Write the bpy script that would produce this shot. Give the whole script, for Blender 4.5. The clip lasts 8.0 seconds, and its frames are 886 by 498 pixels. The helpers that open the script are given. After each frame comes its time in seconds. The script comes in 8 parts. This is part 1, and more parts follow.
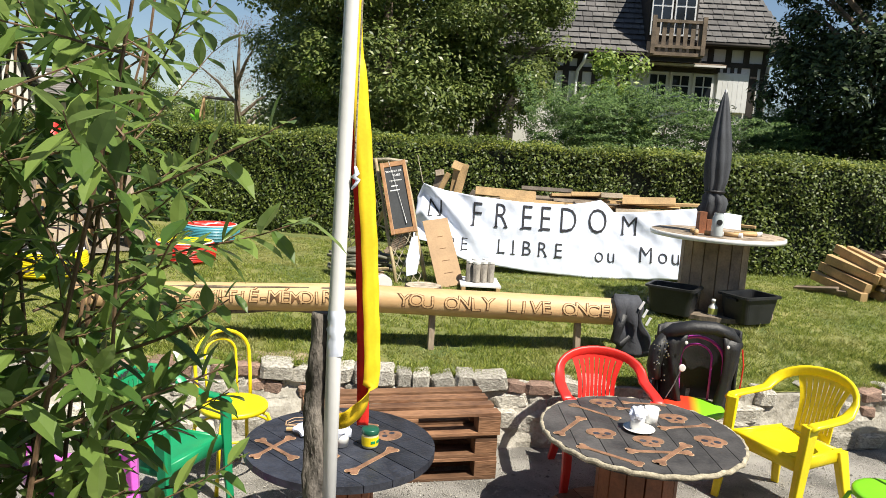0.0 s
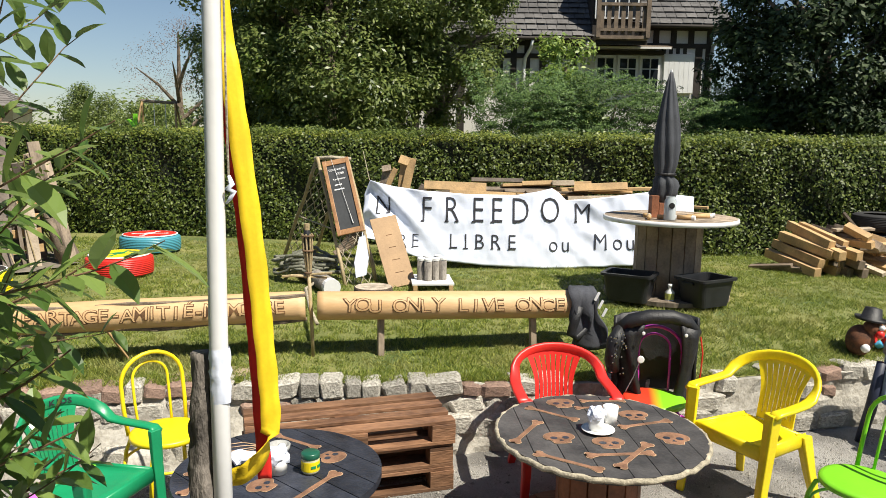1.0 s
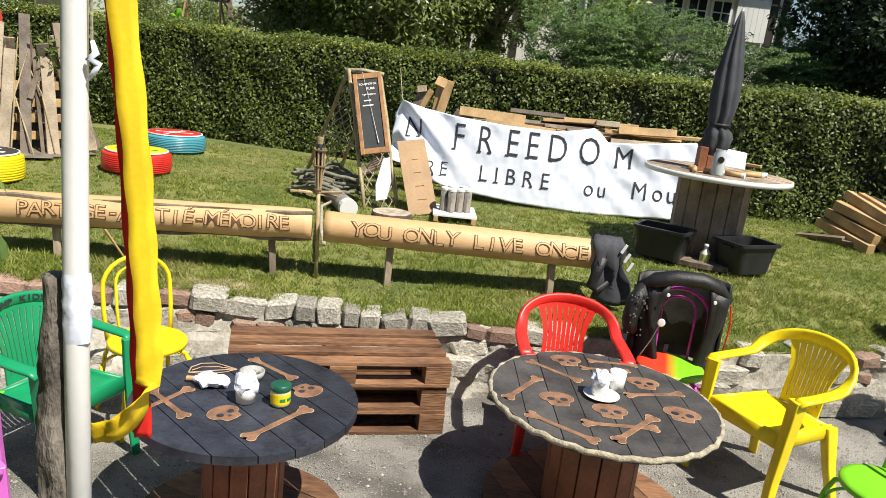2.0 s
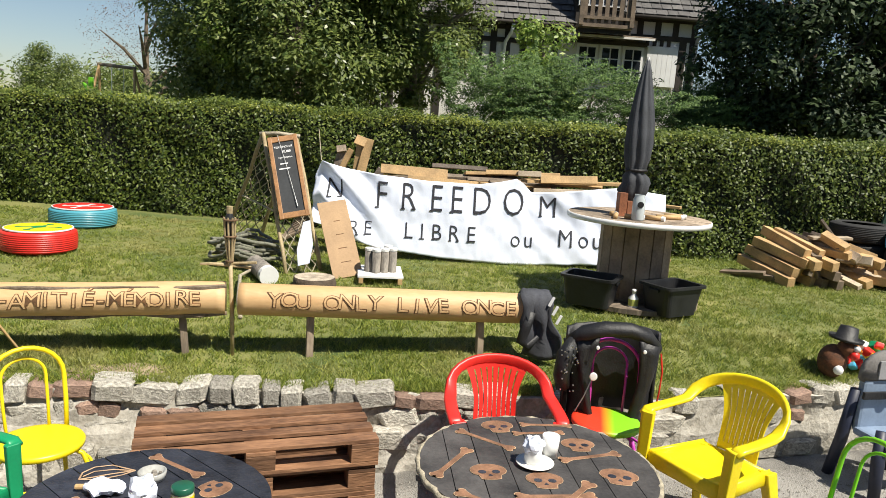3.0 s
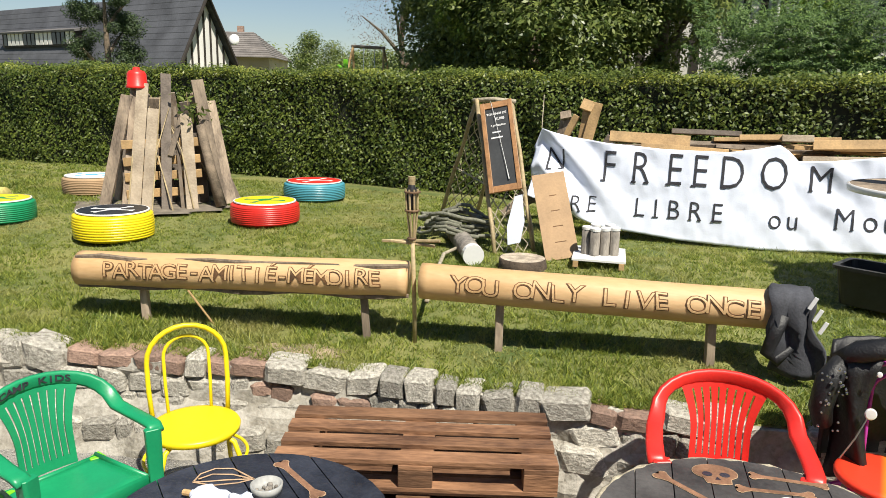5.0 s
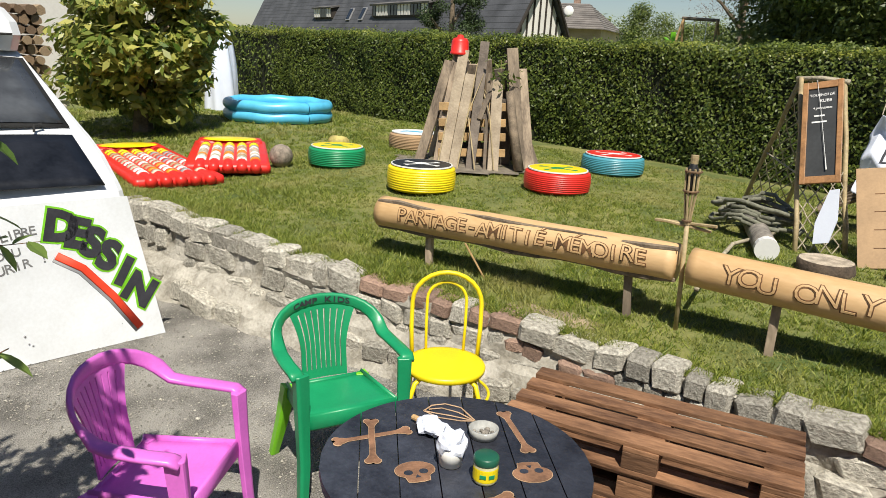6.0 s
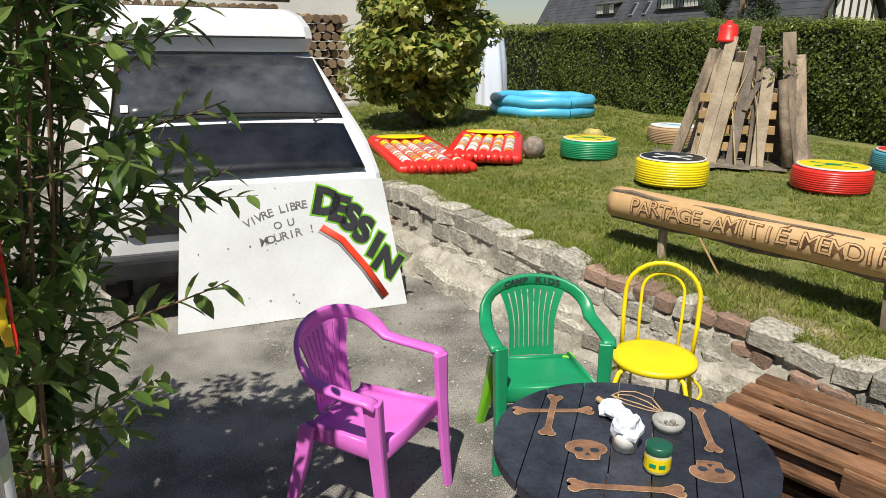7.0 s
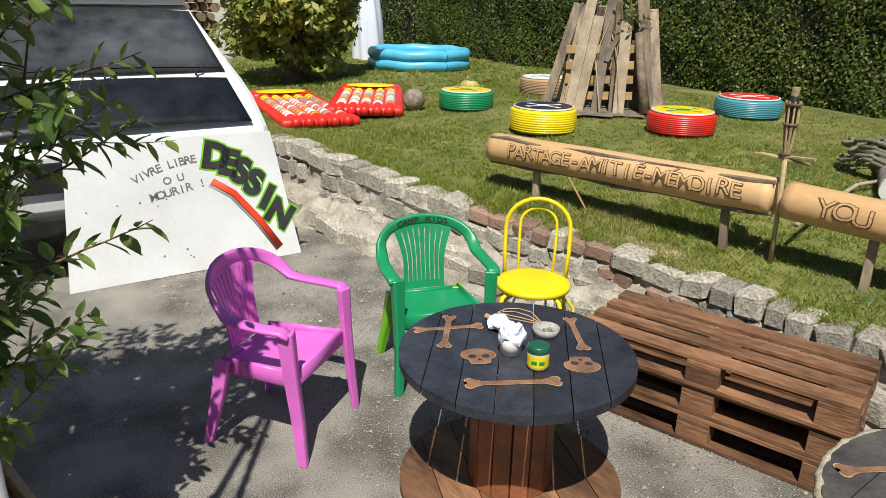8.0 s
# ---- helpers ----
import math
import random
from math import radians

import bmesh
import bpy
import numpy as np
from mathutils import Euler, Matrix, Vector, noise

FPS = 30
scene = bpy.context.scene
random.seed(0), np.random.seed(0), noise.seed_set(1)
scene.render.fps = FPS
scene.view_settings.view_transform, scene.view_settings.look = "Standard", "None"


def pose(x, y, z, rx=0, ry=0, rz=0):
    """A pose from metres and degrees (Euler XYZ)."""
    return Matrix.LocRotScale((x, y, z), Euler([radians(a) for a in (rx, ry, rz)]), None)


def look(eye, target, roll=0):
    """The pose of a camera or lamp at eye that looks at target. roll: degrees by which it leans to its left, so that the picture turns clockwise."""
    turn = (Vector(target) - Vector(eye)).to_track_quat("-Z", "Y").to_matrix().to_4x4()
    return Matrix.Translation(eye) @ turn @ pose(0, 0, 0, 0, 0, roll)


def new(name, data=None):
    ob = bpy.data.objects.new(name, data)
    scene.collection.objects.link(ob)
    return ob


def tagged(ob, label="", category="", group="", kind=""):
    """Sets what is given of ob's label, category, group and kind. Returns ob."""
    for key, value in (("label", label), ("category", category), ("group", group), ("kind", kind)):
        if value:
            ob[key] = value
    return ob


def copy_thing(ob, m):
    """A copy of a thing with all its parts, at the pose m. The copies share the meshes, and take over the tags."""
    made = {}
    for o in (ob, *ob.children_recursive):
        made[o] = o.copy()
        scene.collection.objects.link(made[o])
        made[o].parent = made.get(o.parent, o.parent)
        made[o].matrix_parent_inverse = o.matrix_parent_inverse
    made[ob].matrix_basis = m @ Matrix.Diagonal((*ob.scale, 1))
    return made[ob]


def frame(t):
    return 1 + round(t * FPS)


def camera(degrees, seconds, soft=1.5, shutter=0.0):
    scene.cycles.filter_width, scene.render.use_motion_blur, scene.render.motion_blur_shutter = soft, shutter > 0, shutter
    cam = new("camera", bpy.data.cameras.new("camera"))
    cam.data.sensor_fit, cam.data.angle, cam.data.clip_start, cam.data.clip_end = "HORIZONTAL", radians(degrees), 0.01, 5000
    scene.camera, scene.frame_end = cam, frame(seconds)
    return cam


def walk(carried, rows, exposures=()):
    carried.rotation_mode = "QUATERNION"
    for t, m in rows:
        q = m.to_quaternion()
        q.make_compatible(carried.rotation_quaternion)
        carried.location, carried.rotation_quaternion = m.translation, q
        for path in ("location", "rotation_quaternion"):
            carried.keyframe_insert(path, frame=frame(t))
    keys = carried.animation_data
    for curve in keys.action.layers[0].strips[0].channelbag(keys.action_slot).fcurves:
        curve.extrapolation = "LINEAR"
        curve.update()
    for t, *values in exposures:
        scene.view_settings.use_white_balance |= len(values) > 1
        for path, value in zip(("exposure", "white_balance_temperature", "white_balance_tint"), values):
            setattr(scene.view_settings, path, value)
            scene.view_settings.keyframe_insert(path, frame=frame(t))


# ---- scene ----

cam = camera(63.5, 8.0, 0.5)
PATH = [
    (0, (0.192, -0.075, 2.047), (0.063, 1.901, 1.767), 3.6),
    (0.5, (0.229, 0.032, 2.049), (0.254, 2.007, 1.735), 2.0),
    (1, (0.289, 0.182, 2.061), (0.269, 2.16, 1.765), 0.9),
    (1.5, (0.368, 0.361, 2.015), (0.248, 2.332, 1.698), 3.7),
    (1.7, (0.406, 0.45, 2.007), (0.292, 2.385, 1.513), 6.8),
    (2.8, (0.46, 0.658, 2.055), (0.418, 2.612, 1.63), 3.9),
    (3, (0.525, 0.716, 2.056), (0.569, 2.687, 1.719), 3.9),
    (3.5, (0.691, 0.929, 2.037), (0.807, 2.895, 1.689), 4.0),
    (4, (0.722, 1.126, 2.024), (0.811, 3.088, 1.645), 3.5),
    (4.5, (0.664, 1.325, 1.993), (0.637, 3.285, 1.596), 2.8),
    (4.8, (0.686, 1.378, 1.954), (0.327, 3.306, 1.564), 2.0),
    (5, (0.757, 1.496, 1.945), (0.114, 3.34, 1.514), 1.4),
    (5.2, (0.802, 1.566, 1.951), (-0.076, 3.298, 1.47), 2.0),
    (6.3, (1.037, 1.599, 1.927), (-0.423, 2.858, 1.396), 2.6),
    (6.5, (1.085, 1.63, 1.931), (-0.471, 2.768, 1.397), 1.8),
    (7, (1.196, 1.76, 1.886), (-0.561, 2.531, 1.322), 0.9),
    (7.5, (1.329, 1.729, 1.878), (-0.408, 2.509, 1.266), 1.5),
    (8, (1.433, 1.567, 1.895), (-0.135, 2.611, 1.223), 1.3),
]
walk(cam, [(t, look(eye, target, roll)) for t, eye, target, roll in PATH], [(0.0, 0.62), (0.5, 0.5), (4.8, 0.45), (6.4, 0.14), (8.0, 0.08)])

# ---- light ----
SUN_EL, SUN_AZ = radians(58), Vector((0.79, -0.61, 0)).normalized()
world = bpy.data.worlds.new("world")
scene.world = world
world.use_nodes = True
wn = world.node_tree.nodes
sky = wn.new("ShaderNodeTexSky")
sky.sky_type, sky.sun_disc = "NISHITA", False
sky.sun_elevation, sky.sun_rotation = SUN_EL, math.atan2(SUN_AZ.x, SUN_AZ.y)
sky.air_density, sky.dust_density, sky.ozone_density = 1.0, 0.4, 1.6
world.node_tree.links.new(sky.outputs[0], wn["Background"].inputs[0])
wn["Background"].inputs[1].default_value = 0.068
sun = new("sun", bpy.data.lights.new("sun", "SUN"))
sun.data.energy, sun.data.angle, sun.data.color = 5.5, radians(0.55), (1.0, 0.94, 0.82)
sun_way = SUN_AZ * math.cos(SUN_EL) + Vector((0, 0, math.sin(SUN_EL)))
sun.matrix_basis = look(sun_way * 40, (0, 0, 0))


# ---- materials ----
def surface(name, color, rough=0.6, vary=0.25, scale=6.0, fine=60.0, bump=0.15, metal=0.0, other=None, objrand=0.0, island=0.0, coat=0.0, stretch=(1, 1, 1)):
    """A node material: base colour varied at two scales, with relief and uneven gloss."""
    m = bpy.data.materials.new(name)
    m.use_nodes = True
    t = m.node_tree
    b = t.nodes["Principled BSDF"]
    b.inputs["Metallic"].default_value = metal
    b.inputs["Coat Weight"].default_value = coat
    co = t.nodes.new("ShaderNodeTexCoord")
    mp = t.nodes.new("ShaderNodeMapping")
    mp.inputs["Scale"].default_value = stretch
    t.links.new(co.outputs["Object"], mp.inputs[0])
    big, small = t.nodes.new("ShaderNodeTexNoise"), t.nodes.new("ShaderNodeTexNoise")
    for n, s, d in ((big, scale, 4), (small, fine, 5)):
        n.inputs["Scale"].default_value, n.inputs["Detail"].default_value = s, d
        t.links.new(mp.outputs[0], n.inputs["Vector"])
    add = t.nodes.new("ShaderNodeMath")
    add.operation = "MULTIPLY_ADD"
    t.links.new(small.outputs[0], add.inputs[0])
    add.inputs[1].default_value = 0.45
    t.links.new(big.outputs[0], add.inputs[2])
    ramp = t.nodes.new("ShaderNodeValToRGB")
    c = Vector(color)
    o = Vector(other) if other else c * (1 - vary * 1.6)
    ramp.color_ramp.elements[0].position, ramp.color_ramp.elements[1].position = 0.5, 0.95
    ramp.color_ramp.elements[0].color = (*o, 1)
    ramp.color_ramp.elements[1].color = (*[min(1, v) for v in c * (1 + vary * 0.5)], 1)
    t.links.new(add.outputs[0], ramp.inputs[0])
    out = ramp.outputs[0]
    if objrand or island:
        h = t.nodes.new("ShaderNodeHueSaturation")
        src = t.nodes.new("ShaderNodeNewGeometry").outputs["Random Per Island"] if island else t.nodes.new("ShaderNodeObjectInfo").outputs["Random"]
        r = t.nodes.new("ShaderNodeMapRange")
        k = island or objrand
        r.inputs["To Min"].default_value, r.inputs["To Max"].default_value = 1 - k, 1 + k
        t.links.new(src, r.inputs[0])
        t.links.new(r.outputs[0], h.inputs["Value"])
        t.links.new(out, h.inputs["Color"])
        out = h.outputs[0]
    t.links.new(out, b.inputs["Base Color"])
    rr = t.nodes.new("ShaderNodeMapRange")
    rr.inputs["To Min"].default_value, rr.inputs["To Max"].default_value = max(0.02, rough - 0.12), min(1, rough + 0.12)
    t.links.new(big.outputs[0], rr.inputs[0])
    t.links.new(rr.outputs[0], b.inputs["Roughness"])
    if bump:
        bp = t.nodes.new("ShaderNodeBump")
        bp.inputs["Strength"].default_value, bp.inputs["Distance"].default_value = bump, 0.02
        t.links.new(add.outputs[0], bp.inputs["Height"])
        t.links.new(bp.outputs[0], b.inputs["Normal"])
    return m


def leafy(name, a, b2, rough=0.4, through_light=0.35):
    """Leaves: two greens mixed leaf by leaf, with light coming through."""
    m = bpy.data.materials.new(name)
    m.use_nodes = True
    t = m.node_tree
    p = t.nodes["Principled BSDF"]
    g = t.nodes.new("ShaderNodeNewGeometry")
    ramp = t.nodes.new("ShaderNodeValToRGB")
    ramp.color_ramp.elements[0].color, ramp.color_ramp.elements[1].color = (*a, 1), (*b2, 1)
    t.links.new(g.outputs["Random Per Island"], ramp.inputs[0])
    t.links.new(ramp.outputs[0], p.inputs["Base Color"])
    p.inputs["Roughness"].default_value = rough
    tr = t.nodes.new("ShaderNodeBsdfTranslucent")
    br = t.nodes.new("ShaderNodeBrightContrast")
    br.inputs["Bright"].default_value = 0.03
    t.links.new(ramp.outputs[0], br.inputs[0])
    t.links.new(br.outputs[0], tr.inputs[0])
    mix = t.nodes.new("ShaderNodeMixShader")
    mix.inputs[0].default_value = through_light
    t.links.new(p.outputs[0], mix.inputs[1])
    t.links.new(tr.outputs[0], mix.inputs[2])
    t.links.new(mix.outputs[0], t.nodes["Material Output"].inputs[0])
    return m


M = {}
M["patio"] = surface("patio_tarmac", (0.31, 0.295, 0.268), 0.92, 0.35, 2.6, 150, 1.0, other=(0.11, 0.104, 0.093))
pr = [n for n in M["patio"].node_tree.nodes if n.type == "VALTORGB"][0]
pr.color_ramp.elements[0].position, pr.color_ramp.elements[1].position = 0.68, 1.05
[n for n in M["patio"].node_tree.nodes if n.type == "MATH"][0].inputs[1].default_value = 0.75
M["soil"] = surface("lawn_soil", (0.2, 0.19, 0.06), 0.95, 0.3, 1.4, 45, 0.9, other=(0.055, 0.09, 0.016))
M["grass"] = leafy("grass_blades", (0.07, 0.135, 0.012), (0.38, 0.41, 0.075), 0.5, 0.4)
gt = M["grass"].node_tree
gn, gr, gm = gt.nodes.new("ShaderNodeTexNoise"), gt.nodes.new("ShaderNodeValToRGB"), gt.nodes.new("ShaderNodeMix")
gc = gt.nodes.new("ShaderNodeTexCoord")
gt.links.new(gc.outputs["Object"], gn.inputs["Vector"])
gn.inputs["Scale"].default_value, gn.inputs["Detail"].default_value = 1.9, 8
gr.color_ramp.elements[0].position, gr.color_ramp.elements[1].position = 0.5, 0.68
gt.links.new(gn.outputs[0], gr.inputs[0])
gm.data_type = "RGBA"
gm.inputs["B"].default_value = (0.47, 0.41, 0.17, 1)
gs_ = gt.nodes.new("ShaderNodeMath")
gs_.operation = "MULTIPLY"
gs_.inputs[1].default_value = 0.72
gt.links.new(gr.outputs[0], gs_.inputs[0])
gt.links.new(gs_.outputs[0], gm.inputs["Factor"])
gsrc = [n for n in gt.nodes if n.type == "VALTORGB" and n != gr][0]
gt.links.new(gsrc.outputs[0], gm.inputs["A"])
gt.links.new(gm.outputs["Result"], gt.nodes["Principled BSDF"].inputs["Base Color"])
# near-black green: the shade deep between the hedge leaves, put into the colour
M["hedge_shade"] = surface("hedge_inner_shade", (0.02, 0.026, 0.01), 0.95, 0.4, 8, 40, 0.5)
M["hedge"] = leafy("hedge_leaves", (0.036, 0.07, 0.008), (0.175, 0.22, 0.032), 0.5, 0.32)
M["tree"] = leafy("tree_leaves", (0.055, 0.1, 0.017), (0.26, 0.31, 0.08), 0.4, 0.42)
M["conifer"] = leafy("juniper_sprays", (0.03, 0.08, 0.016), (0.14, 0.23, 0.045), 0.6, 0.28)
M["laurel"] = leafy("dark_tree_leaves", (0.012, 0.03, 0.007), (0.052, 0.088, 0.018), 0.62, 0.14)
M["young_tree"] = leafy("young_leaves", (0.1, 0.19, 0.02), (0.32, 0.4, 0.08), 0.45, 0.4)
M["gold"] = leafy("variegated_leaves", (0.07, 0.14, 0.015), (0.5, 0.48, 0.12), 0.35, 0.35)
M["bush"] = leafy("bush_leaves", (0.055, 0.125, 0.024), (0.27, 0.38, 0.09), 0.28, 0.5)
M["bark"] = surface("bark", (0.22, 0.17, 0.12), 0.9, 0.4, 9, 70, 0.6)
M["grey_bark"] = surface("grey_bark", (0.3, 0.27, 0.23), 0.9, 0.45, 12, 60, 0.7, other=(0.1, 0.09, 0.08), stretch=(1, 1, 0.4))
M["twig"] = surface("twig", (0.18, 0.11, 0.06), 0.7, 0.3, 20, 90, 0.2)
M["mortar"] = surface("wall_mortar", (0.46, 0.435, 0.385), 0.95, 0.3, 5, 45, 0.9, other=(0.23, 0.21, 0.17))
M["stone"] = surface("wall_stone", (0.57, 0.54, 0.47), 0.9, 0.3, 9, 60, 0.9, other=(0.25, 0.23, 0.19), objrand=0.32)
M["brick"] = surface("wall_brick", (0.33, 0.22, 0.165), 0.9, 0.35, 9, 60, 0.6, other=(0.2, 0.13, 0.1), objrand=0.25)
M["wood_new"] = surface("sawn_pine", (0.52, 0.34, 0.16), 0.7, 0.25, 5, 60, 0.2, island=0.25, stretch=(1, 1, 1))
M["wood_grey"] = surface("weathered_planks", (0.33, 0.26, 0.19), 0.85, 0.4, 8, 60, 0.5, other=(0.13, 0.1, 0.075), objrand=0.45, stretch=(1, 1, 0.35))
M["wood_pallet"] = surface("stained_pallet", (0.24, 0.125, 0.065), 0.6, 0.4, 9, 70, 0.5, other=(0.075, 0.036, 0.02), objrand=0.45, stretch=(0.25, 1, 1))
M["wood_red"] = surface("red_stained_wood", (0.27, 0.1, 0.045), 0.55, 0.3, 7, 60, 0.25, objrand=0.2)
M["drum_wood"] = surface("grey_staves", (0.3, 0.23, 0.16), 0.8, 0.4, 6, 50, 0.3, other=(0.16, 0.12, 0.085), objrand=0.25)
M["log"] = surface("peeled_log", (0.62, 0.42, 0.22), 0.55, 0.12, 4, 50, 0.12, other=(0.5, 0.31, 0.14), stretch=(0.3, 1, 1))
M["carve"] = surface("burnt_letters", (0.17, 0.085, 0.035), 0.8, 0.4, 10, 60, 0.2)
M["black_top"] = surface("black_tabletop", (0.034, 0.038, 0.052), 0.42, 0.45, 9, 70, 0.35, other=(0.014, 0.015, 0.021), objrand=0.25)
M["outline"] = surface("pale_outline", (0.5, 0.33, 0.2), 0.7, 0.3, 14, 80, 0.1)
M["inlay"] = surface("brown_drawing", (0.27, 0.14, 0.08), 0.7, 0.3, 14, 80, 0.2)
M["white_paint"] = surface("white_paint", (0.78, 0.78, 0.77), 0.45, 0.06, 2, 40, 0.06)
M["board_white"] = surface("white_board", (0.78, 0.81, 0.85), 0.55, 0.06, 2.5, 50, 0.1, other=(0.68, 0.7, 0.72))
M["van_white"] = surface("van_paint", (0.72, 0.75, 0.79), 0.3, 0.05, 2, 30, 0.02, coat=0.4, other=(0.66, 0.66, 0.65))
M["van_black"] = surface("black_bonnet", (0.012, 0.014, 0.02), 0.38, 0.4, 5, 50, 0.05)
M["rubber"] = surface("rubber", (0.025, 0.025, 0.025), 0.8, 0.3, 6, 60, 0.2)
M["dark"] = surface("dark_plastic", (0.02, 0.021, 0.023), 0.45, 0.3, 6, 60, 0.1)
M["chalk"] = surface("chalkboard", (0.03, 0.033, 0.036), 0.6, 0.3, 4, 40, 0.05)
M["cloth_white"] = surface("white_sheet", (0.74, 0.79, 0.92), 0.8, 0.04, 3, 90, 0.1)
M["ink"] = surface("black_ink", (0.035, 0.035, 0.045), 0.8, 0.3, 9, 60, 0.05)
M["cloth_grey"] = surface("dark_grey_cloth", (0.06, 0.065, 0.075), 0.8, 0.3, 5, 80, 0.2)
M["cloth_black"] = surface("black_fabric", (0.013, 0.013, 0.015), 0.55, 0.4, 14, 90, 0.3)
for key, col in dict(red=(0.72, 0.03, 0.022), yellow=(0.84, 0.66, 0.01), green=(0.01, 0.27, 0.11), pink=(0.7, 0.16, 0.62), lime=(0.2, 0.58, 0.02),
                     blue=(0.07, 0.3, 0.38), sky=(0.1, 0.5, 0.78), purple=(0.5, 0.05, 0.42), grey=(0.3, 0.3, 0.31), orange=(0.85, 0.27, 0.02)).items():
    M[key] = surface("plastic_" + key, col, 0.38, 0.1, 5, 70, 0.05)
M["pale_print"] = surface("pale_print", (0.62, 0.5, 0.4), 0.4, 0.3, 30, 90, 0.05, other=(0.25, 0.3, 0.2))
M["white_plastic"] = surface("white_plastic", (0.8, 0.8, 0.78), 0.4, 0.05, 5, 60, 0.05)
M["bamboo"] = surface("bamboo", (0.46, 0.36, 0.2), 0.6, 0.3, 10, 60, 0.2)
M["rope"] = surface("rope", (0.42, 0.37, 0.27), 0.9, 0.3, 30, 120, 0.4)
M["card"] = surface("cardboard", (0.42, 0.28, 0.16), 0.85, 0.15, 4, 60, 0.1)
M["roof"] = surface("slate_roof", (0.13, 0.122, 0.118), 0.75, 0.35, 1.2, 14, 0.4, island=0.2)
M["render"] = surface("house_render", (0.72, 0.7, 0.66), 0.9, 0.1, 1, 20, 0.2)
M["beam"] = surface("dark_timber", (0.035, 0.028, 0.022), 0.8, 0.3, 5, 40, 0.3)
M["old_wood"] = surface("balcony_wood", (0.2, 0.15, 0.105), 0.85, 0.3, 6, 40, 0.3)
glass = bpy.data.materials.new("window_glass")
glass.use_nodes = True
gb = glass.node_tree.nodes["Principled BSDF"]
gb.inputs["Base Color"].default_value = (0.02, 0.024, 0.03, 1)
gb.inputs["Roughness"].default_value = 0.04
M["glass"] = glass
clear = bpy.data.materials.new("clear_glass")
clear.use_nodes = True
ct = clear.node_tree
cg, ctr, cmx = ct.nodes.new("ShaderNodeBsdfGlossy"), ct.nodes.new("ShaderNodeBsdfTransparent"), ct.nodes.new("ShaderNodeMixShader")
cg.inputs["Roughness"].default_value = 0.03
ctr.inputs[0].default_value = (0.62, 0.66, 0.66, 1)
cmx.inputs[0].default_value = 0.16
ct.links.new(ctr.outputs[0], cmx.inputs[1])
ct.links.new(cg.outputs[0], cmx.inputs[2])
ct.links.new(cmx.outputs[0], ct.nodes["Material Output"].inputs[0])
M["clear"] = clear


# ---- shaping helpers ----
def part(name, bm, material, parent=None, label="", smooth=False):
    """Links a bmesh as one mesh object under its thing."""
    me = bpy.data.meshes.new(name)
    bm.normal_update()
    bm.to_mesh(me)
    bm.free()
    if smooth:
        for p in me.polygons:
            p.use_smooth = True
    me.materials.append(M[material] if isinstance(material, str) else material)
    ob = new(name, me)
    ob.parent = parent
    if label:
        ob["label"] = label
    return ob


def shared(name, me, parent, m, material=None):
    """An alike piece on shared mesh data."""
    ob = new(name, me)
    ob.parent = parent
    ob.matrix_basis = m
    return ob


def mesh_of(name, verts, faces, material, smooth=False):
    me = bpy.data.meshes.new(name)
    me.from_pydata([tuple(v) for v in verts], [], [tuple(f) for f in faces])
    me.materials.append(M[material] if isinstance(material, str) else material)
    if smooth:
        for p in me.polygons:
            p.use_smooth = True
    return me


def thing(name, m, label, category, group="", kind=""):
    ob = new(name)
    ob.matrix_basis = m
    ob.empty_display_size = 0.1
    return tagged(ob, label, category, group, kind)


def box(bm, size, m=None, bevel=0.0):
    """A box of that size round the pose m, with softened edges."""
    r = bmesh.ops.create_cube(bm, size=1)
    vs = r["verts"]
    bmesh.ops.scale(bm, vec=size, verts=vs)
    if bevel:
        es = list({e for v in vs for e in v.link_edges})
        vs = list({v for v in bmesh.ops.bevel(bm, geom=es, offset=bevel, segments=2, affect="EDGES", profile=0.6)["verts"]} | {v for v in vs if v.is_valid})
    if m is not None:
        bmesh.ops.transform(bm, matrix=m, verts=vs)
    return vs


def tube(bm, pts, radii, seg=10, wide=1.0, side=None, caps=True):
    """A swept tube; radii: one or one a point; wide: stretch along side (a flat band)."""
    pts = [Vector(p) for p in pts]
    n = len(pts)
    radii = radii if isinstance(radii, (list, tuple)) else [radii] * n
    rings = []
    ref = Vector(side) if side is not None else None
    for i, p in enumerate(pts):
        d = (pts[min(i + 1, n - 1)] - pts[max(i - 1, 0)]).normalized()
        u = ref if ref is not None else (Vector((0, 0, 1)) if abs(d.z) < 0.9 else Vector((1, 0, 0)))
        a = (u - d * u.dot(d)).normalized()
        if side is None and rings:
            a = (last - d * last.dot(d)).normalized()
        last = a
        b = d.cross(a)
        rings.append([bm.verts.new(p + float(radii[i]) * (a * math.cos(k * math.tau / seg) * wide + b * math.sin(k * math.tau / seg))) for k in range(seg)])
    for r0, r1 in zip(rings, rings[1:]):
        for k in range(seg):
            bm.faces.new((r0[k], r0[(k + 1) % seg], r1[(k + 1) % seg], r1[k]))
    if caps:
        bm.faces.new(list(reversed(rings[0])))
        bm.faces.new(rings[-1])


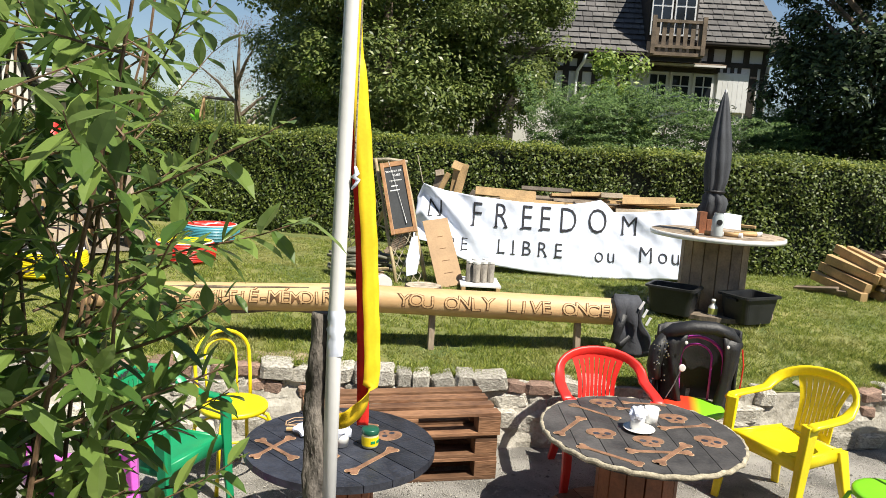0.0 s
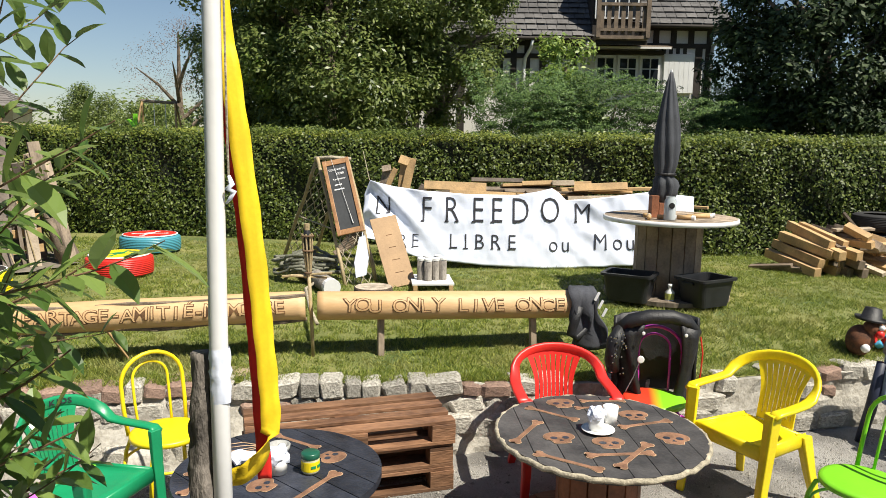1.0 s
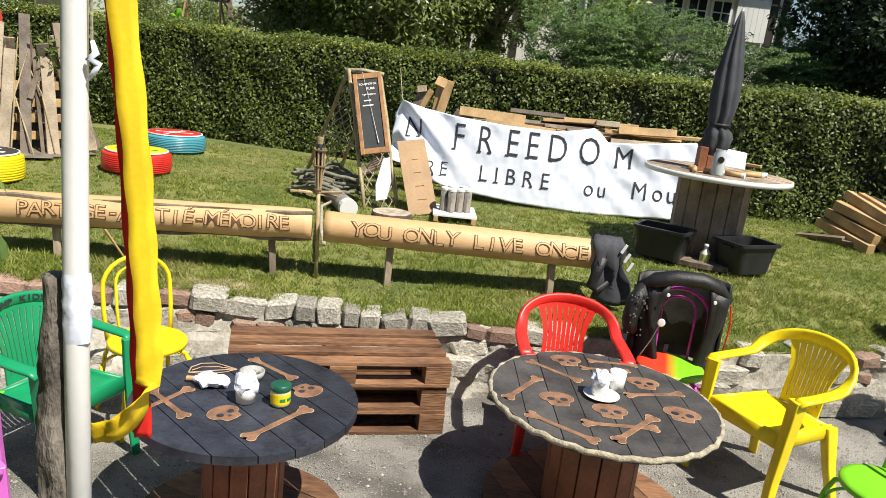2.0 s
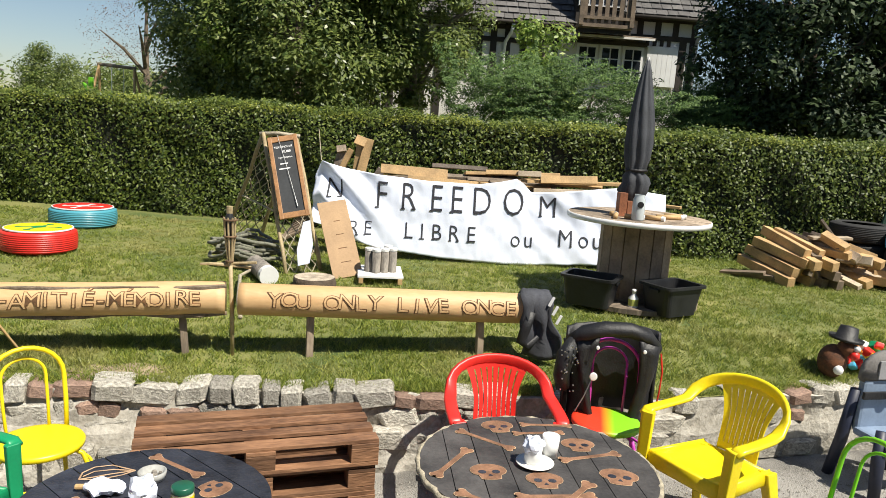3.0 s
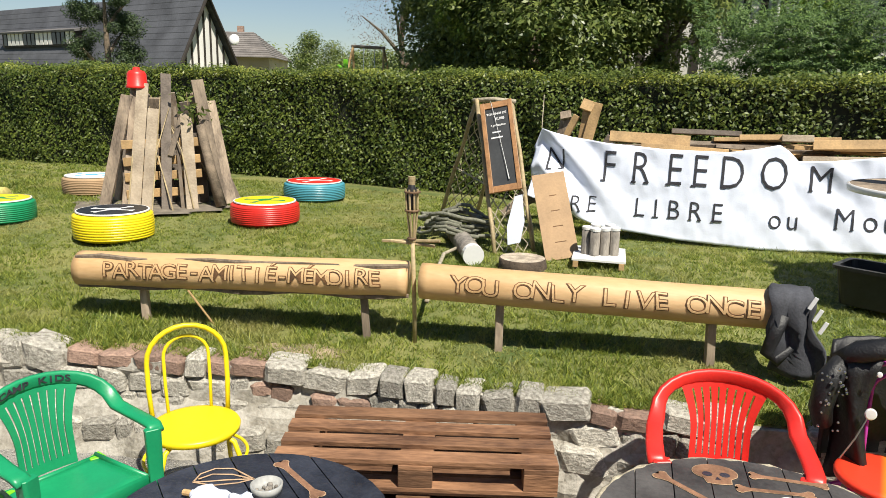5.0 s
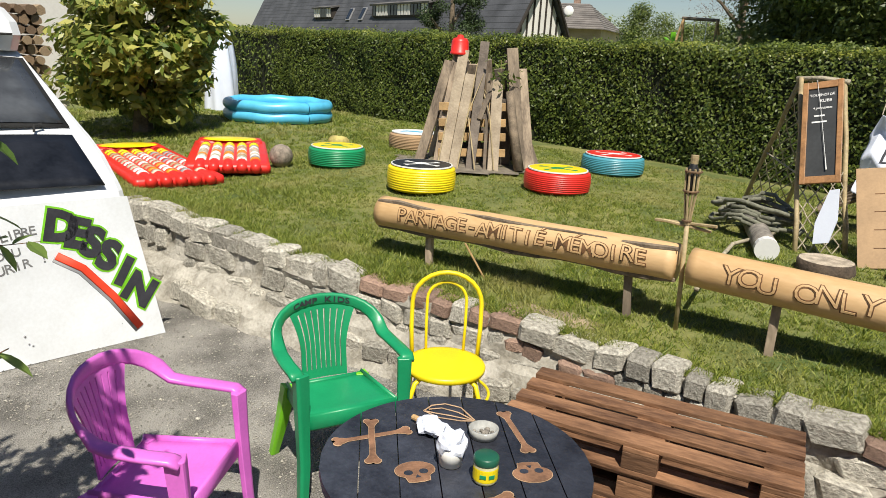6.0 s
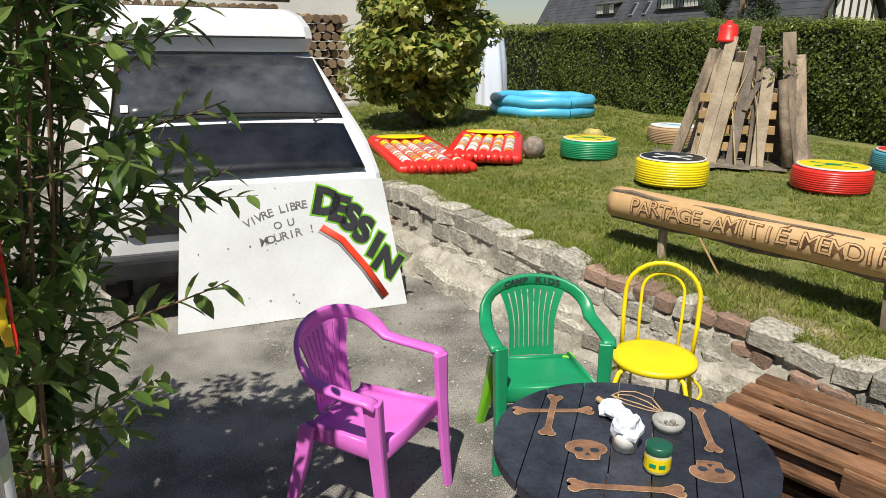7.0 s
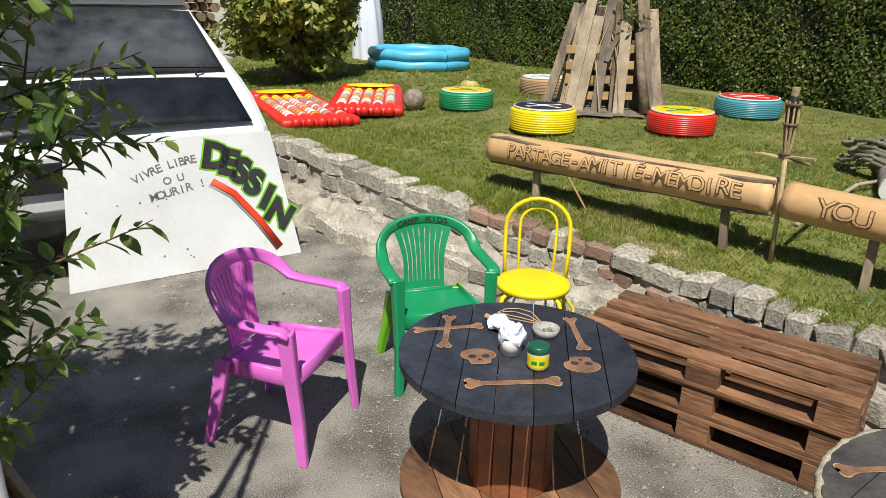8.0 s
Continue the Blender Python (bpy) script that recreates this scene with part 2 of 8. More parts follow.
def lathe(bm, profile, seg=32, m=None):
    """Turns (radius, height) pairs round z."""
    rings = []
    for r, z in profile:
        rings.append([bm.verts.new((r * math.cos(k * math.tau / seg), r * math.sin(k * math.tau / seg), z)) for k in range(seg)] if r > 1e-5 else [bm.verts.new((0, 0, z))])
    for a, b in zip(rings, rings[1:]):
        for k in range(seg):
            q = [a[k % len(a)], a[(k + 1) % len(a)], b[(k + 1) % len(b)], b[k % len(b)]]
            q = list(dict.fromkeys(q))
            if len(q) > 2:
                bm.faces.new(q)
    if m is not None:
        bmesh.ops.transform(bm, matrix=m, verts=[v for r in rings for v in r])


def slab(bm, outline, z0, z1, m=None):
    """A flat outline raised from z0 to z1."""
    lo = [bm.verts.new((x, y, z0)) for x, y in outline]
    hi = [bm.verts.new((x, y, z1)) for x, y in outline]
    n = len(lo)
    bm.faces.new(hi)
    bm.faces.new(list(reversed(lo)))
    for i in range(n):
        bm.faces.new((lo[i], lo[(i + 1) % n], hi[(i + 1) % n], hi[i]))
    if m is not None:
        bmesh.ops.transform(bm, matrix=m, verts=lo + hi)


def words(text, height, bend=None, depth=0.004, spread=1.0, wobble=0.0, bold=0.0, seed=1):
    """A bmesh of raised lettering from the built-in font, centred, in the plane z = 0; bend maps each point to its place."""
    rnd = random.Random(seed)
    bm = bmesh.new()
    cu = bpy.data.curves.new("lettering", "FONT")
    cu.body, cu.size, cu.extrude, cu.offset, cu.resolution_u = text, height * 1.38, depth, bold, 3
    cu.space_character, cu.align_x = spread, "CENTER"
    ob = bpy.data.objects.new("lettering", cu)
    scene.collection.objects.link(ob)
    me = bpy.data.meshes.new_from_object(ob.evaluated_get(bpy.context.evaluated_depsgraph_get()))
    bm.from_mesh(me)
    bpy.data.objects.remove(ob)
    bpy.data.meshes.remove(me)
    if bend:
        for e in range(2):
            long = [x for x in bm.edges if x.calc_length() > height * 0.35]
            if long:
                bmesh.ops.subdivide_edges(bm, edges=long, cuts=1)
        bmesh.ops.triangulate(bm, faces=bm.faces[:])
        for v in bm.verts:
            w = Vector((noise.noise(v.co * (9 / height * 0.1)) * wobble, noise.noise(v.co * (9 / height * 0.1) + Vector((7, 3, 1))) * wobble, 0))
            v.co = Vector(bend(v.co + w))
    return bm


def leaves(name, centres, normals, sizes, material, ratio=0.5, parent=None, seed=3, fold=0.0, kind=""):
    """One object of many small pointed leaves at numpy places; each leaf is a bent diamond."""
    rs = np.random.RandomState(seed)
    n = len(centres)
    nv = normals + rs.normal(0, 0.45, (n, 3))
    nv /= np.linalg.norm(nv, axis=1)[:, None]
    a = np.cross(nv, rs.normal(0, 1, (n, 3)))
    a /= np.linalg.norm(a, axis=1)[:, None]
    b = np.cross(nv, a)
    s = sizes[:, None]
    v = np.stack([centres - a * s, centres + b * s * ratio + nv * s * fold, centres + a * s, centres - b * s * ratio + nv * s * fold], 1).reshape(-1, 3)
    me = bpy.data.meshes.new(name)
    me.vertices.add(4 * n)
    me.vertices.foreach_set("co", v.astype(np.float32).ravel())
    me.loops.add(4 * n)
    me.loops.foreach_set("vertex_index", np.arange(4 * n, dtype=np.int32))
    me.polygons.add(n)
    me.polygons.foreach_set("loop_start", np.arange(0, 4 * n, 4, dtype=np.int32))
    me.update(calc_edges=True)
    me.materials.append(M[material])
    ob = new(name, me)
    ob.parent = parent
    if kind:
        ob["kind"] = kind
    return ob


# ---- ground, wall, hedge ----
# the foot of the lawn's edge: x, y of the wall's top and its height
EDGE = [(-9.0, 3.75, 0.66), (-5.2, 3.8, 0.64), (-4.3, 3.95, 0.62), (-3.6, 4.08, 0.58), (-2.75, 4.24, 0.53), (-1.3, 4.62, 0.49), (-0.1, 4.74, 0.48),
        (0.5, 4.8, 0.48), (2.1, 5.0, 0.46), (3.0, 5.3, 0.45), (4.2, 5.6, 0.45), (9.0, 6.3, 0.46)]


def edge(x):
    return (float(np.interp(x, [e[0] for e in EDGE], [e[1] for e in EDGE])), float(np.interp(x, [e[0] for e in EDGE], [e[2] for e in EDGE])))


def lawn(x, y):
    """The lawn's height."""
    flat = 0.50 + 0.065 * (min(y, 7.2) - 4.8) + (0.02 * min(-1 - x, 3.5) if x < -1 else 0.012 * min(x + 1, 3.5))
    ye, ze = edge(x)
    k = min(1, max(0, (y - ye) / 0.9))
    return ze - 0.02 + (flat - ze + 0.02) * k * k * (3 - 2 * k) + 0.012 * noise.noise(Vector((x * 1.3, y * 1.3, 0)))


bm = bmesh.new()
bmesh.ops.create_grid(bm, x_segments=60, y_segments=60, size=30)
for v in bm.verts:
    v.co.z = 0.006 * noise.noise(v.co * 0.8)
patio = tagged(part("pavement", bm, "patio"), "worn grey tarmac yard with fine gravel and dappled shade", "yard", kind="structure")
patio.location = (0, -24.2, 0)

xs = [-400, -150, -60, -30, -18] + list(np.arange(-13, 9.01, 0.25)) + [12, 18, 30, 60, 150, 400]
vs, fs = [], []
ROWS = 46
for x in xs:
    ye = edge(x)[0]
    for j in range(ROWS):
        k = j / (ROWS - 1)
        y = ye + 0.04 + (k * 12 if k < 0.9 else 10.8 + (k - 0.9) * 10 * 390)
        vs.append((x, y, lawn(x, y)))
for i in range(len(xs) - 1):
    for j in range(ROWS - 1):
        a = i * ROWS + j
        fs.append((a, a + ROWS, a + ROWS + 1, a + 1))
ground = tagged(new("ground", mesh_of("ground", vs, fs, "soil", True)), "mown green garden lawn with drier yellow patches", "lawn", kind="structure")

HEDGE = [(-34, 11.6), (-12, 9.75), (-5, 10.05), (-2.2, 10.1), (3.7, 9.15), (6, 9.0), (26, 8.0)]


def hedge_y(x):
    return np.interp(x, [h[0] for h in HEDGE], [h[1] for h in HEDGE])


hedge = thing("hedge", pose(0, 0, 0), "long clipped dark green privet hedge behind the lawn", "hedge", kind="structure")
# dark sheet behind the leaves that stands in for the hedge's inner shade
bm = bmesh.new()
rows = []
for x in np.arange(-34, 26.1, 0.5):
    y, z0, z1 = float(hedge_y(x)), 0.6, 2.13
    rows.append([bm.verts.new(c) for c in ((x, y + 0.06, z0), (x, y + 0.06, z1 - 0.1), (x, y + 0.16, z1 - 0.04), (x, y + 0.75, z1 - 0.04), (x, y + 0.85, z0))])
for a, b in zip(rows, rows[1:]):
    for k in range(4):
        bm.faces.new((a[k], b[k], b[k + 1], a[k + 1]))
part("hedge_shade_core", bm, "hedge_shade", hedge)
rs = np.random.RandomState(5)


def hedge_leaves(name, n, x0, x1, size, seed):
    r = np.random.RandomState(seed)
    x = r.uniform(x0, x1, n)
    u = r.uniform(0, 1.0, n)
    y0 = hedge_y(x)
    lump = 0.035 * np.sin(x * 3.1 + 2 * u) + 0.03 * np.sin(x * 7.7 + u * 9) + 0.03 * np.sin(u * 11 + x)
    top = u > 0.72
    z = np.where(top, 2.13 + lump * 0.8, 0.68 + u / 0.72 * 1.46)
    y = np.where(top, y0 + (u - 0.72) / 0.28 * 0.85, y0 + lump + np.where(u > 0.66, (u - 0.66) * 1.2, 0))
    d = r.normal(0, 0.03, (n, 3))
    d[:, 2] += np.where(top, np.abs(r.normal(0, 0.02, n)), 0)
    nrm = np.where(top[:, None], [[0, -0.25, 1]], [[0, -1, 0.35]])
    return leaves(name, np.stack([x, y, z], 1) + d, nrm, r.uniform(size * 0.7, size * 1.3, n), "hedge", 0.55, hedge, seed, 0.1, "stuff")


hedge_leaves("foliage", 105000, -12, 8, 0.0225, 11)
hedge_leaves("foliage", 16000, -34, -12, 0.035, 12)
hedge_leaves("foliage", 10000, 8, 26, 0.035, 13)

# paler leaves along the hedge top: its sunlit band, painted into the leaf colour
M["sunlit"] = leafy("sunlit_hedge_top", (0.17, 0.22, 0.03), (0.38, 0.4, 0.075), 0.4, 0.4)
rt = np.random.RandomState(31)
nt = 26000
tx = rt.uniform(-14, 9, nt)
ty = hedge_y(tx) + rt.uniform(0, 1, nt) ** 1.6 * 0.8
tz = 2.11 + 0.03 * np.sin(tx * 3.1) + 0.02 * np.sin(tx * 9) + np.abs(rt.normal(0, 0.03, nt)) - np.where(ty - hedge_y(tx) < 0.12, rt.uniform(0, 0.09, nt), 0)
leaves("sunlit_top_leaves", np.stack([tx, ty, tz], 1), np.tile([0, -0.4, 0.9], (nt, 1)), rt.uniform(0.014, 0.026, nt), "sunlit", 0.5, hedge, 32, 0.1, "stuff")
# grit and small stones on the tarmac
rg = np.random.RandomState(77)
ng = 30000
gx_ = rg.uniform(-4.5, 4.0, ng)
gy_ = rg.uniform(0.6, 1, ng) * np.array([edge(float(a))[0] - 0.2 for a in gx_])
gs = rg.uniform(0.002, 0.007, ng) * np.where(rg.uniform(0, 1, ng) > 0.97, 2.2, 1)
oc = np.array([(1, 0, 0), (-1, 0, 0), (0, 1, 0), (0, -1, 0), (0, 0, 0.7), (0, 0, -0.7)])
gv = (np.stack([gx_, gy_, 0.004 + 0 * gx_], 1)[:, None, :] + oc[None] * gs[:, None, None] * rg.uniform(0.6, 1.3, (ng, 6, 1))).reshape(-1, 3)
gf = np.array([(0, 2, 4), (2, 1, 4), (1, 3, 4), (3, 0, 4)])
gfs = (np.arange(ng)[:, None, None] * 6 + gf[None]).reshape(-1, 3)
tagged(new("grit", mesh_of("grit", gv.tolist(), gfs.tolist(), surface("grit", (0.33, 0.31, 0.27), 0.9, 0.3, 30, 120, 0.2, island=0.55))), "loose grit and small stones on the tarmac", "gravel", kind="stuff")

# ---- stone wall ----
wall = thing("wall_stone", pose(0, 0, 0), "low rubble stone retaining wall with brick bits and pale mortar", "wall", kind="structure")
vs, fs = [], []
wx = list(np.arange(-9, 9.01, 0.06))
PROFILE = [(-0.05, -0.02, 1.0), (-0.045, 0.04, 0.9), (-0.04, 0.1, 0.75), (-0.035, 0.16, 0.5), (-0.03, 0.22, 0.3), (-0.01, 0.27, 0.1)]
for x in wx:
    y, z = edge(x)
    skirt = 0.17 * max(0, min(1, (0.6 - x) / 2.0)) if x > -4.6 else 0.15
    levels = [(y + dy - skirt * k, pz) for dy, pz, k in PROFILE] + [(y, 0.27 + (z - 0.03 - 0.27) * k) for k in (0.33, 0.66, 1.0)] + [(y + 0.22, z - 0.03), (y + 0.25, 0.0)]
    for n_, (py, pz) in enumerate(levels):
        q = Vector((x * 4, 0, pz * 6))
        rough = 0.05 * noise.noise(q) + 0.03 * noise.noise(q * 3.1) if n_ < 9 else 0.0
        vs.append((x + 0.015 * noise.noise(q * 2), py + rough, pz + 0.012 * noise.noise(q * 2.3)))
NL = len(levels)
for i in range(len(wx) - 1):
    for j in range(NL - 1):
        a = i * NL + j
        fs.append((a, a + 1, a + NL + 1, a + NL))
core = new("wall_core", mesh_of("wall_core", vs, fs, "mortar", False))
core.parent = wall


def stone_mesh(seed, material):
    r = random.Random(seed)
    bm = bmesh.new()
    box(bm, (1, 1, 1))
    bmesh.ops.bevel(bm, geom=bm.edges[:], offset=0.13, segments=1, affect="EDGES")
    sk = [r.uniform(-0.16, 0.16) for _ in range(4)]
    for v in bm.verts:
        v.co += Vector((r.uniform(-1, 1), r.uniform(-1, 1), r.uniform(-1, 1))) * 0.05
        v.co.x += v.co.z * sk[0]
        v.co.z += v.co.x * sk[1] + 0.25 * sk[2] * v.co.x * v.co.x
    me = bpy.data.meshes.new("stone")
    bm.to_mesh(me)
    bm.free()
    me.materials.append(M[material])
    return me


STONES = [stone_mesh(k, "stone") for k in range(9)]
BRICKS = [stone_mesh(40 + k, "brick") for k in range(3)]
rnd = random.Random(7)
for course in range(5):
    x = -5.0 + 0.07 * course
    while x < 6.4:
        y, z = edge(x)
        plastered = x > 0.95
        w = rnd.choice((rnd.uniform(0.09, 0.14), rnd.uniform(0.14, 0.2), rnd.uniform(0.18, 0.27)))
        brick_row = course == (0 if x < -1.5 else 1) and -2.7 < x < -0.9
        is_brick = rnd.random() < (0.75 if brick_row else 0.28 if 0.3 < x < 1.4 and course == 0 else 0.05)
        w = rnd.uniform(0.11, 0.2) if is_brick else w * (1.35 if plastered else 1.0)
        h = 0.118 * rnd.uniform(0.88, 1.15) * (0.72 if is_brick else 1)
        big = 1.3 if x < -2.6 else 1.0
        w, h = w * big, h * big
        xm = x + w / 2
        zc = edge(xm)[1] - 0.052 * big - course * 0.114 * big + 0.03 * noise.noise(Vector((xm * 2.6, course * 3, 0)))
        lean = 0.0 if zc > 0.24 else (0.24 - zc) * (1.15 if x < 0.3 else 0.2)
        skip = rnd.random() < ((0.72 if course else 0.3) if plastered else 0.45 if course > 2 and x > -2.5 else 0.06)
        if zc > 0.05 and not skip:
            dydx = (edge(x + 0.1)[0] - edge(x - 0.1)[0]) / 0.2
            depth = 0.2 if course == 0 else 0.15
            front = 0.075 if course == 0 else 0.05
            m = Matrix.Translation((xm, edge(xm)[0] + front - lean + rnd.uniform(-0.012, 0.012), zc))
            m = m @ Matrix.Rotation(math.atan(dydx), 4, "Z") @ pose(0, 0, 0, rnd.uniform(-3, 3), rnd.uniform(-9, 9), rnd.uniform(-5, 5)) @ Matrix.Diagonal((w * 1.03, depth, h, 1))
            shared("brick" if is_brick else "stone", rnd.choice(BRICKS if is_brick else STONES), wall, m)
        x += w + 0.004


# ---- log benches carved with words ----
def log_sign(a, b, radius, text, label, height, seed, posts, bark_edge, width, shift):
    a, b = Vector(a), Vector(b)
    d = (b - a)
    L = d.length
    X = d.normalized()
    Z = Vector((0, 0, 1))
    Y = Z.cross(X).normalized()
    Z = X.cross(Y)
    basis = Matrix((X, Y, Z)).transposed().to_4x4()
    m = Matrix.Translation((a + b) / 2) @ basis
    root = thing("log_sign", m, label, "log")
    bm = bmesh.new()
    rings = []
    for i in range(41):
        x = -L / 2 + L * i / 40
        ring = []
        for k in range(28):
            w = k * math.tau / 28
            r = radius * (1 + 0.025 * noise.noise(Vector((x * 2, math.cos(w), math.sin(w) + seed))))
            ring.append(bm.verts.new((x + (0.012 * noise.noise(Vector((k, seed, 0))) if i in (0, 40) else 0), r * math.cos(w), r * math.sin(w) * 1.0)))
        rings.append(ring)
    for r0, r1 in zip(rings, rings[1:]):
        for k in range(28):
            bm.faces.new((r0[k], r1[k], r1[(k + 1) % 28], r0[(k + 1) % 28]))
    bm.faces.new(rings[0])
    bm.faces.new(list(reversed(rings[-1])))
    part("log_body", bm, "log", root, smooth=True)

    def bend(c):
        w = math.radians(14) + c.y / radius
        r = radius * 1.012 + c.z
        return (c.x, -r * math.cos(w), r * math.sin(w))
    # carved outline letters: a dark letter with a lighter core, one part each
    step = width / (len(text) - 1)
    for i, ch in enumerate(text):
        if ch == " ":
            continue
        x0, dz = -width / 2 + i * step + shift, rnd.uniform(-0.008, 0.008)
        lean = rnd.uniform(-0.12, 0.12)

        def place(c, up=0.0):
            return bend(Vector((x0 + c.x * 1.12 + lean * c.y, c.y + dz - height * 0.5, c.z + up)))
        letter = part("letter", words(ch, height, place, 0.003, 1.0, 0.006, 0.0038, seed + i), "carve", root, "burnt carved capital letter")
        part("letter_core", words(ch, height, lambda c: place(c, 0.0025), 0.003, 1.0, 0.006, -0.0012, seed + i), "log", letter)
    if bark_edge:
        for z in (0.78, -0.86):
            bm = bmesh.new()
            tube(bm, [(-L / 2 + L * k / 12 + 0.01, -radius * (0.55 if z > 0 else 0.5) + 0.006 * math.sin(k * 2.1), radius * z + 0.008 * math.sin(k * 1.7)) for k in range(13)], [0.012 + 0.006 * math.sin(k * 1.3) for k in range(13)], 6)
            part("bark_edge", bm, "bark", root)
    for px in posts:
        bm = bmesh.new()
        p = m @ Vector((px, 0, 0))
        foot = lawn(p.x, p.y) - p.z - 0.05
        box(bm, (0.045, 0.045, -foot - radius * 0.7), pose(px, 0, foot / 2 - radius * 0.35, rnd.uniform(-2, 2), rnd.uniform(-3, 3), 10), 0.004)
        part("post", bm, "wood_grey", root)
    return root


log_sign((-0.655, 5.19, 0.885), (1.275, 5.48, 0.865), 0.103, "YOU ONLY LIVE ONCE", "smooth peeled log on two stakes with carved words", 0.095, 3, (-0.52, 0.62), False, 1.54, 0.02)
log_sign((-2.74, 4.79, 0.83), (-0.75, 5.22, 0.875), 0.108, "PARTAGE-AMITIÉ-MÉMOIRE", "peeled log on stakes with carved words and rough bark edges", 0.09, 8, (-0.62, 0.76), True, 1.62, 0.03)


# ---- cable-reel tables ----
def disc_planks(root, radius, z, thick, count, turn, material, name="plank", gap=0.004):
    w = 2 * radius / count
    for i in range(count):
        x0, x1 = -radius + i * w + gap / 2, -radius + (i + 1) * w - gap / 2
        pts = []
        for k in range(9):
            x = x0 + (x1 - x0) * k / 8
            pts.append((x, -math.sqrt(max(0.0008, radius * radius - x * x))))
        for k in range(9):
            x = x1 + (x0 - x1) * k / 8
            pts.append((x, math.sqrt(max(0.0008, radius * radius - x * x))))
        bm = bmesh.new()
        slab(bm, pts, z - thick + rnd.uniform(-0.001, 0.001), z + rnd.uniform(-0.0012, 0.0012), pose(0, 0, 0, 0, 0, turn))
        part(name, bm, material, root)


def bone(L, w):
    pts = []
    for sx in (1, -1):
        for c in ((1, -0.75), (1, 0.75)):
            cx, cy = sx * (L / 2 - w * 0.4), sx * c[1] * w * 0.8
            for k in range(7):
                a = math.radians((-150 if c[1] < 0 else -60) + k * 35) + (math.pi if sx < 0 else 0)
                pts.append((cx + w * 0.75 * math.cos(a), cy + w * 0.75 * math.sin(a)))
        pts += [(sx * (L / 2 - 2.2 * w), sx * 0.5 * w), (-sx * (L / 2 - 2.2 * w), sx * 0.5 * w)]
    return pts


def drawing(root, kind, x, y, z, turn, s=1.0):
    """A skull or bone drawn on a tabletop."""
    m = pose(x, y, z, 0, 0, turn) @ Matrix.Diagonal((s, s, 1, 1))
    if kind == "bone":
        for name, mat, k, up in (("bone_outline", "outline", 0.0, 0.0), ("bone_drawing", "inlay", 0.0025, 0.0012)):
            bm = bmesh.new()
            slab(bm, bone(0.25 - 2 * k, 0.02 - k), 0.0, 0.0012 + up, m)
            part(name, bm, mat, root)
    else:
        def sk(g):
            p = [((0.085 - g) * math.cos(radians(-28 + k * 236 / 20)), 0.012 + (0.062 - g) * math.sin(radians(-28 + k * 236 / 20))) for k in range(21)]
            return p + [(-0.052 + g, -0.034), (-0.046 + g, -0.068 + g), (-0.02, -0.074 + g), (0.02, -0.074 + g), (0.046 - g, -0.068 + g), (0.052 - g, -0.034)]
        for name, mat, k, up in (("skull_outline", "outline", 0.0, 0.0), ("skull_drawing", "inlay", 0.003, 0.0012)):
            bm = bmesh.new()
            slab(bm, sk(k), 0.0, 0.0012 + up, m)
            part(name, bm, mat, root)
        for ex in (-0.032, 0.032):
            bm = bmesh.new()
            slab(bm, [(ex + 0.019 * math.cos(a * math.tau / 12), -0.006 + 0.017 * math.sin(a * math.tau / 12)) for a in range(12)], 0.002, 0.0034, m)
            part("eye_drawing", bm, "black_top", root)
        bm = bmesh.new()
        slab(bm, [(-0.011, -0.045), (0.011, -0.045), (0, -0.024)], 0.002, 0.0034, m)
        part("nose_drawing", bm, "black_top", root)


def reel_table(m, label, radius, height, drum_r, turn, top_mat, drum_mat, planks, base_r, base_mat, rim=None, staves=14):
    root = thing("reel_table", m, label, "table")
    disc_planks(root, radius, height, 0.035, planks, turn, top_mat)
    disc_planks(root, base_r, 0.04, 0.038, max(5, planks - 1), turn + 20, base_mat, "base_plank")
    H = height - 0.035 - 0.04
    for k in range(staves):
        a = k * math.tau / staves
        bm = bmesh.new()
        box(bm, (math.tau * drum_r / staves * 0.97, 0.022, H), pose(drum_r * math.cos(a), drum_r * math.sin(a), 0.04 + H / 2, 0, 0, math.degrees(a) + 90), 0.003)
        part("stave", bm, drum_mat, root)
    if rim:
        bm = bmesh.new()
        pts = [((radius + 0.004 + 0.003 * math.sin(k * 3.7)) * math.cos(k * math.tau / 72), (radius + 0.004 + 0.003 * math.sin(k * 3.7)) * math.sin(k * math.tau / 72), height - 0.014 + 0.005 * math.sin(k * 2.3)) for k in range(73)]
        tube(bm, pts, 0.014, 8, caps=False)
        part("rim", bm, rim, root, "pale rope edging", True)
    return root


t1 = reel_table(pose(-0.455, 3.175, 0), "round black cable-reel table painted with skulls and bones", 0.455, 0.61, 0.155, 50, "black_top", "wood_red", 7, 0.45, "wood_pallet")

for kind, x, y, a, s in (("bone", -0.295, -0.12, 68, 1.1), ("bone", -0.272, -0.142, -38, 1.12), ("bone", 0.01, 0.3, -31, 1.12), ("bone", 0.185, -0.165, 62, 1.32), ("skull", -0.035, -0.155, 62, 0.8), ("skull", 0.215, 0.135, 235, 0.8)):
    drawing(t1, kind, x, y, 0.6135 if a == -38 else 0.6115, a, s)
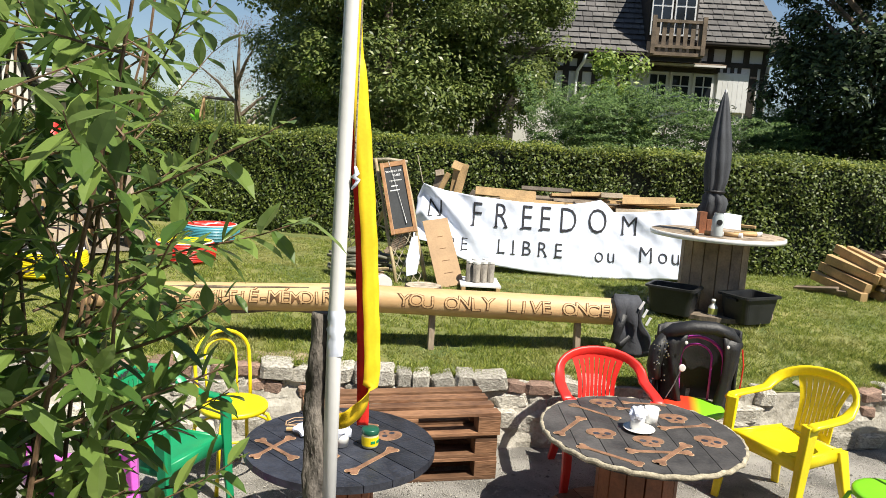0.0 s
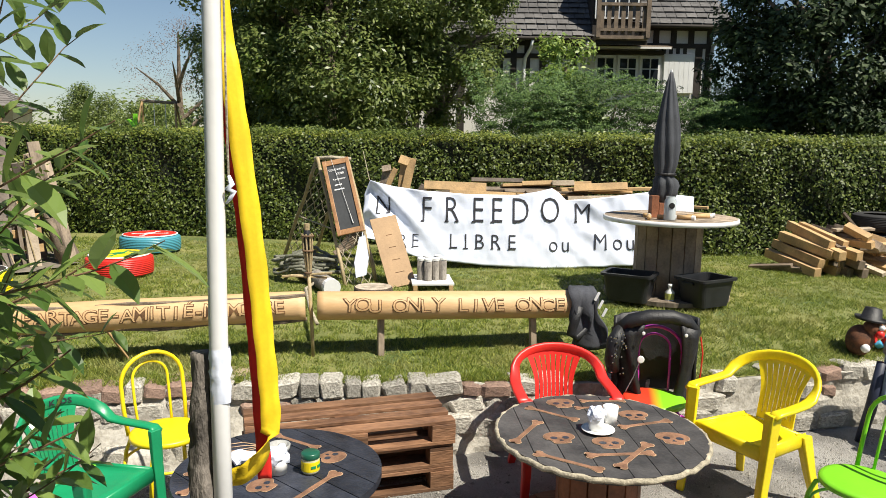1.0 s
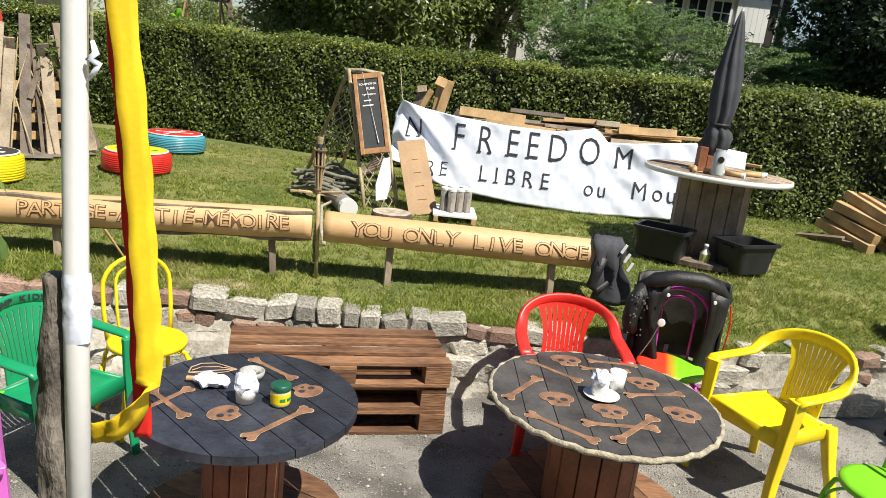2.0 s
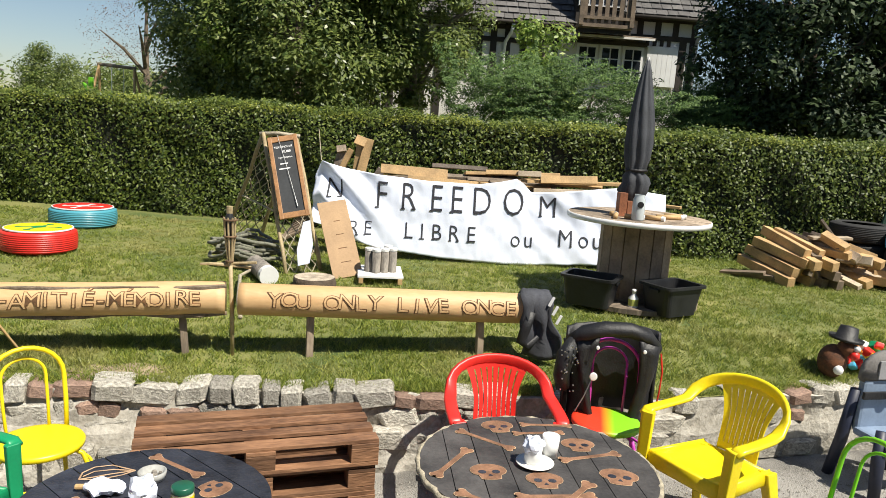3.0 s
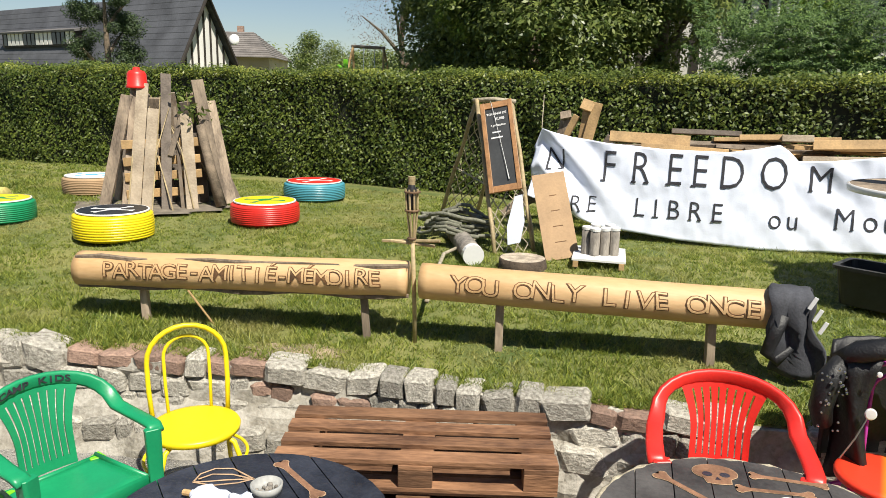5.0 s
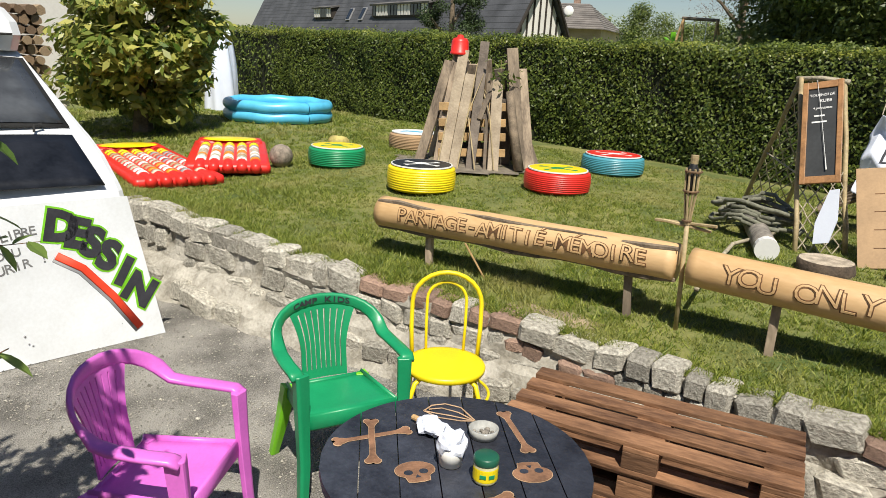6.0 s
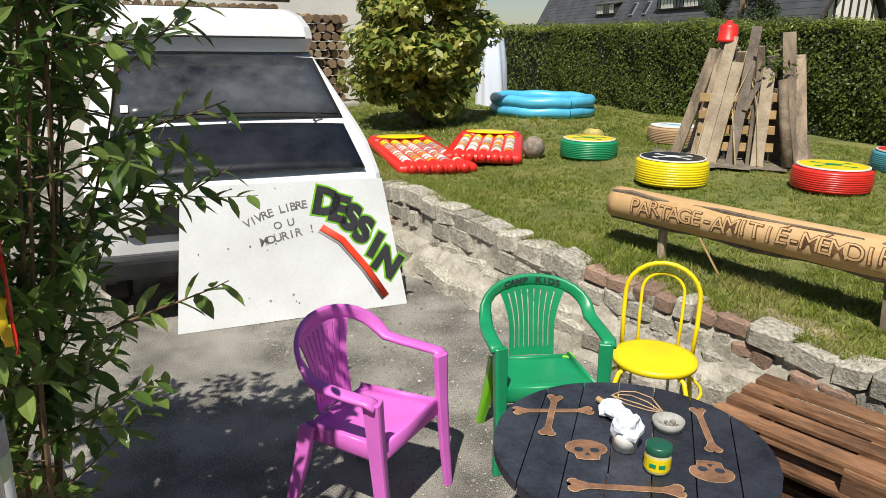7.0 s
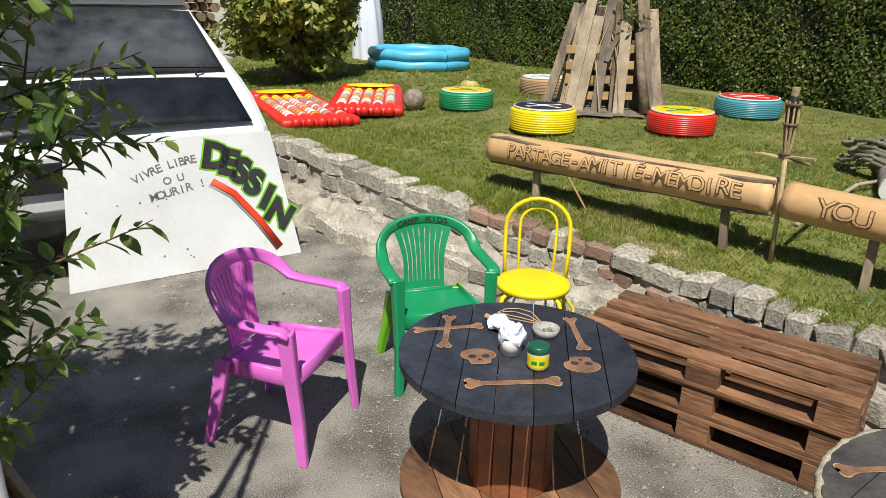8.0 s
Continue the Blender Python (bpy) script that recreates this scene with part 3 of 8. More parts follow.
for pts in ([(-0.314, 0.147), (-0.325, 0.2), (-0.3, 0.25), (-0.24, 0.275), (-0.134, 0.242)], [(-0.314, 0.147), (-0.27, 0.17), (-0.22, 0.2), (-0.134, 0.242)], [(-0.31, 0.17), (-0.285, 0.215), (-0.22, 0.24), (-0.15, 0.24)], [(-0.314, 0.147), (-0.241, 0.154), (-0.17, 0.2), (-0.134, 0.242)]):
    bm = bmesh.new()
    tube(bm, [(x, y, 0.6115) for x, y in pts], 0.0016, 6, 2.2, (1, -0.6, 0))
    part("hat_outline", bm, "outline", t1)
t2 = reel_table(pose(1.075, 3.68, 0), "round dark cable-reel table with brown skulls and rope edge", 0.525, 0.61, 0.2, 5, surface("grey_black_top", (0.075, 0.07, 0.068), 0.6, 0.5, 6, 60, 0.25, other=(0.035, 0.033, 0.033), objrand=0.2), "wood_red", 8, 0.5, "wood_pallet", "rope")
for kind, x, y, a, s in (("skull", -0.145, 0.38, 12, 0.95), ("skull", -0.225, -0.1, 8, 0.95), ("skull", 0.01, -0.15, 2, 0.95), ("skull", 0.345, -0.08, -8, 1.0), ("skull", 0.225, 0.22, 5, 0.95), ("bone", -0.38, -0.03, 61, 1.25), ("bone", -0.225, -0.37, -31, 1.3),
                         ("bone", 0.035, -0.28, 7, 1.3), ("bone", 0.1, -0.29, 53, 1.35), ("bone", -0.22, 0.22, -35, 1.2), ("bone", 0.1, 0.43, 4, 1.0), ("bone", 0.255, 0.1, 20, 1.2), ("bone", 0.05, 0.33, 10, 1.0)):
    drawing(t2, kind, x, y, 0.6115 + (0.002 if a == 53 else 0), a, s)
spool = reel_table(pose(2.33, 6.85, lawn(2.33, 6.85) - 0.01), "large weathered cable-reel table with white rim on the lawn", 0.6, 0.745, 0.29, 30, "wood_grey", "drum_wood", 8, 0.57, "wood_grey", None, 16)
bm = bmesh.new()
lathe(bm, [(0.594, 0.703), (0.606, 0.705), (0.609, 0.725), (0.606, 0.744), (0.594, 0.7465)], 64)
part("rim", bm, "white_paint", spool, "white painted rim", True)


# ---- pallets ----
def pallet(m, dark):
    root = thing("pallet", m, "dark-stained wooden pallet lying in a stack by the wall", "pallet", "stacked pallets")
    for k, w in enumerate((0.088, 0.08, 0.085, 0.095)):
        bm = bmesh.new()
        box(bm, (1.2, w, 0.022), pose(0, -0.205 + k * 0.137, 0.133, 0, 0, rnd.uniform(-0.3, 0.3)), 0.003)
        part("board", bm, "wood_pallet", root)
    for x in (-0.5275, 0, 0.5275):
        bm = bmesh.new()
        box(bm, (0.145, 0.51, 0.022), pose(x, 0, 0.111), 0.003)
        part("board", bm, "wood_pallet", root)
        for y in (-0.205, 0, 0.205):
            bm = bmesh.new()
            box(bm, (0.145, 0.1 if y else 0.145, 0.078), pose(x, y, 0.061), 0.004)
            part("block", bm, "wood_pallet", root)
    for y in (-0.205, 0, 0.205):
        bm = bmesh.new()
        box(bm, (1.2, 0.1, 0.022), pose(0, y, 0.011), 0.003)
        part("board", bm, "wood_pallet", root)
    return root


PAL = (-0.315, 4.285)
p0 = pallet(pose(PAL[0], PAL[1], 0.0, 0, 0, 17.5), 0)
for k in (1, 2):
    copy_thing(p0, pose(PAL[0] + rnd.uniform(-0.012, 0.012), PAL[1] + rnd.uniform(-0.012, 0.012), 0.1445 * k, 0, 0, 17.5 + rnd.uniform(-1, 1)))


# ---- chairs ----
def armchair(m, mat, label, slat_gap=0.006):
    """A one-piece plastic garden chair, facing -y."""
    root = thing("garden_chair", m, label, "chair", "plastic garden chairs")
    # seat with a rolled front and a slight dish
    bm = bmesh.new()
    g = []
    for i in range(9):
        row = []
        for j in range(9):
            u, v = i / 8 * 2 - 1, j / 8
            wd = 0.235 - 0.035 * v
            z = 0.43 - 0.02 * (1 - u * u) * math.sin(v * math.pi) - 0.015 * v - (0.03 if j == 0 else 0)
            row.append((u * wd, -0.235 + v * 0.44, z))
        g.append(row)
    top = [[bm.verts.new(c) for c in row] for row in g]
    bot = [[bm.verts.new((x, y, z - 0.014)) for x, y, z in row] for row in g]
    for i in range(8):
        for j in range(8):
            bm.faces.new((top[i][j], top[i + 1][j], top[i + 1][j + 1], top[i][j + 1]))
            bm.faces.new((bot[i][j], bot[i][j + 1], bot[i + 1][j + 1], bot[i + 1][j]))
    ring = [(i, 0) for i in range(9)] + [(8, j) for j in range(1, 9)] + [(i, 8) for i in range(7, -1, -1)] + [(0, j) for j in range(7, 0, -1)]
    for (a, b), (c, d) in zip(ring, ring[1:] + ring[:1]):
        bm.faces.new((top[a][b], bot[a][b], bot[c][d], top[c][d]))
    part("seat", bm, mat, root, smooth=True)
    bm = bmesh.new()
    for (a, b) in (((-0.22, -0.225, 0.4), (0.22, -0.225, 0.4)), ((-0.225, -0.22, 0.4), (-0.2, 0.2, 0.39)), ((0.225, -0.22, 0.4), (0.2, 0.2, 0.39)), ((-0.2, 0.19, 0.38), (0.2, 0.19, 0.38))):
        tube(bm, [a, b], 0.013, 8, 3.4, (0, 0, 1))
    part("apron", bm, mat, root, smooth=True)
    # one band: arm, arch, arm
    band = [(-0.27, -0.235, 0.63), (-0.278, -0.2, 0.648), (-0.282, -0.1, 0.65), (-0.28, 0.03, 0.655)]
    for k in range(15):
        a = math.pi - k * math.pi / 14
        band.append((0.272 * math.cos(a), 0.1 + 0.2 * math.sin(a) ** 0.8, 0.665 + 0.15 * math.sin(a) ** 0.75))
    band += [(-x, y, z) for x, y, z in reversed(band[:4])]
    bm = bmesh.new()
    rings = []
    for i, p in enumerate(band):
        p = Vector(p)
        d = (Vector(band[min(i + 1, len(band) - 1)]) - Vector(band[max(i - 1, 0)])).normalized()
        k = min(1, max(0, (p.z - 0.66) / 0.12))
        flat = Vector((1 if p.x < 0 else -1, 0, 0)).lerp(Vector((0, 0.1, -1)), k)
        flat = (flat - d * flat.dot(d)).normalized()
        n = d.cross(flat)
        w, t = 0.066 - 0.006 * k, 0.012
        rings.append([bm.verts.new(p + flat * a * w * 0.5 + n * b * t) for a, b in ((-1, -0.6), (-0.6, -1), (0.6, -1), (1, -0.6), (1, 0.6), (0.6, 1), (-0.6, 1), (-1, 0.6))])
    for r0, r1 in zip(rings, rings[1:]):
        for k in range(8):
            bm.faces.new((r0[k], r1[k], r1[(k + 1) % 8], r0[(k + 1) % 8]))
    bm.faces.new(rings[0])
    bm.faces.new(list(reversed(rings[-1])))
    bmesh.ops.recalc_face_normals(bm, faces=bm.faces[:])
    part("arm_band", bm, mat, root, smooth=True)
    # back panel: a fan of slats that runs up into the arch
    def back(u, v):
        w = 0.12 + 0.06 * max(0.0, (v - 0.4) / 0.6) ** 1.7
        c = math.sqrt(1 - (u * 0.18 / 0.272) ** 2)
        zt, yt = 0.655 + 0.15 * c ** 0.75, 0.1 + 0.2 * c ** 0.8
        return Vector((u * w, 0.2 + (yt - 0.2) * v + 0.012 * (1 - u * u) * (1 - v), 0.42 + (zt - 0.42) * v))

    def strip(name, u0, u1, v0, v1, nu, nv, thick):
        bm = bmesh.new()
        lo, hi = [], []
        for i in range(nu + 1):
            col = [back(u0 + (u1 - u0) * i / nu, v0 + (v1 - v0) * j / nv) for j in range(nv + 1)]
            lo.append([bm.verts.new(q) for q in col])
            hi.append([bm.verts.new(q + Vector((0, thick, 0))) for q in col])
        for i in range(nu):
            for j in range(nv):
                bm.faces.new((lo[i][j], lo[i + 1][j], lo[i + 1][j + 1], lo[i][j + 1]))
                bm.faces.new((hi[i][j], hi[i][j + 1], hi[i + 1][j + 1], hi[i + 1][j]))
        for i in range(nu):
            for j in (0, nv):
                bm.faces.new((lo[i][j], hi[i][j], hi[i + 1][j], lo[i + 1][j]))
        for j in range(nv):
            for i in (0, nu):
                bm.faces.new((lo[i][j], hi[i][j], hi[i][j + 1], lo[i][j + 1]))
        bmesh.ops.recalc_face_normals(bm, faces=bm.faces[:])
        part(name, bm, mat, root)
    for k in range(7):
        c = (-1 + (2 * k + 1) / 7) * 0.76
        strip("slat", c - 0.085, c + 0.085, 0.1, 0.9, 1, 8, 0.008)
    strip("back_rail", -1.0, 1.0, 0.0, 0.105, 8, 1, 0.012)
    strip("back_rail", -1.0, 1.0, 0.895, 1.0, 8, 1, 0.012)
    for sx in (-1, 1):
        strip("back_stile", sx * 0.79, sx * 1.0, 0.1, 0.9, 2, 8, 0.011)
    for sx in (-1, 1):
        for pts in ([(sx * 0.275, -0.21, 0.645), (sx * 0.268, -0.225, 0.45), (sx * 0.262, -0.25, 0.2), (sx * 0.27, -0.27, 0.0)], [(sx * 0.215, 0.19, 0.42), (sx * 0.235, 0.235, 0.2), (sx * 0.26, 0.285, 0.0)]):
            bm = bmesh.new()
            n = len(pts)
            rings = []
            for i, p in enumerate(pts):
                w = 0.04 - 0.016 * (i / (n - 1))
                x, y, z = p
                rings.append([bm.verts.new(c) for c in ((x + sx * 0.012, y - w, z), (x + sx * 0.012, y + w, z), (x + sx * 0.003, y + w * 0.8, z), (x - sx * w * 1.2, y + w * 0.2 * (1 if y < 0 else 1), z), (x - sx * w * 1.4, y - w * 0.6, z), (x - sx * 0.004, y - w * 1.1, z))])
            for r0, r1 in zip(rings, rings[1:]):
                for k in range(6):
                    bm.faces.new((r0[k], r0[(k + 1) % 6], r1[(k + 1) % 6], r1[k]))
            bm.faces.new(rings[0])
            bm.faces.new(rings[-1])
            bmesh.ops.recalc_face_normals(bm, faces=bm.faces[:])
            bmesh.ops.bevel(bm, geom=[e for e in bm.edges], offset=0.003, segments=1, affect="EDGES")
            part("leg", bm, mat, root)
    return root


def bistro(m, frame_mat, seat_mat, label, seat_r=0.2, back_h=0.86):
    """A bent-tube cafe chair with a round seat and a double hoop, facing -y."""
    root = thing("cafe_chair", m, label, "chair", "metal cafe chairs")
    bm = bmesh.new()
    lathe(bm, [(0, 0.458), (seat_r * 0.85, 0.456), (seat_r * 0.97, 0.452), (seat_r, 0.442), (seat_r * 0.99, 0.425), (seat_r * 0.94, 0.42), (0, 0.42)], 40)
    part("seat", bm, seat_mat, root, smooth=True)
    for hw, top, r, name in ((0.175, back_h, 0.0115, "outer_hoop"), (0.1, back_h - 0.06, 0.008, "inner_hoop")):
        y0 = 0.12 if hw > 0.15 else 0.15
        pts = [(-hw * 0.95, y0, 0.43), (-hw, y0 + 0.03, 0.58), (-hw, y0 + 0.05, top - hw * 0.9)]
        for k in range(1, 12):
            a = math.pi - k * math.pi / 12
            pts.append((hw * math.cos(a), y0 + 0.05 + 0.015 * math.sin(a), top - hw * 0.9 + hw * 0.9 * math.sin(a)))
        pts += [(-x, y, z) for x, y, z in reversed(pts[:3])]
        bm = bmesh.new()
        tube(bm, pts, r, 10, side=(0, 1, 0))
        part(name, bm, frame_mat, root, smooth=True)
    for sx in (-1, 1):
        for sy in (-1, 1):
            bm = bmesh.new()
            tube(bm, [(sx * 0.1, sy * 0.1, 0.425), (sx * 0.145, sy * 0.145, 0.40), (sx * 0.165, sy * 0.165, 0.33), (sx * 0.195, sy * 0.2, 0.0)], 0.0115, 10)
            part("leg", bm, frame_mat, root, smooth=True)
    bm = bmesh.new()
    tube(bm, [(0.163 * 1.38 * math.cos(k * math.tau / 40), 0.163 * 1.38 * math.sin(k * math.tau / 40), 0.3) for k in range(41)], 0.008, 8, caps=False)
    part("ring_stretcher", bm, frame_mat, root, smooth=True)
    return root


armchair(pose(-1.335, 2.555, 0, 0, 0, 128) @ Matrix.Diagonal((0.94, 0.86, 0.955, 1)), "pink", "bright pink plastic garden armchair on the tarmac")
green = armchair(pose(-1.435, 3.425, 0, 0, 0, 74) @ Matrix.Diagonal((0.93, 0.84, 0.935, 1)), "green", "dark green plastic garden armchair with pen lettering")
for c in green.children:
    if c.name.startswith("leg") and max(v.co.y for v in c.data.vertices) > 0.1:
        c.data.materials[0] = M["lime"]
        c["label"] = "lime green leg"
red = armchair(pose(0.98, 4.34, 0, 0, 0, 4) @ Matrix.Diagonal((1, 1, 0.95, 1)), "red", "bright red plastic garden armchair against the table")
yel = armchair(pose(2.08, 4.2, 0, 0, 0, -58), "yellow", "bright yellow plastic garden armchair beside the reel table")
bistro(pose(-1.265, 3.95, 0, 0, 0, 46), "yellow", "yellow", "bright yellow metal cafe chair with a round seat")
bistro(pose(2.33, 3.5, 0, 0, 0, -75), "lime", "lime", "lime green metal cafe chair with a round seat")
two_tone = surface("red_lime_paint", (0.72, 0.05, 0.02), 0.4, 0.1, 5, 70, 0.05)
tt_ = two_tone.node_tree
tb = tt_.nodes["Principled BSDF"]
tc, sx_, rp = tt_.nodes.new("ShaderNodeTexCoord"), tt_.nodes.new("ShaderNodeSeparateXYZ"), tt_.nodes.new("ShaderNodeValToRGB")
tt_.links.new(tc.outputs["Generated"], sx_.inputs[0])
tt_.links.new(sx_.outputs["X"], rp.inputs[0])
rp.color_ramp.elements[0].position, rp.color_ramp.elements[1].position = 0.42, 0.62
rp.color_ramp.elements[0].color, rp.color_ramp.elements[1].color = (0.75, 0.05, 0.02, 1), (0.22, 0.6, 0.02, 1)
tt_.links.new(rp.outputs[0], tb.inputs["Base Color"])
bistro(pose(1.62, 4.62, 0, 0, 0, -12), "purple", two_tone, "purple cafe chair with a red and lime seat", 0.2, 0.88)

# ---- things on the lawn ----
def on_lawn(x, y, turn=0.0, up=0.0):
    return pose(x, y, lawn(x, y) + up, 0, 0, turn)


def tyre(x, y, r, mat, lid, drawing_mat, label, turn=0.0, z=None, h=0.2):
    root = thing("tyre_seat", on_lawn(x, y, turn) if z is None else pose(x, y, z, 0, 0, turn), label, "tyre", "painted tyres")
    bm = bmesh.new()
    prof = [(r * 0.62, 0.0), (r * 0.85, 0.0), (r * 0.95, 0.02)]
    for k in range(9):
        zz, rr = 0.028 + (h - 0.056) * k / 8, r * (0.98 + 0.02 * math.sin(k / 8 * math.pi))
        prof += [(rr, zz - 0.007), (rr, zz + 0.007), (rr - 0.0035, zz + 0.0085), (rr - 0.0035, zz + 0.0095)]
    prof += [(r * 0.95, h - 0.015), (r * 0.86, h), (r * 0.8, h + 0.003), (r * 0.62, h - 0.01)]
    lathe(bm, prof, 40)
    part("casing", bm, mat, root, smooth=True)
    if lid:
        bm = bmesh.new()
        lathe(bm, [(0, h + 0.012), (r * 0.86, h + 0.012), (r * 0.88, h + 0.006), (r * 0.86, h - 0.002), (0, h - 0.004)], 40)
        part("lid", bm, lid, root, "painted round lid")
        bm = bmesh.new()
        lathe(bm, [(r * 0.86, h + 0.0135), (r * 0.895, h + 0.0125), (r * 0.9, h + 0.003), (r * 0.885, h)], 40)
        part("lid_edge", bm, "white_paint", root)
        for a in (35, -35):
            bm = bmesh.new()
            slab(bm, bone(r * 1.15, r * 0.07), h + 0.0125, h + 0.014, pose(0, 0, 0, 0, 0, a))
            part("bone_drawing", bm, drawing_mat, root)
        bm = bmesh.new()
        slab(bm, [(r * 0.2 * math.cos(k * math.tau / 16), r * 0.16 * math.sin(k * math.tau / 16) + 0.01) for k in range(16)], h + 0.014, h + 0.0155)
        part("skull_drawing", bm, drawing_mat, root)
    return root


tyre(-3.88, 6.24, 0.325, "yellow", "dark", "white_paint", "yellow-painted tyre with a black skull-and-bones lid", 45, None, 0.23)
tyre(-3.02, 7.22, 0.32, "red", "yellow", "green", "red-painted tyre with a yellow lid on the lawn", 50)
tyre(-3.33, 8.7, 0.35, "blue", "red", "white_paint", "blue-green painted tyre with a red lid", 50)
tyre(-5.3, 6.32, 0.31, "green", "yellow", "green", "green-painted tyre with a yellow lid on grass", 40)
tyre(-5.62, 7.75, 0.31, "card", "white_plastic", "sky", "tan-painted tyre with a white and blue lid", 40)
for k, (dx, mt, lb) in enumerate(((0, "rubber", "bare black tyre at the bottom of a stack"), (0.03, "rubber", "bare black tyre lying in a stack"), (0.02, "sky", "blue-painted tyre on top of a stack"))):
    tyre(5.6 + dx, 7.95, 0.33, mt, None, None, lb, 0, lawn(5.6, 7.95) + 0.2 * k)
tyre(5.3, 8.5, 0.33, "rubber", None, None, "bare black tyre leaning by the hedge", 0, lawn(5.3, 8.5) + 0.42)
tyre(5.3, 8.5, 0.33, "rubber", None, None, "bare black tyre under another by the hedge", 0, lawn(5.3, 8.5) + 0.21)
tyre(5.3, 8.5, 0.33, "rubber", None, None, "bare black tyre flat on the grass", 0, lawn(5.3, 8.5))

# plank pyramid with a red bucket
fire = thing("bonfire_stack", on_lawn(-4.46, 7.56) @ Matrix(((1, 0, -0.08, 0), (0, 1, -0.06, 0), (0, 0, 0.93, 0), (0, 0, 0, 1))), "tall cone of weathered planks stacked for a bonfire", "wood stack")
rf = random.Random(4)


def lean_plank(root, a, b, w, t, mat, name="plank", roll=0.0):
    a, b = Vector(a), Vector(b)
    d = b - a
    bm = bmesh.new()
    box(bm, (w, t, d.length), None, 0.004)
    for v in bm.verts:
        v.co.x += 0.006 * noise.noise(v.co * 3 + a)
    bmesh.ops.transform(bm, matrix=Matrix.Translation((a + b) / 2) @ d.to_track_quat("Z", "Y").to_matrix().to_4x4() @ Matrix.Rotation(roll, 4, "Z"), verts=bm.verts[:])
    return part(name, bm, mat, root)


def face_plank(root, a, b, w, t, mat, facing, name="plank"):
    """A plank from a to b with its broad face turned to one side."""
    a, b = Vector(a), Vector(b)
    Z = (b - a).normalized()
    X = Z.cross(Vector(facing)).normalized()
    bm = bmesh.new()
    box(bm, (w, t, (b - a).length), None, 0.004)
    for v in bm.verts:
        v.co.x += 0.008 * noise.noise(v.co * 3 + a)
    m = Matrix((X, Z.cross(X), Z)).transposed().to_4x4()
    m.translation = (a + b) / 2
    bmesh.ops.transform(bm, matrix=m, verts=bm.verts[:])
    return part(name, bm, mat, root)


FU, FV = Vector((0.8, 0.6, 0)), Vector((0.6, -0.8, 0))
M["wood_pale"] = surface("silvered_planks", (0.46, 0.38, 0.28), 0.85, 0.35, 5, 50, 0.4, other=(0.28, 0.22, 0.155), objrand=0.2)
M["wood_dark"] = surface("dark_weathered_plank", (0.2, 0.165, 0.135), 0.85, 0.4, 6, 50, 0.4, other=(0.1, 0.08, 0.065), objrand=0.15)


def cone(u0, v0, u1, v1, z, w, mat, tilt=0.0):
    face_plank(fire, FU * u0 + FV * v0 + Vector((0, 0, -0.03)), FU * u1 + FV * v1 + Vector((0, 0, z)), w, 0.03, mat, FV + FU * tilt)


for row in ((-0.58, 0.2, -0.24, 0.04, 1.19, 0.115, "wood_grey", -0.4), (-0.27, 0.44, -0.08, 0.05, 1.31, 0.115, "wood_pale", 0.0), (-0.15, 0.5, 0.0, 0.14, 1.04, 0.11, "wood_pale", 0.1),
            (0.04, 0.5, 0.15, 0.1, 1.4, 0.1, "wood_dark", 0.0), (0.28, 0.5, 0.3, 0.2, 0.98, 0.115, "wood_pale", 0.2), (0.56, 0.28, 0.44, 0.1, 1.33, 0.12, "wood_grey", 0.3),
            (0.66, 0.2, 0.54, 0.02, 1.1, 0.11, "wood_grey", 0.5), (0.72, 0.1, 0.6, 0.05, 0.36, 0.1, "wood_grey", 0.6), (0.19, 0.46, 0.2, 0.12, 1.05, 0.035, "wood_grey", 0.0), (-0.36, 0.3, -0.16, 0.02, 1.26, 0.09, "wood_grey", 0.2),
            (-0.5, -0.2, -0.2, -0.08, 1.1, 0.12, "wood_grey", -1.5), (-0.3, -0.45, -0.1, -0.12, 1.2, 0.12, "wood_dark", 0.0), (-0.05, -0.52, 0.0, -0.14, 1.15, 0.12, "wood_grey", 0.0), (0.2, -0.5, 0.15, -0.14, 1.2, 0.12, "wood_grey", 0.0), (0.45, -0.4, 0.3, -0.1, 1.1, 0.12, "wood_dark", 0.0), (0.62, -0.15, 0.4, -0.05, 1.2, 0.12, "wood_grey", 1.5)):
    cone(*row)
face_plank(fire, FU * 0.12 + FV * 0.36 + Vector((0, 0, 0.55)), FU * 0.26 + FV * 0.2 + Vector((0, 0, 0.95)), 0.05, 0.025, "wood_grey", FV)
for z in (0.16, 0.34, 0.5, 0.68):
    v = 0.3 - 0.12 * z
    face_plank(fire, FU * -0.33 + FV * v + Vector((0, 0, z)), FU * 0.4 + FV * v + Vector((0, 0, z)), 0.09, 0.025, "wood_new", FV, "pallet_board")
    face_plank(fire, FU * -0.33 - FV * 0.2 + Vector((0, 0, z)), FU * 0.4 - FV * 0.2 + Vector((0, 0, z)), 0.12, 0.025, "wood_dark", FV, "pallet_board")
for u in (-0.3, 0.04, 0.37):
    face_plank(fire, FU * u + FV * 0.03 + Vector((0, 0, -0.02)), FU * u + FV * 0.03 + Vector((0, 0, 0.76)), 0.14, 0.1, "wood_dark", FV, "pallet_block")
rt_ = np.random.RandomState(8)
tuft = np.array([0.36 * 0.8 + 0.2 * 0.6, 0.36 * 0.6 - 0.2 * 0.8, 1.02]) + rt_.normal(0, 0.07, (60, 3))
leaves("wilted_leaves", tuft, rt_.normal(0, 1, (60, 3)), rt_.uniform(0.03, 0.05, 60), "tree", 0.4, fire, 5, 0.1)
bm = bmesh.new()
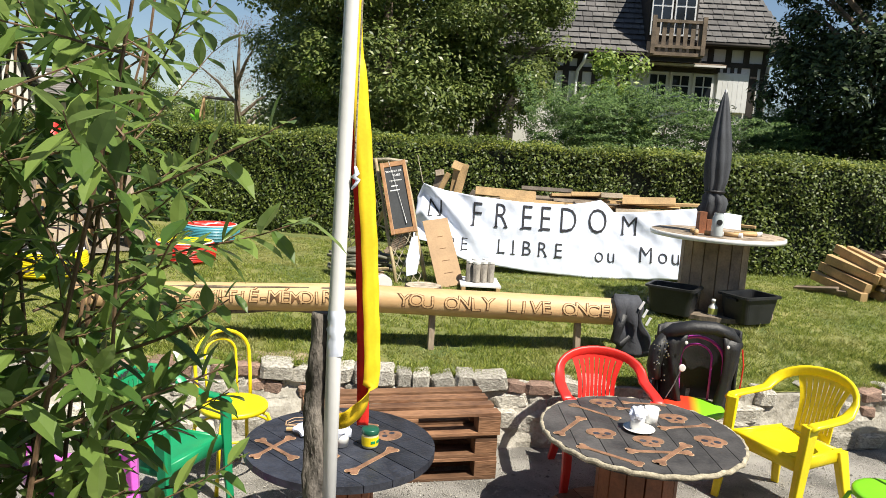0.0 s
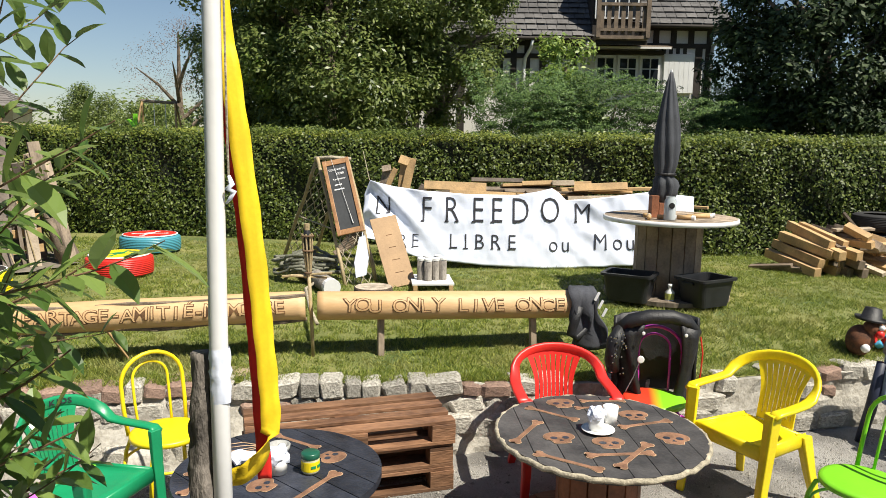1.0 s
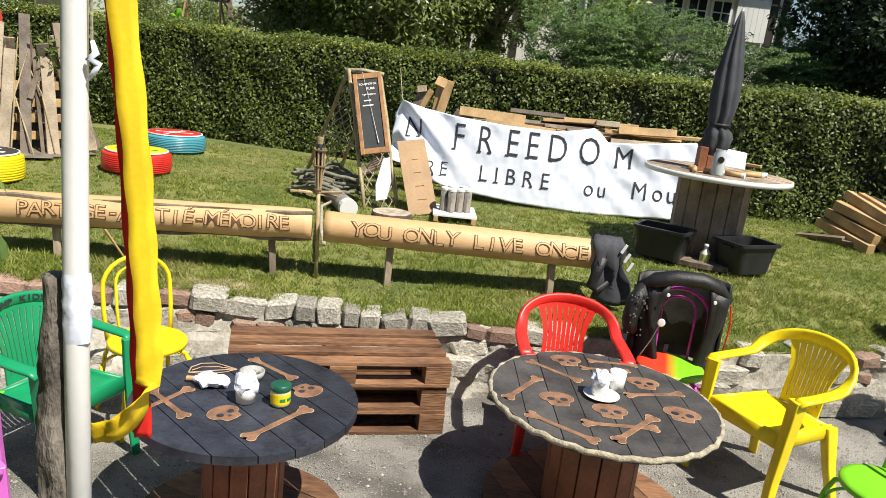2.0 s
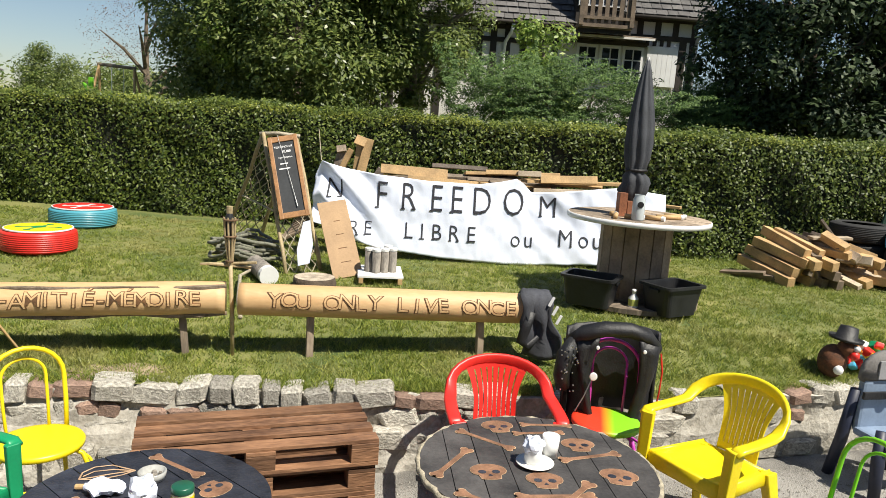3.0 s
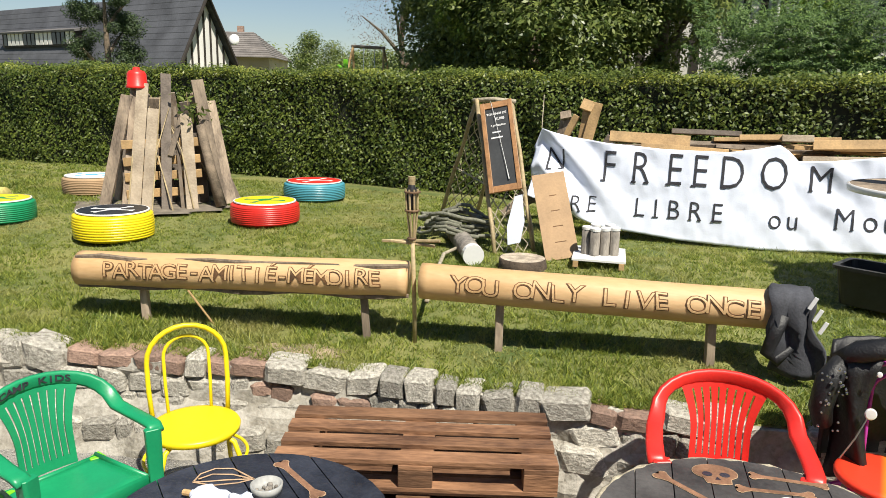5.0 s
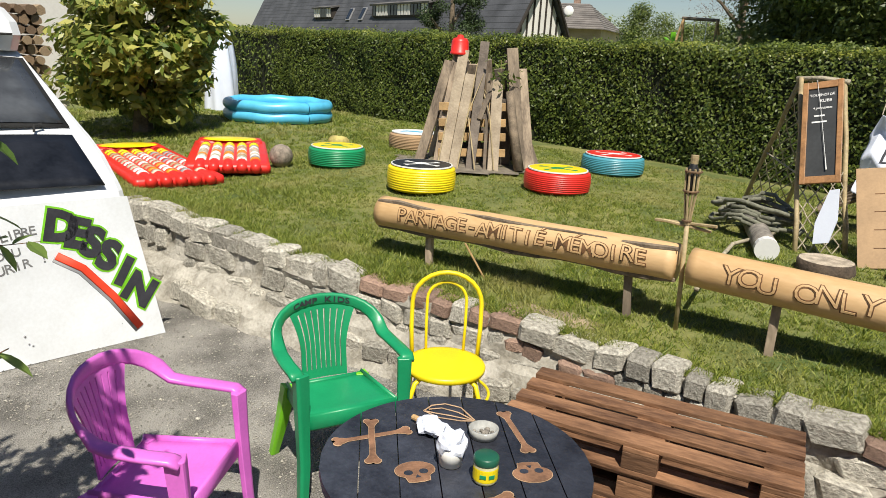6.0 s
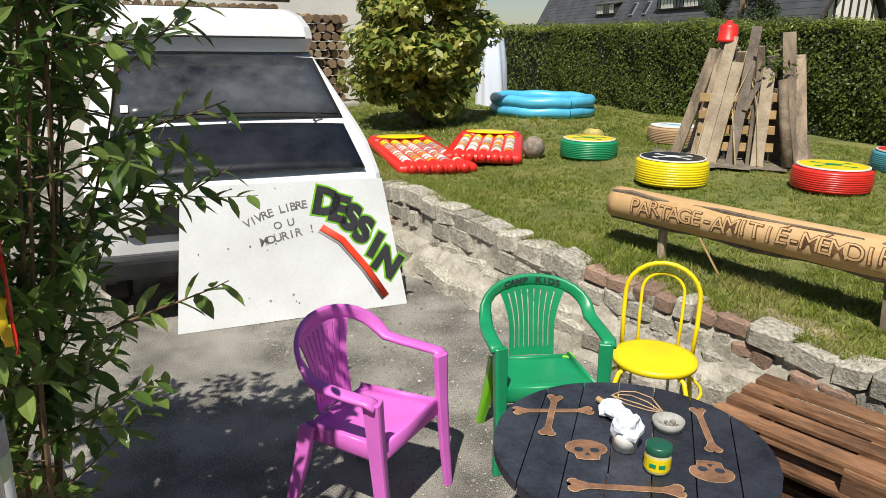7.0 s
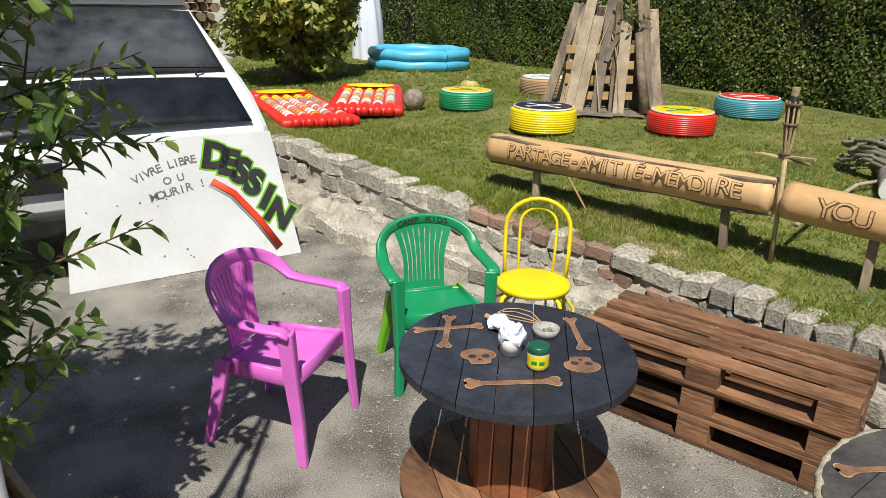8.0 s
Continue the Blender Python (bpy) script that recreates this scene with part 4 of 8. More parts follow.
tube(bm, [FU * 0.56 + FV * 0.44 + Vector((0, 0, -0.02)), FU * 0.49 + FV * 0.34 + Vector((0, 0, 0.4)), FU * 0.43 + FV * 0.22 + Vector((0, 0, 0.85))], [0.055, 0.05, 0.042], 10)
part("branch", bm, "bark", fire, "barked branch", True)
for k in range(9):
    a = rf.uniform(0, math.tau)
    bm = bmesh.new()
    tube(bm, [(0.6 * math.cos(a), 0.6 * math.sin(a), 0), (0.35 * math.cos(a) + rf.uniform(-0.1, 0.1), 0.35 * math.sin(a), 0.6), (0.1 * math.cos(a) + rf.uniform(-0.35, 0.35), 0.1 * math.sin(a), rf.uniform(1.0, 1.25))], [0.008, 0.007, 0.004], 6)
    part("twig", bm, "bamboo", fire)
bucket = thing("bucket", on_lawn(-4.62, 7.44, 0, 1.17), "upturned red plastic bucket on top of the planks", "bucket")
bm = bmesh.new()
lathe(bm, [(0.104, 0.0), (0.107, 0.01), (0.107, 0.022), (0.098, 0.03), (0.092, 0.14), (0.075, 0.168), (0.036, 0.18), (0.03, 0.205), (0.0, 0.21)], 28)
part("body", bm, "red", bucket, smooth=True)
bm = bmesh.new()
n0 = 40
vs = [(0, 0, 0.02)] + [((0.78 + 0.12 * math.sin(k * 2.3)) * math.cos(k * math.tau / n0), (0.78 + 0.12 * math.sin(k * 1.7)) * math.sin(k * math.tau / n0), 0.004) for k in range(n0)]
ash = new("bare_earth", mesh_of("bare_earth", vs, [(0, 1 + k, 1 + (k + 1) % n0) for k in range(n0)], surface("bare_earth", (0.2, 0.17, 0.13), 0.95, 0.3, 9, 60, 0.5)))
ash.matrix_basis = on_lawn(-4.5, 7.5)
tagged(ash, "patch of bare grey earth under the planks", "earth", kind="structure")

# paddling pool
pool = thing("paddling_pool", on_lawn(-9.0, 7.95), "light blue inflatable paddling pool with two rings", "pool")
for k in range(2):
    bm = bmesh.new()
    tube(bm, [(0.76 * math.cos(a * math.tau / 48), 0.76 * math.sin(a * math.tau / 48), 0.09 + 0.15 * k + 0.008 * math.sin(a)) for a in range(49)], 0.09, 14, caps=False)
    part("ring", bm, "sky", pool, smooth=True)
bm = bmesh.new()
lathe(bm, [(0, 0.1), (0.72, 0.1), (0.74, 0.01), (0, 0.005)], 40)
part("pool_base", bm, "sky", pool)


# air mattresses
def mattress(x, y, turn, L, label):
    root = thing("air_mattress", on_lawn(x, y, turn), label, "air mattress", "air mattresses")
    pick = random.Random(int(L * 100))
    for k in range(5):
        yy = -0.27 + k * 0.135
        bm = bmesh.new()
        tube(bm, [(-L / 2, yy, 0.06), (-L / 2 + 0.03, yy, 0.07), (0, yy, 0.075), (L / 2 - 0.34, yy, 0.07)], [0.03, 0.056, 0.06, 0.058], 12, 1.0)
        part("air_tube", bm, "red", root, smooth=True)
        for j in range(12):
            bm = bmesh.new()
            px = -L / 2 + 0.3 + j * (L - 0.75) / 12
            tube(bm, [(px, yy, 0.077), (px + 0.068, yy, 0.077)], 0.0605, 12)
            part("printed_band", bm, "yellow" if j > 9 else pick.choice(("white_plastic", "white_plastic", "card", "grey", "orange", "pale_print", "pale_print")), root, smooth=True)
    bm = bmesh.new()
    box(bm, (L - 0.1, 0.84, 0.1), pose(0, 0, 0.055), 0.045)
    part("base_layer", bm, "red", root, smooth=True)
    bm = bmesh.new()
    box(bm, (0.36, 0.76, 0.12), pose(L / 2 - 0.16, 0, 0.075), 0.05)
    part("headrest", bm, "red", root, smooth=True)
    bm = bmesh.new()
    lathe(bm, [(0, 0.012), (0.22, 0.006), (0.232, 0)], 28, pose(L / 2 - 0.2, 0, 0.137) @ Matrix.Diagonal((0.8, 1.35, 1, 1)))
    part("printed_disc", bm, "yellow", root, smooth=True)
    return root


mattress(-6.4, 4.74, 171, 2.2, "red inflatable air mattress printed with coloured bands")
mattress(-6.32, 5.6, 150, 1.95, "red inflatable air mattress with a yellow headrest print")
ball = thing("ball", on_lawn(-5.62, 5.82), "worn grey-brown football lying on the grass", "ball")
bm = bmesh.new()
bmesh.ops.create_icosphere(bm, subdivisions=3, radius=0.125, matrix=Matrix.Translation((0, 0, 0.12)))
for v in bm.verts:
    v.co += v.normal * 0.006 * noise.noise(v.co * 30)
part("skin", bm, surface("ball_skin", (0.3, 0.25, 0.2), 0.85, 0.4, 14, 60, 0.4), ball, smooth=True)
lump = thing("cut_log", on_lawn(-5.85, 6.75), "short pale yellow cut log lying on grass", "log")
bm = bmesh.new()
tube(bm, [(-0.09, 0, 0.1), (0.09, 0.02, 0.11)], [0.1, 0.09], 14)
part("wood", bm, surface("pale_wood", (0.55, 0.46, 0.15), 0.8, 0.3, 12, 60, 0.3), lump, smooth=True)

# white sheet hung on a stand
sheet = thing("covered_stand", on_lawn(-10.7, 7.9), "tall white sheet draped over a stand by the hedge", "sheet")
bm = bmesh.new()
rings = []
for i in range(9):
    z = i / 8 * 1.35
    r = 0.26 - 0.12 * (i / 8) ** 2
    rings.append([bm.verts.new((r * (1 + 0.16 * math.sin(6 * k * math.tau / 24 + i * 0.3)) * math.cos(k * math.tau / 24), r * (1 + 0.16 * math.sin(6 * k * math.tau / 24 + i * 0.3)) * math.sin(k * math.tau / 24), z)) for k in range(24)])
for r0, r1 in zip(rings, rings[1:]):
    for k in range(24):
        bm.faces.new((r0[k], r0[(k + 1) % 24], r1[(k + 1) % 24], r1[k]))
bm.faces.new(rings[-1])
part("drape", bm, "cloth_white", sheet, smooth=True)

# banner with its painted words
banner = thing("banner", pose(0, 0, 0), "long white bed-sheet banner with black painted words", "banner")
BX0, BX1, BY = -0.68, 2.98, 8.15


def sheet_top(x):
    return float(np.interp(x, [-0.68, -0.61, -0.34, 0.0, 0.5, 1.02, 1.25, 1.41, 1.49, 1.57, 1.84, 2.2, 2.5, 3.0], [1.46, 1.63, 1.56, 1.52, 1.49, 1.49, 1.53, 1.57, 1.52, 1.44, 1.46, 1.51, 1.55, 1.5]))


def sheet_low(x):
    return float(np.interp(x, [-0.68, -0.36, -0.23, 0.03, 0.67, 1.4, 2.02, 2.34, 3.0], [1.02, 0.95, 0.85, 0.775, 0.715, 0.695, 0.725, 0.75, 0.78]))


def fold(x, v):
    """How far the cloth stands out."""
    w = 0.012 * math.sin(x * 4.0 + v * 2) * (1 - v * 0.3) + 0.05 * math.exp(-((x + 0.5) * 2.2) ** 2) * math.sin(v * 11 + x * 12)
    w += 0.008 * math.sin(x * 19 + v * 15) * math.exp(-((x - 2.0) * 1.2) ** 2) + 0.018 * math.exp(-(((x - 1.75) * 0.7 + (v - 0.8)) * 6) ** 2) * max(0, min(1, (x - 1.3) * 4))
    return w + 0.012 * noise.noise(Vector((x * 6, v * 4, 1))) + 0.004 * noise.noise(Vector((x * 17, v * 9, 4)))


def on_sheet(x, v, up=0.0):
    a, b = sheet_low(x), sheet_top(x)
    return Vector((x, BY - 0.16 * (1 - v) + fold(x, v) - up, a + (b - a) * v))


vs, fs = [], []
NX, NV = 260, 40
for i in range(NX):
    for j in range(NV):
        vs.append(on_sheet(BX0 + (BX1 - BX0) * i / (NX - 1), j / (NV - 1)))
for i in range(NX - 1):
    for j in range(NV - 1):
        a = i * NV + j
        fs.append((a, a + NV, a + NV + 1, a + 1))
cloth = new("cloth", mesh_of("cloth", vs, fs, "cloth_white", True))
cloth.parent = banner
sol = cloth.modifiers.new("thickness", "SOLIDIFY")
sol.thickness = 0.003
SERIF = dict(M=0.38, I=0.08, L=0.2, B=0.24, D=0.28, E=0.22, F=0.2)
for text, x0, zc, h in (("N", (-0.46,), 1.37, 0.2), ("FREED", (0.02, 0.3, 0.59, 0.8, 1.06), 1.33, 0.29), ("O", (1.39,), 1.34, 0.29), ("M", (1.75,), 1.31, 0.22), ("RE", (-0.24, -0.1), 0.98, 0.15),
                       ("LIBRE", (0.32, 0.46, 0.61, 0.79, 0.97), 0.98, 0.17), ("ou", (1.43, 1.565), 0.965, 0.17), ("Mou", (1.95, 2.14, 2.28), 1.0, 0.18)):
    for i, ch in enumerate(text):
        cx = x0[i]

        def place(c, cx=cx, zc=zc, h=h):
            x = cx + c.x * (0.72 if h > 0.25 else 0.85)
            z = zc + c.y - h * 0.5
            a, b = sheet_low(x), sheet_top(x)
            v = (z - a) / (b - a)
            return on_sheet(x, v, 0.006 + c.z)
        letter = part("letter", words(ch, h, place, 0.001, 1.0, 0.006, -0.005 if h > 0.25 else -0.0028, i), "ink", banner, "black painted letter")
        if ch.isupper():
            for sx in (-1, 1):
                if (ch, sx) in (("F", 1), ("O", -1), ("O", 1), ("L", 1), ("D", 1), ("B", 1), ("E", 1)):
                    continue
                sb = bmesh.new()
                box(sb, (h * (0.16 if ch == "M" else 0.2), h * 0.06, 0.002), pose(sx * h * SERIF.get(ch, 0.26), h * 0.02, 0))
                bmesh.ops.subdivide_edges(sb, edges=sb.edges[:], cuts=1)
                for v in sb.verts:
                    v.co = place(v.co)
                part("serif", sb, "ink", letter)
for x, z in ((-0.62, 1.63),):
    bm = bmesh.new()
    tube(bm, [(x, BY, z), (x - 0.18, BY + 0.9, z + 0.3)], 0.004, 6)
    part("cord", bm, "rope", banner)

# timber heap behind the banner
heap = thing("timber_heap", pose(0.9, 8.75, lawn(0.9, 8.75)), "heap of sawn planks and pallet boards behind the banner", "timber")
for k in range(22):
    x = rf.uniform(-0.8, 2.0)
    lean_plank(heap, (x - rf.uniform(0.5, 0.75), rf.uniform(-0.35, 0.35), 0.04 + 0.038 * k), (x + rf.uniform(0.5, 0.7), rf.uniform(-0.35, 0.35), 0.04 + 0.038 * k + rf.uniform(-0.02, 0.03)), 0.11, 0.03, rf.choice(["wood_new", "wood_grey", "wood_new"]), "plank", rf.uniform(-0.3, 0.3))
HO = Vector((0.9, 8.75, lawn(0.9, 8.75)))
for a, b, w, mat in (((-0.3, 8.4, 1.2), (-0.16, 8.45, 1.87), 0.095, "wood_new"), ((-0.33, 8.47, 1.2), (-0.26, 8.47, 1.8), 0.075, "wood_new"), ((-0.31, 8.44, 1.865), (-0.2, 8.44, 1.825), 0.1, "wood_new"), ((-0.6, 8.45, 1.2), (-0.35, 8.45, 1.75), 0.06, "wood_new"),
                     ((-0.58, 8.49, 1.2), (-0.45, 8.49, 1.75), 0.09, "wood_grey"), ((-0.51, 8.46, 1.74), (-0.41, 8.46, 1.76), 0.07, "wood_grey"), ((-0.02, 8.35, 1.57), (0.69, 8.4, 1.55), 0.1, "wood_new"), ((0.27, 8.3, 1.485), (1.02, 8.3, 1.465), 0.075, "wood_new"),
                     ((0.52, 8.5, 1.63), (1.12, 8.5, 1.635), 0.045, "wood_dark"), ((1.1, 8.42, 1.6), (1.46, 8.42, 1.62), 0.05, "wood_new"), ((1.44, 8.38, 1.61), (1.69, 8.38, 1.62), 0.06, "wood_pale"), ((1.69, 8.4, 1.565), (2.3, 8.4, 1.595), 0.085, "wood_new"), ((1.61, 8.3, 1.45), (2.3, 8.3, 1.47), 0.05, "wood_pale"),
                     ((-0.1, 8.5, 1.42), (-0.02, 8.5, 1.56), 0.09, "wood_dark")):
    face_plank(heap, Vector(a) - HO, Vector(b) - HO, w, 0.035, mat, (0, -1, 0.35))
for k in range(14):
    x = rf.uniform(-0.7, 1.7)
    lean_plank(heap, (x - 0.5, rf.uniform(-0.45, 0.3), 0.72 + 0.012 * k), (x + rf.uniform(0.3, 0.6), rf.uniform(-0.3, 0.3), 0.72 + 0.012 * k + rf.uniform(-0.03, 0.04)), 0.11, 0.035, rf.choice(["wood_new", "wood_grey"]), "plank", rf.uniform(-0.3, 0.3))
for k in range(7):
    lean_plank(heap, (-2.0 + k * 0.02, -0.1 + 0.05 * k, 0.03 + k * 0.03), (-1.4, 0.1 - 0.05 * k, 0.35 + k * 0.04), 0.1, 0.03, "old_wood", "plank", 0.3)

# heap of squared timber by the tyres
pile = thing("timber_pile", on_lawn(4.72, 8.05) @ Matrix.Diagonal((0.88, 0.9, 0.95, 1)), "heap of squared pine offcuts on the lawn", "timber")
for k in range(4):
    for j in range(5 - k):
        sway = rf.uniform(-0.07, 0.07)
        lean_plank(pile, (-0.86 + 0.135 * j + 0.07 * k + sway, 0.34 + rf.uniform(-0.08, 0.08), 0.17 + k * 0.115), (-0.62 + 0.14 * j + 0.07 * k - sway, -0.36 + rf.uniform(-0.12, 0.12), 0.058 + k * 0.1), 0.1, 0.1, "wood_new" if rf.random() < 0.8 else "old_wood", "beam", rf.uniform(-0.15, 0.15))
for k in range(46):
    u = rf.uniform(-0.4, 0.68)
    a = -1.25 + 0.7 * u + rf.uniform(-0.35, 0.35)
    L = rf.uniform(0.12, 0.3)
    top = 0.5 - 0.42 * abs(u - 0.0) ** 1.2
    c = Vector((u, rf.uniform(-0.22, 0.28), rf.uniform(0.06, max(0.12, top))))
    d = Vector((math.cos(a) * L, math.sin(a) * L, rf.uniform(-0.06, 0.02)))
    sz = rf.choice([(0.09, 0.09), (0.08, 0.08), (0.11, 0.035), (0.07, 0.05)])
    lean_plank(pile, c - d, c + d, sz[0], sz[1], rf.choice(["wood_new", "wood_new", "wood_pale", "wood_grey", "old_wood"]), "offcut", rf.uniform(-0.6, 0.6))
lean_plank(pile, (0.55, 0.1, 0.05), (0.1, 0.45, 0.66), 0.1, 0.03, "wood_grey", "offcut", 0.4)
lean_plank(pile, (-0.25, 0.0, 0.5), (0.35, 0.2, 0.5), 0.09, 0.03, "wood_pale", "offcut", 0.1)
for k in range(4):
    lean_plank(pile, (-1.15 + 0.09 * k, 0.25 - 0.06 * k, 0.02), (-0.8 + 0.08 * k, -0.15 - 0.07 * k, 0.1 - 0.02 * k), 0.08, 0.03, "old_wood", "offcut", 0.2)

# green board with faded letters
gboard = thing("sign_board", pose(6.15, 8.75, lawn(6.15, 8.75) + 0.55, 14, 0, 2), "faded green plank sign with white painted letters", "sign")
for k in range(5):
    bm = bmesh.new()
    box(bm, (1.0, 0.025, 0.125), pose(0, 0, 0.065 + k * 0.13, 0, rf.uniform(-1, 1), 0), 0.004)
    part("board", bm, surface("green_board" + str(k), (0.06, 0.12, 0.085), 0.8, 0.4, 6, 50, 0.3), gboard)
for i, ch in enumerate("CA"):
    part("letter", words(ch, 0.24, lambda c, i=i: (-0.32 + 0.25 * i + c.x, -0.015 - c.z, 0.33 + c.y), 0.002, 1, 0.006, 0.006, i), "white_paint", gboard, "white painted letter")
for sx in (-0.4, 0.4):
    bm = bmesh.new()
    box(bm, (0.06, 0.04, 1.1), pose(sx, 0.04, 0.02), 0.004)
    part("batten", bm, "wood_grey", gboard)

# ---- A-frame with net, board and card ----
frame_stand = thing("net_frame", pose(0, 0, 0), "bamboo A-frame hung with knotted rope netting", "frame")
FA, FB = Vector((-1.1, 7.62, 1.86)), Vector((-0.78, 7.62, 1.88))
legs = [((-0.73, 7.05, lawn(-0.73, 7.05)), (-1.09, 7.6, 1.88)), ((-0.45, 7.25, lawn(-0.45, 7.25)), (-0.78, 7.62, 1.86)), ((-1.62, 8.15, lawn(-1.62, 8.15)), (-1.1, 7.62, 1.87)), ((-1.3, 8.3, lawn(-1.3, 8.3)), (-0.8, 7.64, 1.85))]
for a, b in legs:
    bm = bmesh.new()
    a, b = Vector(a), Vector(b)
    tube(bm, [a.lerp(b, k / 6) + Vector((0.006 * math.sin(k * 2), 0, 0)) for k in range(7)], [0.02 if k % 2 else 0.0175 for k in range(7)], 8)
    part("pole", bm, "bamboo", frame_stand, smooth=True)
bm = bmesh.new()
tube(bm, [(-1.13, 7.61, 1.87), (-0.95, 7.61, 1.885), (-0.75, 7.62, 1.87)], 0.02, 8)
part("ridge_pole", bm, "rope", frame_stand, smooth=True)


def net(p00, p10, p01, p11, nu, nv, r):
    bm = bmesh.new()
    q = lambda u, v: (Vector(p00).lerp(Vector(p10), u)).lerp(Vector(p01).lerp(Vector(p11), u), v) + Vector((0, 0.02 * math.sin(u * 7 + v * 5), 0))
    for k in range(-nv, nu):
        for s in (0, 1):
            pts = []
            for j in range(nv * 2 + 1):
                u = (k + j / 2) / nu
                u = u if s == 0 else 1 - u
                v = j / (nv * 2)
                if 0 <= u <= 1:
                    pts.append(q(u, v) + Vector((0.006 * math.sin(j * 3), 0, 0)))
            if len(pts) > 1:
                tube(bm, pts, r, 5)
    return bm


part("netting", net(legs[2][0], legs[3][0], legs[2][1], legs[3][1], 4, 9, 0.005), "rope", frame_stand)
part("netting", net(legs[0][0], legs[1][0], Vector(legs[0][0]).lerp(Vector(legs[0][1]), 0.48), Vector(legs[1][0]).lerp(Vector(legs[1][1]), 0.48), 4, 5, 0.005), "rope", frame_stand)
bm = bmesh.new()
tube(bm, [(-1.4, 7.93, 1.25), (-0.9, 7.35, 1.17)], 0.008, 6)
part("tie_rope", bm, "rope", frame_stand)
tl, tr, bl, br = Vector((-1.06, 7.5, 1.86)), Vector((-0.74, 7.52, 1.87)), Vector((-0.84, 7.14, 1.13)), Vector((-0.53, 7.2, 1.17))
Z = (tl - bl).normalized()
X = ((tr - tl) - Z * (tr - tl).dot(Z)).normalized()
Y = Z.cross(X)
bc = (tl + tr + bl + br) / 4
board = thing("chalkboard", Matrix.Translation(bc) @ Matrix((X, Y, Z)).transposed().to_4x4(), "framed black chalkboard with white chalk notes", "chalkboard")
W, H = 0.235, 0.76
bm = bmesh.new()
box(bm, (W, 0.012, H), pose(0, 0, 0), 0.002)
part("slate", bm, "chalk", board)
for sx, sz, w, h in ((-1, 0, 0.05, H + 0.06), (1, 0, 0.05, H + 0.06), (0, -1, W - 0.02, 0.055), (0, 1, W - 0.02, 0.055)):
    bm = bmesh.new()
    box(bm, (w * 0.75 if sx else w, 0.024, h), pose(sx * W / 2, -0.006 if sx else -0.004, sz * H / 2), 0.004)
    part("frame_bar", bm, surface("frame_wood" + str(sx) + str(sz), (0.38, 0.19, 0.075), 0.5, 0.3, 9, 60, 0.15), board)
for txt, h, zz, xx in (("TOURNOI DE", 0.02, 0.29, -0.005), ("KUBB", 0.024, 0.24, 0.02), ("4 participants", 0.017, 0.185, 0.0)):
    part("chalk_word", words(txt, h, lambda c, zz=zz, xx=xx: (c.x + xx, -0.0075 - c.z, c.y + zz), 0.0006, 1, 0.004, 0.0004), "white_paint", board)
for zz, w in ((0.13, 0.07), (0.08, 0.1)):
    bm = bmesh.new()
    box(bm, (w, 0.001, 0.012), pose(-0.02, -0.0075, zz))
    part("chalk_mark", bm, "white_paint", board)
bm = bmesh.new()
tube(bm, [(-0.04, -0.02, 0.42), (0.0, -0.025, 0.1), (0.03, -0.022, -0.2), (0.04, -0.02, -0.31)], [0.0015, 0.0015, 0.002, 0.005], 6)
part("chalk_cord", bm, "white_paint", board)
rag = thing("rag", pose(-0.58, 7.08, lawn(-0.6, 7.05)), "white rag hanging on the rope net", "cloth")
bm = bmesh.new()
slab(bm, [(-0.05, 0), (0.05, 0.03), (0.07, 0.2), (0.03, 0.42), (-0.03, 0.4), (-0.07, 0.15)], -0.006, 0.006, pose(0.0, 0.0, 0.08, 78, 0, 0))
part("cloth", bm, "cloth_white", rag)
ctl, ctr_, cbl = Vector((-0.54, 7.42, 1.3)), Vector((-0.3, 7.5, 1.36)), Vector((-0.29, 7.0, 0.64))
Z = (ctl - cbl).normalized()
X = ((ctr_ - ctl) - Z * (ctr_ - ctl).dot(Z)).normalized()
card = thing("wooden_board", Matrix.Translation(cbl) @ Matrix((X, Z.cross(X), Z)).transposed().to_4x4(), "brown chipboard panel leaning beside the chalkboard", "board")
bm = bmesh.new()
box(bm, (0.27, 0.014, 0.78), pose(0.13, 0, 0.39), 0.003)
part("panel", bm, "card", card)
for k in range(4):
    bm = bmesh.new()
    box(bm, (0.09 - 0.01 * k, 0.002, 0.006), pose(0.14, -0.008, 0.15 + 0.14 * k))
    part("printed_bar", bm, "carve", card)

# torch, rope, lying log, stump, crate of kubb pieces
torch = thing("garden_torch", on_lawn(-0.69, 5.19), "bamboo garden torch on a stake between the logs", "torch")
bm = bmesh.new()
tube(bm, [(0, 0, -0.03), (-0.01, 0, 0.3), (-0.025, 0, 0.62)], 0.013, 8)
part("stake", bm, "bamboo", torch, smooth=True)
for k in range(8):
    a = k * math.tau / 8
    bm = bmesh.new()
    tube(bm, [(-0.025 + 0.012 * math.cos(a), 0.012 * math.sin(a), 0.6), (-0.03 + 0.032 * math.cos(a), 0.032 * math.sin(a), 0.78), (-0.035 + 0.036 * math.cos(a), 0.036 * math.sin(a), 0.9)], 0.006, 6)
    part("cane", bm, "bamboo", torch)
for z, r in ((0.62, 0.022), (0.78, 0.038), (0.885, 0.042)):
    bm = bmesh.new()
    tube(bm, [(-0.03 + r * math.cos(k * math.tau / 16), r * math.sin(k * math.tau / 16), z) for k in range(17)], 0.006, 6, caps=False)
    part("binding", bm, "twig", torch)
bm = bmesh.new()
lathe(bm, [(0, 0.76), (0.026, 0.765), (0.028, 0.9), (0.02, 0.915), (0.018, 0.96), (0, 0.965)], 14, pose(-0.035, 0, 0))
part("oil_can", bm, "dark", torch, smooth=True)
bm = bmesh.new()
